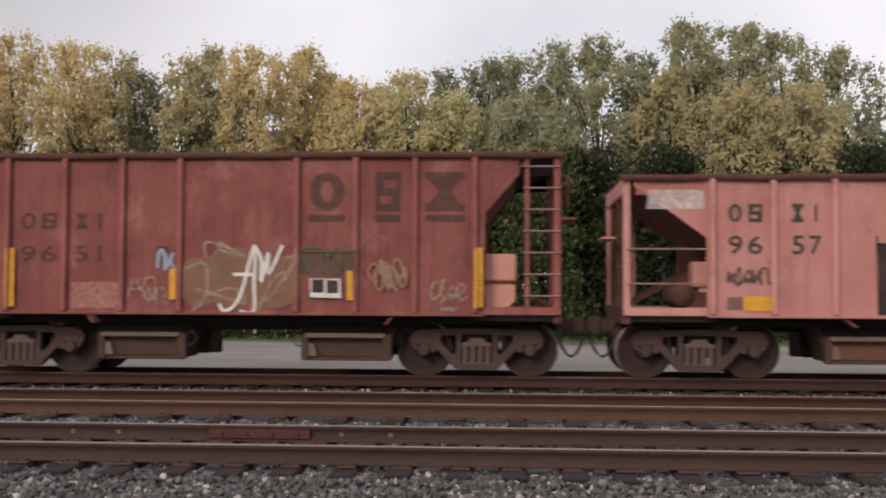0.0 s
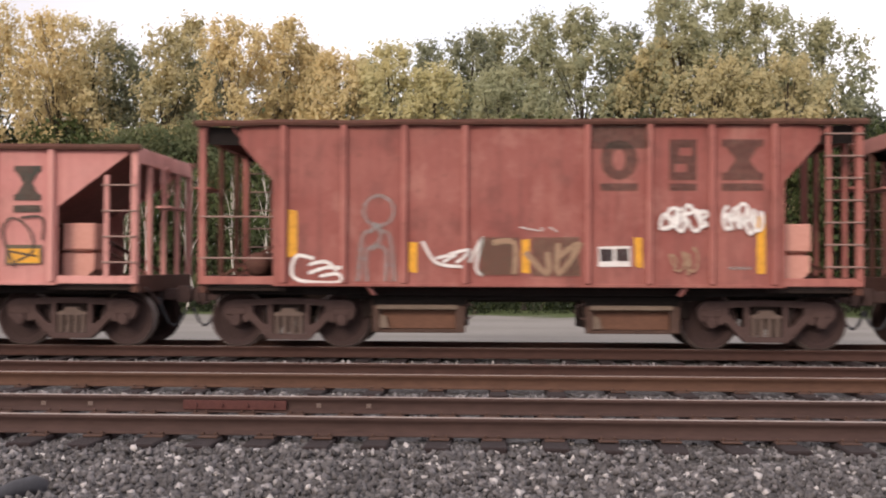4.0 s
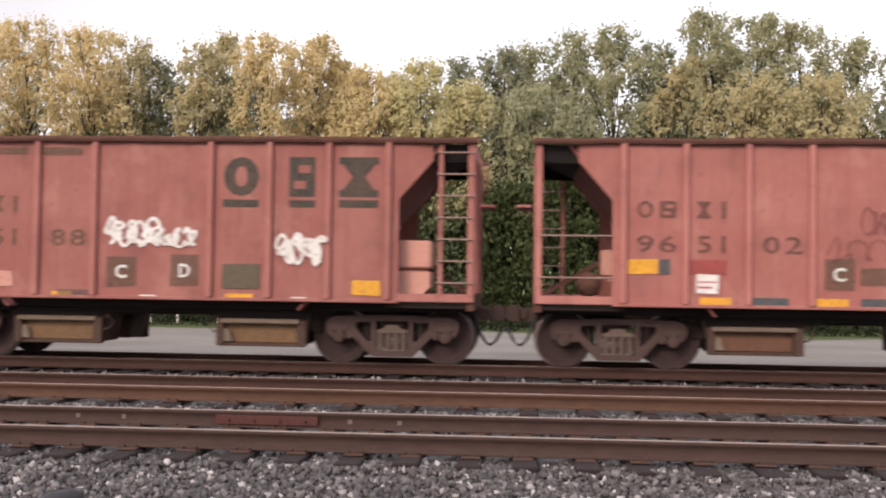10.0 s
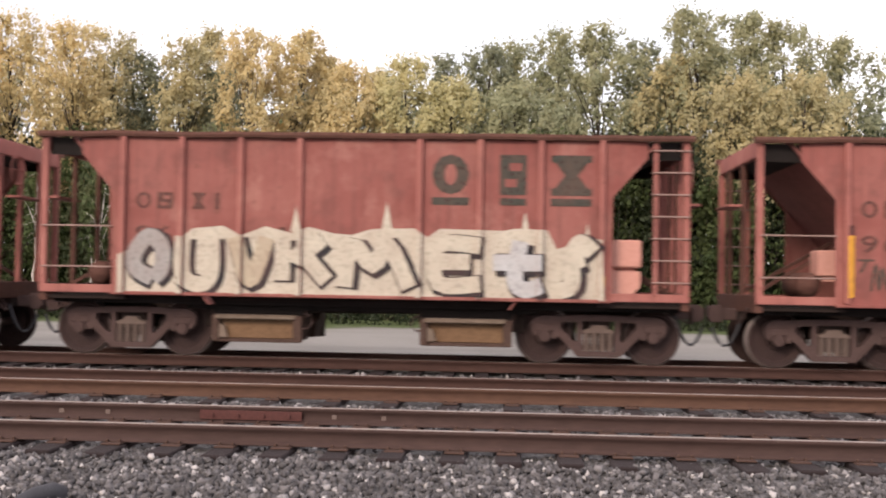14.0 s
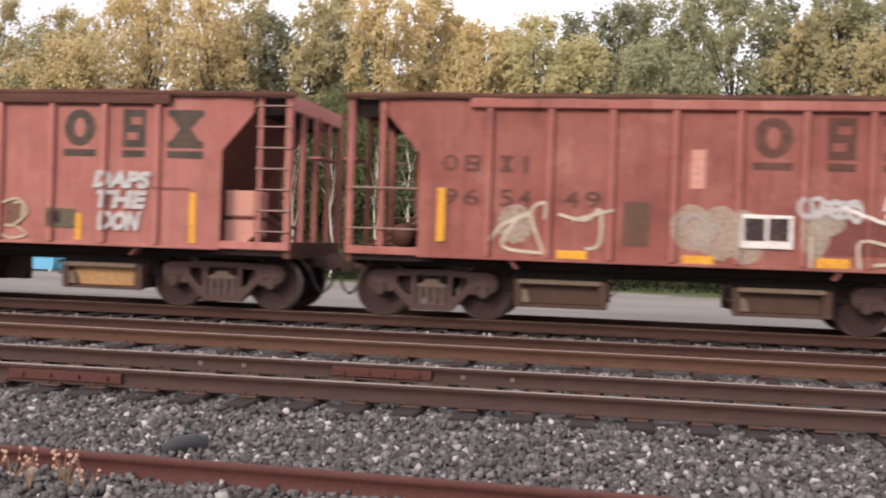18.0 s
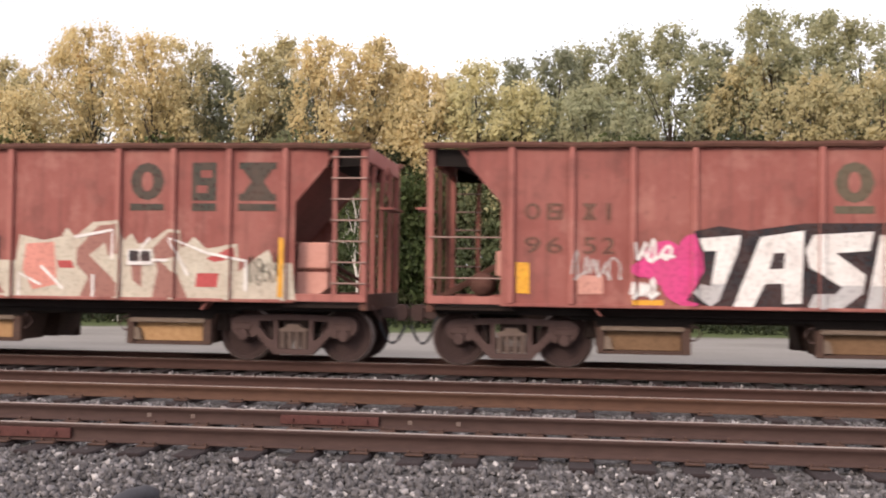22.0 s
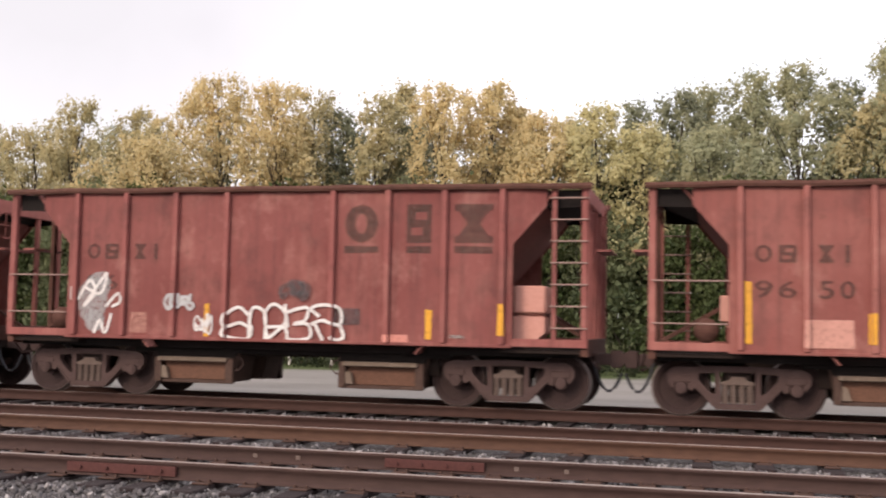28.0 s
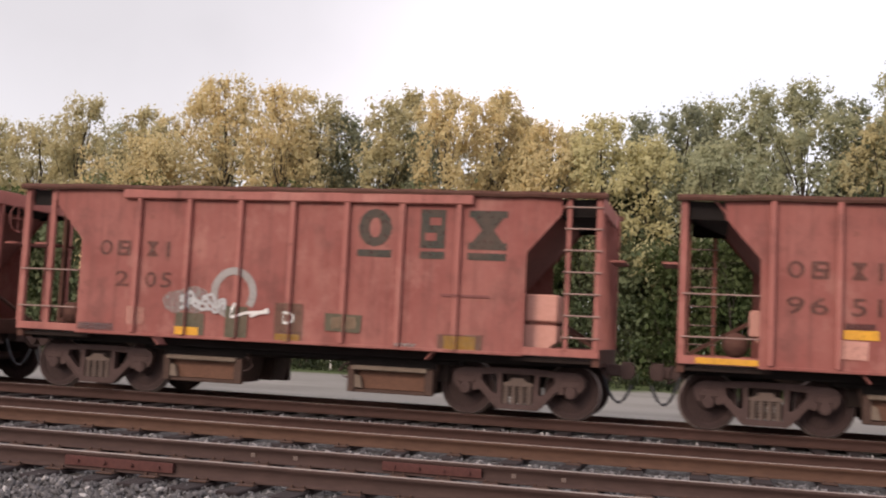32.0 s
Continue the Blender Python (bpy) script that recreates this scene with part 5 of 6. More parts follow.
def bow_shape(bm, x0, x1, z0, z1):
    """An hourglass with level caps."""
    w, h = x1 - x0, z1 - z0
    c = (x0 + x1) / 2
    poly(bm, ((x0, z0), (x1, z0), (x1, z0 + 0.18 * h), (x1 - 0.1 * w, z0 + 0.18 * h), (c + 0.16 * w, z0 + 0.5 * h), (c - 0.16 * w, z0 + 0.5 * h), (x0 + 0.1 * w, z0 + 0.18 * h), (x0, z0 + 0.18 * h)))
    poly(bm, ((x0, z1), (x0, z1 - 0.18 * h), (x0 + 0.1 * w, z1 - 0.18 * h), (c - 0.16 * w, z0 + 0.5 * h), (c + 0.16 * w, z0 + 0.5 * h), (x1 - 0.1 * w, z1 - 0.18 * h), (x1, z1 - 0.18 * h), (x1, z1)))


def emblem(i, colour):
    """The owner's faded emblem: three plain dark shapes over bars."""
    long = FLEET[i][0] == "long"
    z0, z1, u0, u1 = (2.38, 2.94, 2.19, 2.30) if long else (2.70, 3.34, 2.53, 2.65)
    xs = ((2.20, 2.70), (3.20, 3.57), (4.12, 4.57)) if long else ((1.16, 1.75), (2.24, 2.66), (3.05, 3.69))
    for (x0, x1), shape in zip(xs, ("ring", "slots", "bow")):
        bm = B()
        if shape == "ring":
            ring_shape(bm, x0, x1, z0, z1, 0.15)
        elif shape == "slots":
            slot_shape(bm, x0, x1, z0, z1)
        else:
            bow_shape(bm, x0, x1, z0, z1)
        lay(i, "emblem_shape", bm, colour, "dark faded painted emblem shape")
        rect(i, "emblem_bar", x0, x1, u0, u1, colour)


def numbers(i, groups, colour):
    """Car number in pairs of digits, and plain shapes for the letters above it."""
    long = FLEET[i][0] == "long"
    xs = ((-4.50, -3.97), (-3.51, -3.05), (-2.56, -2.11)) if long else ((-3.64, -3.03), (-2.71, -2.20), (-1.70, -1.11))
    z0, z1, a0, a1 = (2.02, 2.32, 2.53, 2.82) if long else (1.87, 2.14, 2.41, 2.68)
    for text, (x0, x1) in zip(groups, xs):
        m = (x0 + x1) / 2
        for digit, (a, b) in zip(text.rjust(2), ((x0, m - 0.04), (m + 0.04, x1))):
            if digit != " ":
                w = 0.075 if digit == "1" else 0
                word(i, "digit", digit, a + w, b - w, z0, z1, colour, 0.015)
    for (x0, x1), shapes in zip(xs, ("ring slots", "bow bar")):
        m = (x0 + x1) / 2
        for (a, b), s in zip(((x0, m - 0.05), (m + 0.05, x1)), shapes.split()):
            bm = B()
            if s == "ring":
                ring_shape(bm, a, b, a0, a1, 0.045)
            elif s == "slots":
                slot_shape(bm, a, b, a0, a1)
            elif s == "bow":
                bow_shape(bm, a, b, a0, a1)
            else:
                poly(bm, ((a + 0.07, a0), (b - 0.07, a0), (b - 0.07, a1), (a + 0.07, a1)))
            lay(i, "reporting_mark", bm, colour)


def bar_row(i, colour, rows):
    for x0, x1, z0, z1 in rows:
        rect(i, "painted_patch", x0, x1, z0, z1, colour)


def stripes(i, rows):
    for x0, x1, z0, z1 in rows:
        rect(i, "reflector_stripe", x0, x1, z0, z1, "yellow", "yellow reflective stripe")


def spike(i, x, z):
    """A pale pointed flare above a graffiti piece."""
    bm = B()
    poly(bm, ((x - 0.09, z - 0.45), (x + 0.09, z - 0.45), (x + 0.02, z - 0.1), (x, z), (x - 0.03, z - 0.15)))
    lay(i, "graffiti_flare", bm, "cream")


bar_row(0, "rose~", ((-5.74, -4.65, 2.96, 3.18),))
bar_row(0, "white~", ((-5.55, -4.66, 2.74, 3.05),))
numbers(0, ("96", "57", "1"), "dark")
scrawl(0, -4.32, -3.66, 1.53, 1.80, "dark", 5, 0.03, 3)
stripes(0, ((-4.05, -3.61, 1.13, 1.35),))
bar_row(0, "slate~", ((-4.32, -4.07, 1.15, 1.35),))
bar_row(0, "black", ((-1.99, -1.76, 1.06, 2.20),))
bar_row(0, "white", ((-1.76, -1.39, 1.17, 2.07),))
emblem(0, "dark")
emblem(1, "dark~")
numbers(1, ("96", "51", "2"), "dark~")
bar_row(1, "pale~", ((-2.87, -2.05, 1.13, 1.54),))
scrawl(1, -1.43, -1.17, 1.75, 2.08, "blue", 2, 0.05, 13)
scrawl(1, -1.59, -1.28, 1.19, 1.50, "sand~", 2, 0.03, 15)
scrawl(1, 0.97, 1.82, 1.65, 2.06, "olive", 6, 0.04, 22)
scrawl(1, 3.04, 3.62, 1.24, 1.56, "sand~", 4, 0.03, 25)
bar_row(1, "grey~", ((3.22, 3.49, 1.09, 1.16),))
emblem(2, "dark")
numbers(2, ("96", "53", "35"), "dark~")
stripes(2, ((-3.30, -2.94, 1.17, 1.42), (-1.71, -1.12, 1.07, 1.22), (-0.72, -0.15, 1.06, 1.20), (1.20, 1.75, 1.06, 1.22), (3.21, 3.76, 1.07, 1.32),))
bar_row(2, "pale", ((-2.77, -1.98, 1.21, 1.64),))
bar_row(2, "slate~", ((-3.72, -3.35, 1.08, 1.29),))
stencil(2, "C", -0.70, -0.23, 1.27, 1.78)
stencil(2, "D", 0.23, 0.75, 1.27, 1.81)
bar_row(2, "olive", ((1.20, 1.75, 1.33, 1.63),))
scrawl(2, 2.26, 2.68, 1.66, 1.88, "white", 2, 0.035, 35)
bar_row(2, "dark~", ((2.94, 3.65, 1.96, 2.03),))
bar_row(2, "grey~", ((2.26, 2.56, 1.11, 1.16),))
scrawl(2, 2.99, 3.61, 1.55, 1.87, "tan~", 4, 0.04, 38)
emblem(3, "dark~")
bar_row(3, "dark~", ((1.03, 1.92, 3.19, 3.56),))
stripes(3, ((-3.77, -3.63, 1.48, 2.23), (-1.84, -1.71, 1.24, 1.72), (-0.06, 0.06, 1.24, 1.77), (1.71, 1.83, 1.33, 1.81), (3.59, 3.72, 1.24, 2.16),))
window_mark(3, 1.14, 1.65, 1.35, 1.66)
bar_row(3, "grey~", ((3.16, 3.51, 1.30, 1.35),))
numbers(4, ("96", "58", "18"), "dark")
emblem(4, "dark")
emblem(5, "dark")
numbers(5, ("96", "50", "52"), "dark~")
bar_row(5, "pale", ((-2.82, -2.04, 1.18, 1.57),))
stencil(5, "A", -0.81, -0.32, 1.25, 1.75)
stencil(5, "B", 0.31, 0.79, 1.25, 1.75)
bar_row(5, "dark~", ((-0.33, 0.20, 3.07, 3.09), (-0.33, 0.20, 2.92, 2.95), (-0.33, 0.20, 2.76, 2.78), (-0.04, 0.44, 3.23, 3.26),))
stripes(5, ((-3.74, -3.64, 1.18, 2.11), (-1.17, -1.07, 1.18, 1.66), (1.06, 1.17, 1.25, 1.70), (3.61, 3.72, 1.27, 2.20),))
bar_row(5, "tan~", ((1.19, 1.69, 1.27, 1.69),))
bar_row(5, "pale", ((-0.84, 0.79, 1.06, 1.16), (1.06, 1.32, 1.06, 1.18),))
bar_row(5, "grey~", ((2.46, 2.69, 1.19, 1.23),))
emblem(6, "dark")
numbers(6, ("96", "51", "02"), "dark~")
stripes(6, ((-3.86, -3.40, 1.54, 1.76), (-2.75, -2.27, 1.06, 1.18), (-0.97, -0.49, 1.06, 1.18), (0.32, 0.80, 1.06, 1.19), (2.17, 2.66, 1.07, 1.19), (3.25, 3.71, 1.79, 2.01),))
bar_row(6, "slate", ((-3.37, -3.21, 1.54, 1.76), (-1.94, -1.40, 1.06, 1.19), (-0.30, 0.15, 1.06, 1.19), (1.29, 1.76, 1.06, 1.20),))
bar_row(6, "olive", ((2.97, 3.22, 1.95, 2.01),))
bar_row(6, "red~", ((-2.91, -2.34, 1.52, 1.77),))
bar_row(6, "white", ((-2.81, -2.46, 1.24, 1.54),))
bar_row(6, "red", ((-2.77, -2.49, 1.41, 1.43), (-2.77, -2.57, 1.32, 1.35),))
stencil(6, "C", -0.86, -0.39, 1.32, 1.80)
stencil(6, "D", 0.22, 0.69, 1.32, 1.80)
bar_row(6, "olive~", ((-0.32, 0.17, 1.39, 1.67),))
bar_row(6, "olive", ((1.09, 1.65, 1.33, 1.67),))
bar_row(6, "tan~", ((1.16, 1.59, 1.39, 1.61),))
scrawl(6, 2.01, 2.59, 1.23, 1.90, "dark", 4, 0.035, 91)
scrawl(6, -0.32, 0.26, 2.17, 2.62, "maroon~", 3, 0.04, 92)
bar_row(6, "white~", ((3.04, 3.31, 1.22, 1.27),))
scrawl(6, -0.82, 0.80, 1.76, 2.12, "maroon~", 5, 0.03, 94)
emblem(7, "dark")
numbers(7, ("96", "51", "88"), "olive~")
stripes(7, ((-3.70, -3.24, 1.13, 1.37), (-1.68, -1.34, 1.06, 1.13), (1.21, 1.66, 1.06, 1.13), (3.26, 3.73, 1.13, 1.37),))
bar_row(7, "slate~", ((-1.57, -1.06, 1.06, 1.16),))
bar_row(7, "pale", ((-2.68, -2.34, 1.20, 1.45),))
stencil(7, "C", -0.76, -0.28, 1.22, 1.71)
stencil(7, "D", 0.30, 0.76, 1.24, 1.74)
bar_row(7, "olive", ((1.15, 1.77, 1.21, 1.61),))
bar_row(7, "white", ((-0.20, 0.06, 1.06, 1.09), (2.29, 2.53, 1.06, 1.09),))
bar_row(7, "olive~", ((-2.77, -2.14, 3.36, 3.48), (-1.92, -1.21, 3.36, 3.48),))
emblem(8, "dark")
numbers(8, ("96", "51", "1"), "dark~")
word(8, "graffiti_lettering", "T", -3.72, -3.47, 1.56, 1.77, "dark", 0.0, 0.1)
scrawl(8, -3.47, -3.03, 1.17, 1.75, "dark", 2, 0.04, 111)
scrawl(8, -3.12, -2.75, 1.25, 1.89, "dark~", 2, 0.035, 112)
scrawl(8, -2.76, -2.01, 1.12, 1.76, "white~", 6, 0.04, 113)
scrawl(8, -2.75, -2.01, 1.15, 1.76, "white", 6, 0.02, 114)
scrawl(8, -2.72, -2.06, 1.21, 1.58, "white", 7, 0.02, 115)
stripes(8, ((-3.86, -3.75, 1.17, 2.13), (3.76, 3.89, 1.19, 2.13), (-1.79, -1.57, 1.06, 1.12),))
bar_row(8, "black~", ((3.60, 3.74, 1.19, 2.26), (-3.86, -3.75, 2.15, 2.29),))
shape(8, "graffiti_piece", "white", ((-1.71, 2.21), (-1.01, 2.12), (-0.84, 2.08), (-0.65, 2.16), (0.09, 2.24), (0.14, 1.97), (0.40, 1.84), (0.28, 1.50), (0.17, 1.10), (-0.18, 1.01), (-0.68, 1.05), (-0.84, 1.00), (-1.35, 1.02), (-1.52, 1.28), (-1.59, 1.73)), "teal graffiti letters with black outline and white rim")
shape(8, "graffiti_outline", "black", ((-1.65, 2.12), (-0.98, 2.03), (-0.68, 2.08), (0.04, 2.15), (0.05, 1.90), (0.30, 1.80), (0.19, 1.47), (0.08, 1.13), (-0.21, 1.06), (-0.62, 1.12), (-0.84, 1.05), (-1.33, 1.07), (-1.44, 1.31), (-1.51, 1.73)))
shape(8, "graffiti_letter", "teal", ((-1.59, 2.06), (-1.04, 1.97), (-0.97, 1.84), (-1.11, 1.67), (-1.18, 1.51), (-1.11, 1.43), (-0.91, 1.43), (-0.85, 1.17), (-1.06, 1.08), (-1.30, 1.14), (-1.39, 1.31), (-1.31, 1.64), (-1.45, 1.72), (-1.53, 1.88)))
shape(8, "graffiti_letter", "teal", ((-0.95, 1.86), (-0.72, 1.97), (-0.56, 1.92), (-0.73, 1.67), (-0.78, 1.45), (-0.65, 1.17), (-0.79, 1.11), (-0.85, 1.35), (-0.89, 1.60), (-0.80, 1.70), (-0.91, 1.73)))
shape(8, "graffiti_letter", "teal", ((-0.50, 2.01), (-0.07, 2.06), (-0.00, 1.90), (-0.17, 1.77), (-0.22, 1.64), (0.17, 1.79), (0.21, 1.72), (0.07, 1.43), (-0.01, 1.17), (-0.23, 1.08), (-0.52, 1.16), (-0.63, 1.42), (-0.59, 1.71)))
shape(8, "graffiti_line", "black", ((-0.37, 1.65), (-0.22, 1.73), (-0.21, 1.66), (-0.30, 1.58), (-0.07, 1.64), (-0.09, 1.59), (-0.32, 1.52)))
shape(8, "graffiti_line", "black", ((-1.30, 1.77), (-1.16, 1.80), (-1.23, 1.61), (-1.31, 1.41), (-1.35, 1.47)))
bubble(8, "OS!", 1.32, 2.91, 1.11, 1.84, [("white", 0.13, 0.11), ("crimson", 0.1, 0.05), ("rose", 0.02, 0.01), ("crimson", 0.0, 0.0)], 0.03, "crimson bubble graffiti with pink rim", 0.08)
scrawl(8, 3.07, 3.69, 1.27, 1.86, "cream", 4, 0.045, 126)
bar_row(8, "dark~", ((-0.29, 0.15, 3.04, 3.07), (-0.24, 0.42, 2.77, 2.80),))
emblem(9, "dark")
numbers(9, ("96", "5", "1"), "dark~")
stripes(9, ((3.72, 3.83, 1.09, 1.45),))
spike(9, -1.07, 2.52)
spike(9, 0.39, 2.57)
spike(9, 2.59, 2.44)
spike(9, 3.57, 2.26)
emblem(10, "olive")
numbers(10, ("96", "53", "33"), "dark~")
stripes(10, ((-3.75, -3.64, 1.18, 2.14), (-2.03, -1.92, 1.15, 1.67), (-0.11, -0.00, 1.06, 1.62), (1.83, 1.94, 1.08, 1.64), (3.60, 3.71, 1.06, 1.96),))
bar_row(10, "pale", ((-2.85, -2.37, 1.22, 1.54),))
stencil(10, "C", -0.79, -0.32, 1.23, 1.74)
stencil(10, "D", 0.19, 0.67, 1.24, 1.75)
bar_row(10, "olive", ((1.13, 1.70, 1.24, 1.60),))
bar_row(10, "maroon", ((2.94, 3.60, 1.95, 1.99),))
bar_row(10, "white~", ((0.29, 0.55, 1.06, 1.15), (3.16, 3.43, 1.10, 1.21),))
bar_row(10, "pale~", ((-0.64, -0.38, 2.39, 2.75),))
emblem(11, "dark~")
numbers(11, ("96", "54", "49"), "dark~")
bar_row(11, "olive~", ((-0.92, -0.51, 1.29, 1.99),))
bar_row(11, "pale", ((0.09, 0.31, 2.22, 2.82),))
bar_row(11, "maroon~", ((1.94, 3.43, 1.26, 1.80),))
emblem(12, "dark")
numbers(12, ("96", "54"), "dark~")
stripes(12, ((-3.94, -3.84, 1.21, 2.10), (-1.47, -1.38, 1.06, 1.41), (1.36, 1.47, 1.10, 1.57), (3.41, 3.53, 1.11, 1.95),))
bar_row(12, "pale~", ((-2.96, -2.37, 1.23, 1.58),))
bar_row(12, "olive", ((0.79, 1.36, 1.31, 1.64),))
bar_row(12, "black", ((0.89, 1.08, 1.39, 1.58),))
bar_row(12, "maroon", ((2.75, 3.41, 2.00, 2.04),))
bar_row(12, "olive~", ((0.04, 0.34, 1.31, 1.78),))
emblem(13, "olive")
numbers(13, ("96", "52"), "olive~")
stripes(13, ((-3.86, -3.65, 1.22, 1.72), (-2.03, -1.54, 1.06, 1.15), (3.12, 3.61, 1.17, 1.30),))
bar_row(13, "pale", ((-2.89, -2.48, 1.23, 1.53),))
scrawl(13, -2.98, -2.21, 1.47, 1.85, "white~", 4, 0.035, 193)
cloud(13, "magenta", 194, ((-1.54, 1.74, 0.36, 0.34), (-1.17, 1.47, 0.43, 0.41), (-1.81, 1.64, 0.25, 0.14), (-0.99, 2.00, 0.32, 0.23),), "magenta cloud behind graffiti")
cloud(13, "magenta", 195, ((2.80, 1.88, 0.41, 0.47), (2.53, 1.36, 0.54, 0.36), (3.12, 1.55, 0.38, 0.27), (3.39, 1.47, 0.41, 0.13), (2.26, 1.12, 0.54, 0.14), (3.21, 1.89, 0.34, 0.36), (2.98, 2.16, 0.27, 0.22), (3.57, 1.49, 0.29, 0.10),), "")
scrawl(13, -1.99, -1.40, 1.77, 2.07, "white", 3, 0.05, 196)
scrawl(13, -2.06, -1.63, 1.19, 1.45, "white", 3, 0.05, 197)
emblem(14, "dark")
numbers(14, (), "dark")
rect(14, "number_panel", -3.79, -3.11, 1.64, 2.08, "black", "black panel with white digits")
word(14, "digit", "9", -3.74, -3.52, 1.72, 2.00, "white", 0.03)
word(14, "digit", "6", -3.40, -3.18, 1.72, 2.00, "white", 0.03)
rect(14, "number_panel", -2.93, -2.16, 1.62, 2.10, "black", "black panel with white digits")
word(14, "digit", "5", -2.88, -2.62, 1.70, 2.02, "white", 0.03)
word(14, "digit", "4", -2.49, -2.23, 1.70, 2.01, "white", 0.03)
rect(14, "number_panel", -2.02, -1.23, 1.62, 2.08, "black", "black panel with white digits")
word(14, "digit", "3", -1.96, -1.70, 1.71, 1.99, "white", 0.03)
word(14, "digit", "6", -1.57, -1.30, 1.71, 1.99, "white", 0.03)
emblem(15, "olive")
numbers(15, ("96", "5", "87"), "olive~")
bar_row(15, "tan~", ((-2.95, -2.47, 1.07, 1.46),))
bar_row(15, "maroon", ((2.75, 3.52, 1.97, 2.01),))
bar_row(15, "red~", ((3.19, 3.57, 3.11, 3.57),))
emblem(16, "dark")
numbers(16, ("96", "50", "71"), "dark~")
stripes(16, ((-3.90, -3.80, 1.18, 2.12), (-2.13, -2.02, 1.20, 1.66), (1.42, 1.52, 1.20, 1.72), (3.45, 3.56, 1.20, 2.22),))
bar_row(16, "pale", ((-3.04, -2.34, 1.13, 1.56),))
bar_row(16, "olive~", ((-0.14, 0.43, 1.43, 1.77),))
bar_row(16, "maroon", ((2.74, 3.47, 1.97, 2.00),))
emblem(17, "dark~")
numbers(17, ("96",), "dark~")
stripes(17, ((-1.50, -1.40, 1.08, 1.65), (2.43, 2.55, 1.12, 1.60), (3.63, 3.75, 1.20, 1.71),))
bar_row(17, "pale~", ((-2.90, -2.59, 1.13, 1.48),))
bar_row(17, "slate~", ((0.84, 1.31, 1.33, 1.61),))
bar_row(17, "rose", ((1.73, 2.15, 1.06, 1.19),))
bar_row(17, "grey~", ((2.84, 3.09, 1.15, 1.21),))
emblem(18, "dark")
numbers(18, ("96", "51", "60"), "dark~")
bar_row(18, "black~", ((-2.89, -2.47, 1.67, 1.77),))
stripes(18, ((-2.92, -2.42, 1.52, 1.67), (1.81, 2.35, 1.57, 1.70), (-0.49, 0.02, 1.06, 1.13),))
bar_row(18, "pale", ((-2.96, -2.56, 1.22, 1.51),))
bar_row(18, "slate", ((2.80, 3.46, 1.44, 1.54),))
bar_row(18, "dark~", ((2.85, 3.19, 1.25, 1.28),))
bar_row(18, "olive~", ((-1.15, 0.45, 1.26, 1.48),))
bar_row(18, "maroon", ((2.78, 3.60, 1.98, 2.01),))
stripes(18, ((-5.05, -4.12, 1.06, 1.15), (4.1, 4.55, 1.06, 1.15), (4.72, 5.05, 1.06, 1.15)))
emblem(19, "dark")
numbers(19, ("2", "05"), "dark~")
arc(19, -1.05, 1.83, 0.36, 0.38, -0.6, 4.6, 0.13, "grey", "silver sprayed ring")
cloud(19, "grey~", 285, ((-2.11, 1.64, 0.26, 0.20), (-1.77, 1.69, 0.30, 0.24),), "silver sprayed smear")
bar_row(19, "olive", ((-2.11, -1.57, 1.07, 1.45),))
stripes(19, ((-2.11, -1.67, 1.07, 1.21), (-0.25, 0.19, 1.06, 1.18), (2.69, 3.21, 1.06, 1.28),))
bar_row(19, "olive", ((-1.17, -0.77, 1.07, 1.61),))
stencil(19, "D", -0.27, 0.24, 1.21, 1.69)
bar_row(19, "olive~", ((-0.27, 0.24, 1.06, 1.21),))
bar_row(19, "olive", ((0.64, 1.27, 1.26, 1.56),))
bar_row(19, "tan~", ((0.74, 1.17, 1.32, 1.50),))
bar_row(19, "pale~", ((-3.06, -2.71, 1.22, 1.53),))
bar_row(19, "slate~", ((-4.01, -3.31, 1.08, 1.21),))
bar_row(19, "olive~", ((2.59, 3.33, 1.06, 1.31),))
bar_row(19, "maroon", ((2.61, 3.41, 1.92, 1.96),))
bar_row(19, "grey~", ((1.87, 2.21, 1.07, 1.13),))


# ---- tags and pieces drawn stroke by stroke ----
cloud(1, "tan~", 16, ((-0.72, 1.55, 0.34, 0.42), (-0.2, 1.62, 0.48, 0.52), (0.5, 1.55, 0.5, 0.44)), "faded tan graffiti piece")
pen(1, -0.95, 1.0, 1.08, 2.2, "05 16 26 22 10|38 57 48 39 38|13 32 51 43 22|60 74 85 72 61|87 97 84 98|27 29 48", [("sand~", 0.04)])
pen(1, -0.30, 0.74, 1.08, 2.15, "01 10 32 59 54 50 30|25 55|59 67 64 78 75 99", [("white", 0.055)], "white sprayed tag in running letters")
pen(1, 1.05, 2.0, 1.7, 2.1, "09 00|09 39 35|49 46 69 60|89 80|19 18 98", [("olive", 0.035)])
tangle(1, 2.18, 2.75, 1.35, 1.95, "tan", 0.03, 24, 6)
pen(1, -1.8, -1.3, 1.3, 1.6, "00 29 50|14 44|59 50 80 89 59", [("sand~", 0.035)])
pen(3, -3.72, -2.9, 1.08, 1.5, "48 19 04 11 40 80 92|36 67 84|33 65 95|52 83 91", [("white", 0.055)], "white sprayed curl of looped lines")
arc(3, -2.32, 2.22, 0.24, 0.24, 0, 6.3, 0.06, "grey~", "thin grey sprayed figure")
pen(3, -2.66, -2.0, 1.1, 2.0, "00 17 38 49 58 77 80|38 49 57 35|20 25 65 60", [("grey~", 0.07)])
pen(3, -1.63, -0.68, 1.2, 1.8, "08 23 62|24 55 44 33|45 76 64 53|73 99 82 90", [("white", 0.05)], "thin white sprayed tag")
bar_row(3, "olive~", ((-0.72, -0.1, 1.2, 1.8), (0.1, 0.85, 1.2, 1.8)))
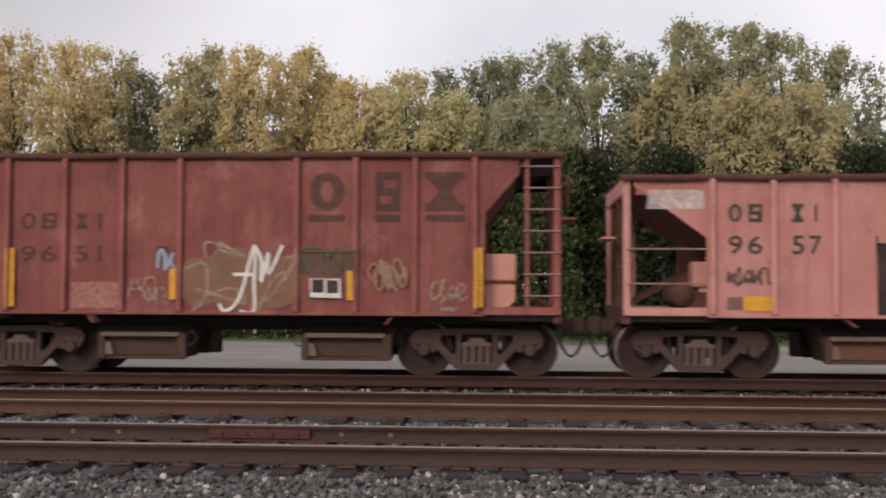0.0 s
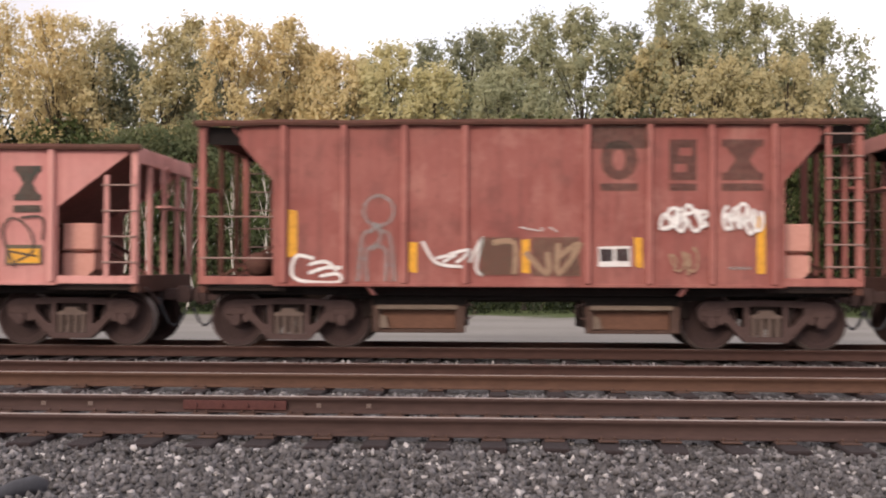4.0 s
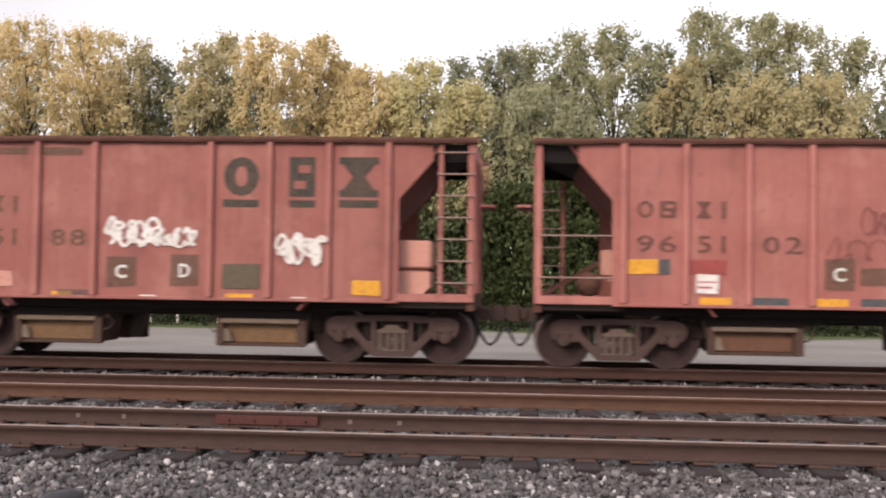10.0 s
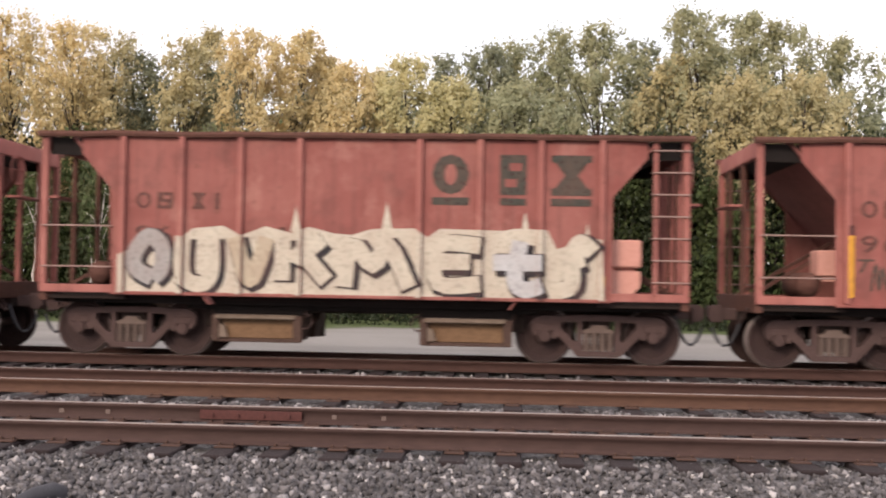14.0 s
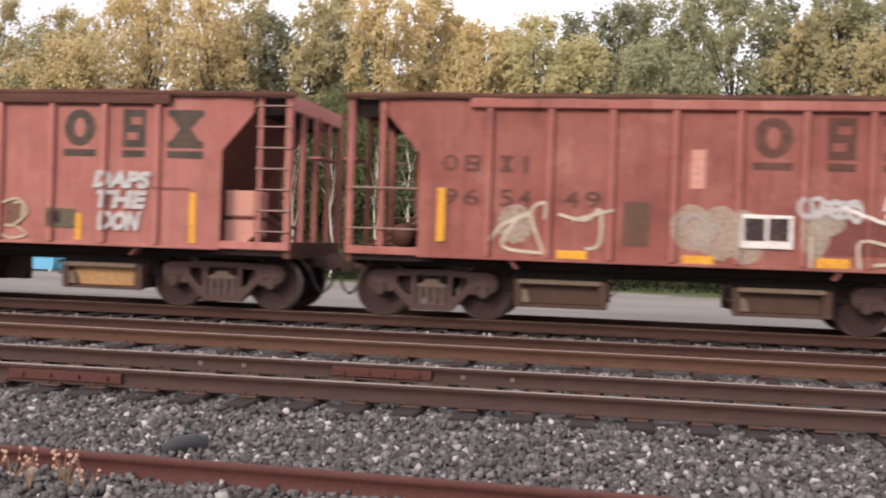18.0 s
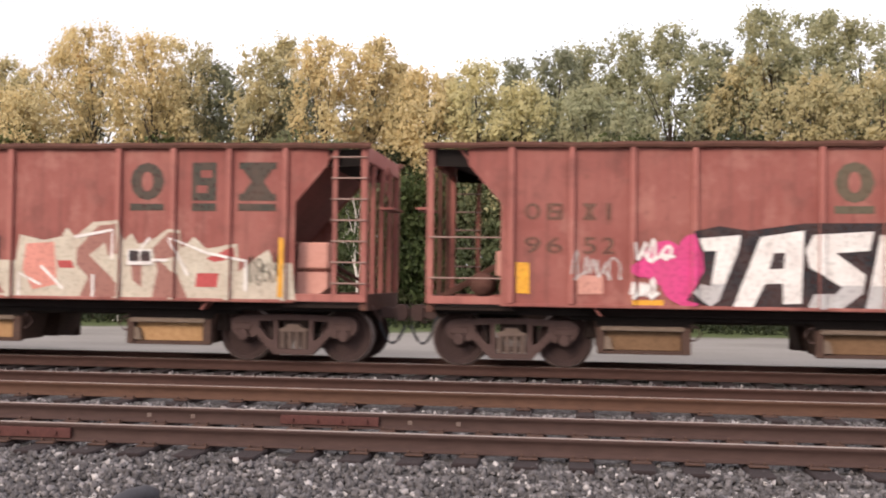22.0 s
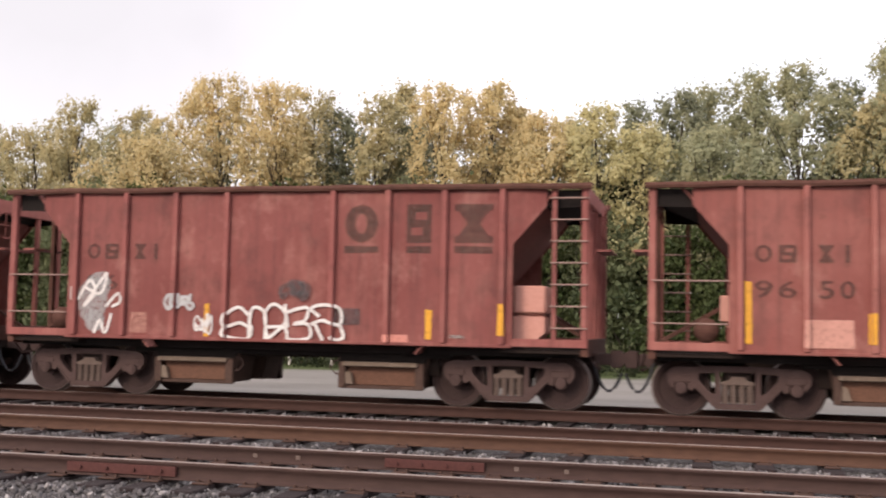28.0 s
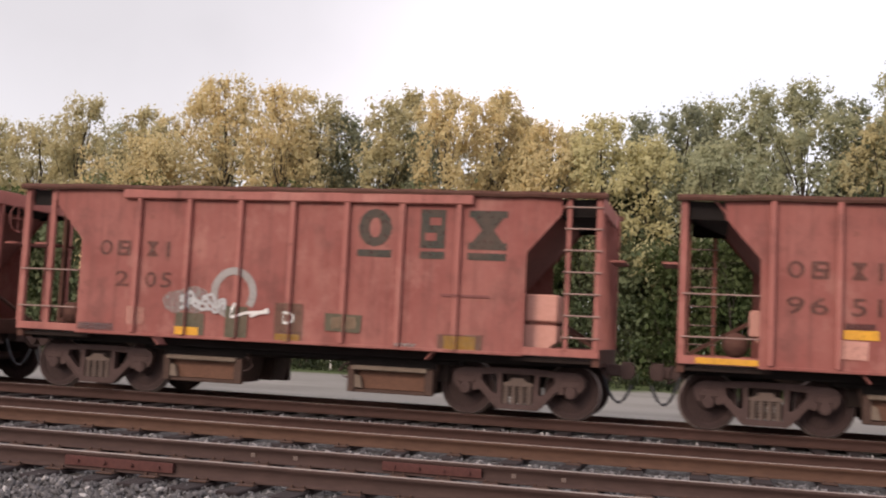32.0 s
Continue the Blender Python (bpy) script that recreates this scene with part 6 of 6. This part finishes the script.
pen(3, -0.7, 0.85, 1.15, 1.78, "18 38 31|46 61 66|78 71 98 75", [("tan", 0.09)])
pen(3, -0.1, 0.5, 1.83, 1.96, "09 55 59|79 94", [("white~", 0.03)])
tangle(3, 2.12, 2.82, 1.88, 2.3, "white", 0.055, 49, 6, "dense white sprayed tag")
tangle(3, 3.08, 3.66, 1.88, 2.34, "white", 0.055, 50, 5, "dense white sprayed tag")
tangle(3, 2.2, 2.66, 1.2, 1.66, "tan", 0.03, 51, 4)
cloud(4, "violet~", 54, ((-4.2, 1.5, 0.36, 0.46), (-3.55, 1.5, 0.42, 0.48), (-2.9, 1.5, 0.4, 0.5), (-2.3, 1.5, 0.4, 0.46)), "pale violet graffiti letters")
pen(4, -4.55, -1.85, 1.06, 1.98, "00 06 19 35 30|20 26|39 59 58 46 55 53 40|63 68 80 89|69 89 97 94 90|88 83", [("slate~", 0.11)], "dark outlined graffiti letters")
cloud(4, "cream~", 55, ((-1.25, 1.75, 0.4, 0.55), (-0.45, 1.65, 0.5, 0.55), (0.4, 1.6, 0.5, 0.5), (1.2, 1.6, 0.5, 0.5)), "faded cream graffiti")
pen(4, -1.6, 1.9, 1.1, 2.35, "04 28 21 30|37 49 42|36 56 59 68 51|66 86 81|47 76 98", [("sand~", 0.045)])
bar_row(4, "olive", ((-4.54, -4.0, 1.32, 1.61), (-2.67, -2.1, 1.14, 1.36), (-0.74, -0.24, 1.14, 1.36), (1.78, 2.55, 1.26, 1.46), (4.0, 4.6, 1.35, 1.66)))
stripes(4, ((-4.5, -4.03, 1.34, 1.59), (-2.63, -2.15, 1.16, 1.31), (-0.70, -0.27, 1.16, 1.31), (2.02, 2.51, 1.28, 1.40), (4.05, 4.57, 1.38, 1.60)))
pen(4, 3.95, 4.6, 1.3, 2.1, "30 06 29 67 73 31|49 99 95|13 82", [("dark", 0.035)])
window_mark(4, 1.92, 2.47, 1.55, 1.87)
pen(5, -3.72, -2.6, 1.1, 2.0, "08 03 21 44 15 08|58 28 33 63 70 51|99 69 73", [("dark", 0.045)], "dark scribbled line tags")
pen(5, -2.75, -0.95, 1.1, 2.0, "06 39 66 94|13 35 21 44|61 75 52 60|74 98 82 95 70", [("dark", 0.03)])
pen(5, -0.3, 0.25, 1.42, 1.66, "05 38 30 05|35 95", [("olive", 0.07)])
tangle(7, -0.74, 0.08, 1.82, 2.33, "white", 0.06, 103, 7, "dense white sprayed tag")
tangle(7, 0.05, 0.76, 1.84, 2.18, "white", 0.045, 104, 6, "white sprayed tag")
tangle(7, 2.08, 2.86, 1.56, 2.07, "white", 0.055, 105, 6, "dense white sprayed tag")
cutout(9, -3.9, 1.05, 0.1, "cream", ((0, 0), (0, 6), (4, 8.5), (8, 7), (12, 10.5), (17, 11), (20, 9.5), (24, 11), (28, 10), (31, 11), (35, 10), (38, 9.8), (41, 10.8), (48, 11), (50, 9.6), (52, 11), (62, 10.8), (64, 11.2), (69, 11), (70.5, 8), (72, 8.5), (75, 10), (77.5, 9.6), (78, 0)), "cream graffiti letters with black shadow and pale rim")
for x0, x1, lines, fill in ((-3.7, -3.05, "51 13 16 49 77 73 51", "grey"), (-2.85, -2.25, "09 02 40 72 79", "cream"), (-2.0, -1.42, "09 24 41 64 89", "sand"), (-1.22, -0.5, "01 09|89 35 46 91", "cream"), (-0.22, 0.82, "00 18 44 68 90", "cream"), (1.2, 1.95, "98 18 11 91|15 75", "cream"), (2.15, 2.92, "59 42 60 91|05 95", "silver"), (3.12, 3.72, "97 69 46 41 10|15 76", "cream")):
    pen(9, x0 + 0.05, x1 + 0.05, 1.17, 1.93, lines, (("black", 0.36),))
    pen(9, x0, x1, 1.2, 1.97, lines, ((fill, 0.26),))
tangle(10, -3.85, -3.0, 1.4, 1.86, "silver", 0.06, 141, 6, "pale sprayed tag")
pen(10, -3.05, -2.62, 1.24, 1.72, "05 39 76 51|20 90", [("white", 0.06)])
tangle(10, -1.78, -1.1, 1.32, 1.72, "sand", 0.04, 144, 5)
pen(10, -1.75, -1.1, 1.06, 1.25, "00 35 75 90|12 38 78 95", [("sand", 0.03)])
pen(10, -1.6, -1.25, 1.74, 1.94, "00 49 90|09 80", [("sand", 0.03)])
tangle(10, 2.02, 2.9, 1.74, 2.1, "white", 0.085, 149, 6, "dense white sprayed tag in three rows")
tangle(10, 2.0, 2.86, 1.4, 1.78, "white", 0.085, 150, 6)
tangle(10, 2.04, 2.82, 1.1, 1.42, "white", 0.08, 151, 5)
cloud(11, "cream~", 166, ((-2.6, 1.6, 0.3, 0.3), (0.15, 1.62, 0.34, 0.36), (0.55, 1.55, 0.36, 0.42), (0.95, 1.5, 0.3, 0.42), (1.95, 1.58, 0.22, 0.4), (2.1, 1.75, 0.3, 0.2)), "faded cream ghost graffiti")
pen(11, -2.85, -0.9, 1.15, 1.95, "02 15 37 26 11 40|46 49 37 40|57 76 88 82 71|66 98", [("cream", 0.05)], "thin cream sprayed tag")
pen(11, 0.0, 0.7, 1.3, 1.85, "15 38 58 84|33 51 62", [("grey", 0.05)])
tangle(11, 1.92, 2.72, 1.75, 2.15, "silver", 0.07, 170, 6, "silver sprayed burst with a long tail")
pen(11, 2.5, 3.75, 1.6, 2.0, "09 44 73 95|52 91", [("white", 0.06)])
pen(11, 3.1, 3.72, 1.86, 2.26, "02 17 49 77 92|00 90", [("white", 0.07)])
pen(11, 2.05, 3.65, 1.07, 1.6, "08 00|40 47 76 98|51 82", [("cream", 0.05)])
tangle(12, -2.05, -0.9, 1.72, 2.06, "white", 0.05, 177, 8, "white sprayed tag in two rows")
tangle(12, -1.85, -1.0, 1.3, 1.72, "white", 0.05, 178, 5)
pen(12, -0.92, -0.12, 1.1, 1.8, "00 08 49 87 80 00|65 36 33 62 64 44", [("sand", 0.045)], "sand-coloured bubble outline")
pen(12, -0.12, 0.6, 1.1, 1.78, "28 69 86 53 33|53 81 40 02|58 78 75", [("sand", 0.045)])
for text, z0, z1, x0, x1, swell in (("DAPS", 2.0, 2.3, 1.76, 2.78, 0.06), ("THE", 1.66, 1.97, 1.8, 2.7, 0.06), ("DON", 1.28, 1.62, 1.88, 2.6, 0.07)):
    word(12, "sprayed_letters", text, x0, x1, z0, z1, "silver", swell, 0.06, "white sprayed letters in three rows")
wx, wz, ws = -3.86, 1.05, 0.0625   # the cream and mauve piece
cutout(14, wx, wz, ws, "cream", ((2, 0), (2.5, 8), (5, 10), (33, 10), (48, 10), (49, 17), (56, 15.5), (61, 16.5), (62.5, 19), (65, 16.5), (70, 20.5), (77.5, 21), (78.5, 15.5), (81, 17.5), (83, 14.5), (88, 16.5), (91, 18.7), (94.5, 18.5), (95, 13.5), (98.5, 16.7), (102, 13.5), (110.5, 15), (111, 7.5), (116, 11.5), (119, 13.5), (120.5, 10), (125.5, 10), (126.5, 0)), "cream and mauve graffiti piece with jagged rim")
for colour, pts in (("mauve", ((65.5, 13), (71.5, 19.5), (77, 20), (77.5, 12), (74.5, 11.5), (73.5, 15), (69, 11.5), (75, 6), (77.5, 4), (77.5, 0.3), (66.5, 0.3), (69, 5.5), (65.5, 9))),
                    ("mauve", ((87, 13.5), (91.5, 18), (94.5, 17.5), (94, 11.5), (89, 10), (94, 6.5), (97, 0.3), (87, 0.3), (88.5, 7.5))), ("mauve", ((12.5, 8.5), (17, 8.5), (16.5, 3), (12.5, 3))),
                    ("mauve", ((23.5, 9), (32.5, 9.5), (32.5, 0.5), (24, 0.5))), ("red", ((99.5, 7), (105.5, 7), (105, 3.3), (99, 3.3))), ("red", ((102, 11), (109.5, 14), (110, 11), (104, 10))), ("rose", ((51, 14.5), (59, 15), (60, 3.5), (53, 2), (50, 7.5))),
                    ("mauve", ((34.5, 8.5), (40, 8), (45, 1), (35, 0.5))), ("mauve", ((81, 10), (84, 12), (84, 3), (81.5, 5))), ("red", ((60, 10), (64, 10), (65, 8), (60.5, 8)))):
    cutout(14, wx, wz, ws, colour, pts)
pen(14, -3.6, 0.0, 1.07, 1.65, "06 11 20|34 40|47 51 62|70 76 83|88 92", [("white", 0.05)], "", True)
pen(14, 0.2, 3.2, 1.07, 2.2, "08 29 25|10 13|48 35 55|63 58 76 95 91", [("white", 0.05)], "", True)
tangle(14, 3.25, 3.85, 1.3, 1.85, "dark~", 0.03, 204, 5)
cloud(15, "purple", 218, ((-1.72, 1.38, 0.36, 0.36), (-1.95, 1.3, 0.2, 0.18)), "purple cloud behind graffiti")
cloud(15, "purple", 219, ((2.35, 1.45, 0.5, 0.42), (2.75, 1.4, 0.36, 0.36), (2.9, 1.62, 0.24, 0.2)))
cx, cz, cs = -1.2, 1.06, 0.0447   # the green block letters
cutout(15, cx, cz, cs, "purple", ((5, 27), (58, 29), (90, 28.5), (89, 14), (0, 12)))
cutout(15, cx, cz, cs, "black", ((2.5, 27.2), (56, 28), (89, 27.6), (85.5, 17), (79.5, 16.5), (78, 10), (84, 9), (82, 0), (2, 0), (0, 2)), "lime and straw block graffiti letters with black shadow")
cutout(15, cx, cz, cs, "purple", ((9.5, 13.5), (20.5, 13.5), (19.5, 7), (9, 8)))
for pts in (((3, 26.5), (20.8, 26), (17.5, 18.5), (7, 17.8), (5.5, 7.2), (15, 6.5), (16, 0.3), (0, 0.3), (1.5, 13.5)),
            ((21, 25.5), (39.2, 26.4), (35.2, 7), (32, 7), (35.5, 0.2), (31, 0.2), (28, 9), (27, 9), (23.5, 0.3), (19.5, 0.3), (23.5, 19.8), (21.5, 21)),
            ((41.5, 22), (43, 26.4), (61.5, 26.6), (58.5, 0.2), (42, 0.2), (45, 5.5), (38.5, 5), (39, 12.5)),
            ((64.5, 26.6), (86, 26.8), (83, 20.5), (72, 20), (71.5, 15), (76, 14.8), (75, 9.8), (69, 9.5), (69.5, 6.5), (81.5, 5), (79.5, 0.2), (62.8, 0.2), (66, 18), (64, 21))):
    cutout(15, cx, cz, cs, "moss", pts, "", (1.62, "straw"))
cutout(15, cx, cz, cs, "black", ((30.2, 20.5), (32.5, 20.5), (31, 13.2), (28.8, 12.8)))
cutout(15, cx, cz, cs, "black", ((46, 20.8), (55, 20.8), (52.5, 6.5), (45.8, 6.5)))
cutout(15, cx, cz, cs, "purple", ((50, 14), (52.6, 14), (52, 7), (48, 7)))
pen(15, cx + 5 * cs, cx + 21 * cs, cz + 6 * cs, cz + 26 * cs, "99 75 15 01 60", [("white", 0.028)], "", True)
pen(15, cx + 35 * cs, cx + 56 * cs, cz + 7 * cs, cz + 26 * cs, "29 00|46 86", [("white", 0.028)], "", True)
pen(15, cx + 71 * cs, cx + 86 * cs, cz + 6 * cs, cz + 27 * cs, "99 76 06 04", [("white", 0.028)], "", True)
pen(15, cx + 39 * cs, cx + 45 * cs, cz + 5 * cs, cz + 12 * cs, "08 99|05 96|03 94|00 91", [("black", 0.022)], "", True)
tangle(15, -1.85, -1.55, 1.2, 1.6, "white", 0.05, 220, 3)
tangle(15, 2.72, 3.0, 1.2, 1.62, "white", 0.05, 221, 3)
tangle(15, -2.72, -2.2, 1.5, 1.98, "grey", 0.04, 223, 5)
tangle(15, 3.1, 3.6, 1.45, 1.9, "cream~", 0.04, 226, 5)
pen(16, -0.85, 0.42, 1.18, 1.92, "28 06 03 20 41 34 28|36 59 75 54 36|46 40|62 84 96 82 61 50", [("white", 0.36), ("duck", 0.25)], "blue-grey bubble graffiti with white rim")
pen(16, -0.85, 0.42, 1.18, 1.92, "17 34 12|45 57 66 44|71 84", [("white", 0.03)])
tangle(16, 0.28, 0.84, 1.2, 1.46, "cream", 0.035, 239, 4)
tangle(16, 1.08, 1.78, 1.76, 1.98, "dark~", 0.045, 243, 6)
pen(16, 2.05, 2.6, 1.2, 1.75, "40 05 48 84 40|22 66", [("maroon", 0.035)])
cloud(17, "silver~", 249, ((-3.65, 1.68, 0.3, 0.42), (-3.52, 1.95, 0.22, 0.24), (-3.6, 1.32, 0.2, 0.2)), "grey sprayed blot with white lines")
pen(17, -3.9, -2.9, 1.1, 2.15, "05 07|40 52 60 73|24 58 69 56 27|64 86 95 74|15 38 46 24", [("white", 0.05)])
tangle(17, -2.05, -1.55, 1.55, 1.85, "silver", 0.06, 255, 4)
tangle(17, -1.5, -1.2, 1.12, 1.5, "white", 0.03, 256, 4)
for x0, x1, lines in ((-0.97, -0.45, "86 58 27 05 13 54 83|13 01 30 80 93 83"), (-0.5, -0.2, "00 17 58 96 90"), (-0.25, 0.2, "20 14 17 49 87 84 20|13 83 90"), (0.15, 0.62, "09 13|17 58 88 75 34 84 91 60 10"), (0.55, 1.2, "36 18 49 88 84 45 14|84 91 70 61|40 24")):
    pen(17, x0, x1, 1.07, 1.66, lines, [("white", 0.055)], "white looping outlined graffiti letters")
tangle(17, 0.1, 0.55, 1.75, 2.05, "slate~", 0.09, 259, 3)
pen(18, -1.58, -1.02, 1.5, 2.08, "09 44 98|95 62 10|33 63", [("silver", 0.05)], "long silver and white script tag")
pen(18, -1.04, -0.45, 1.45, 2.15, "08 48 24 05|38 88 96 51 21|52 20 10 32", [("silver", 0.065)])
pen(18, -0.5, 0.3, 1.3, 2.18, "07 38 75 32 04|09 69|16 50 78 99 42", [("silver", 0.07)])
pen(18, 0.25, 0.62, 1.34, 1.9, "00 50 63 13 10|58 43 95", [("white", 0.045)])
pen(18, 0.6, 1.3, 1.36, 2.1, "39 06 25 58 39|05 12 40 98 76|90 98", [("white", 0.075)])
pen(18, 1.3, 1.9, 1.32, 1.9, "01 48 60 70|05 96 92|24 64", [("white", 0.055)])
tangle(19, -2.0, -1.15, 1.45, 1.82, "silver", 0.05, 286, 7, "silver sprayed smear")
pen(19, -1.1, -0.35, 1.42, 1.66, "29 10 43 94|51 96", [("white", 0.05)])

jx, jz = -1.1, 1.05   # the white block letters
cutout(13, jx, jz, 0.1, "black", ((1.1, 11.9), (5.1, 12.8), (9.6, 12.1), (18.0, 13.3), (29.1, 13.4), (42.2, 14.1), (41.1, 9.6), (39.1, 4.9), (36.0, 2.9), (33.5, 0.0), (18.0, 0.0), (7.0, 0.0), (4.2, 0.0), (0.2, 1.1), (2.8, 5.6), (2.6, 8.4)), "white block graffiti letters with black shadow")
for pts in (((1.9, 10.8), (8.4, 11.4), (8.1, 9.1), (6.3, 4.4), (5.1, 1.1), (3.8, 0.1), (1.0, 2.3), (2.4, 3.7), (3.8, 3.3), (4.7, 8.9), (2.8, 8.8)),
            ((11.4, 11.1), (18.0, 12.2), (17.6, 0.8), (14.8, 0.7), (14.8, 3.9), (12.1, 3.8), (10.2, 0.0), (7.2, 0.0)),
            ((19.4, 11.5), (28.4, 12.1), (27.7, 9.1), (22.7, 8.7), (27.1, 5.4), (26.8, 2.6), (23.6, 0.0), (18.5, 0.0), (19.4, 2.3), (22.7, 2.4), (23.6, 3.4), (18.8, 6.4), (18.2, 9.1)),
            ((29.3, 11.5), (41.8, 13.1), (40.6, 10.7), (33.3, 9.9), (32.8, 7.7), (37.9, 7.8), (36.0, 5.7), (32.3, 5.2), (31.4, 0.0), (27.1, 0.0), (28.2, 5.5))):
    cutout(13, jx, jz, 0.1, "white", pts, "", (1.42, "silver"))
cutout(13, jx, jz, 0.1, "black", ((13.4, 8.6), (15.1, 8.7), (14.9, 6.2), (12.7, 6.1)))

# stencils and stripes that lie over the sprayed paint
stripes(1, ((-3.93, -3.82, 1.14, 2.10), (-1.21, -1.10, 1.27, 1.76), (1.70, 1.81, 1.27, 1.73), (3.76, 3.89, 1.16, 2.11),))
window_mark(1, 1.10, 1.60, 1.31, 1.62)
stripes(11, ((-3.85, -3.72, 1.29, 2.14), (-1.92, -1.45, 1.07, 1.21), (0.00, 0.48, 1.06, 1.19), (1.98, 2.46, 1.07, 1.22), (3.48, 3.59, 1.17, 1.97),))
window_mark(11, 0.86, 1.63, 1.34, 1.85)
bar_row(14, "yellow", ((-3.94, -3.87, 1.07, 2.09), (3.69, 3.79, 1.10, 2.09), (-1.95, -1.84, 1.17, 1.59),))
window_mark(14, 1.08, 1.51, 1.61, 1.88)
bar_row(15, "yellow", ((-3.81, -3.33, 1.23, 1.48), (2.99, 3.50, 1.13, 1.40),))
bar_row(16, "black", ((0.75, 1.37, 1.14, 1.64),))
window_mark(16, 0.82, 1.29, 1.21, 1.55)


# ---- what moves: the cars along the track, their wheelsets turning ----
def motions():
    times = [2.0 * i for i in range(17)]
    spins = [i / 12 for i in range(385)]
    for i, car in enumerate(TRAIN):
        walk(car, [(t, pose(car_offset(i) + advance(t), TRACK_Y[2], TRACK_Z[2])) for t in times])
        for ws in car.children:
            if ws.name.startswith("wheelset"):
                x, y, z = ws.location
                walk(ws, [(t, pose(x, y, z, 0, math.degrees(advance(t) / WHEEL_R) % 360, 0)) for t in spins])


motions()
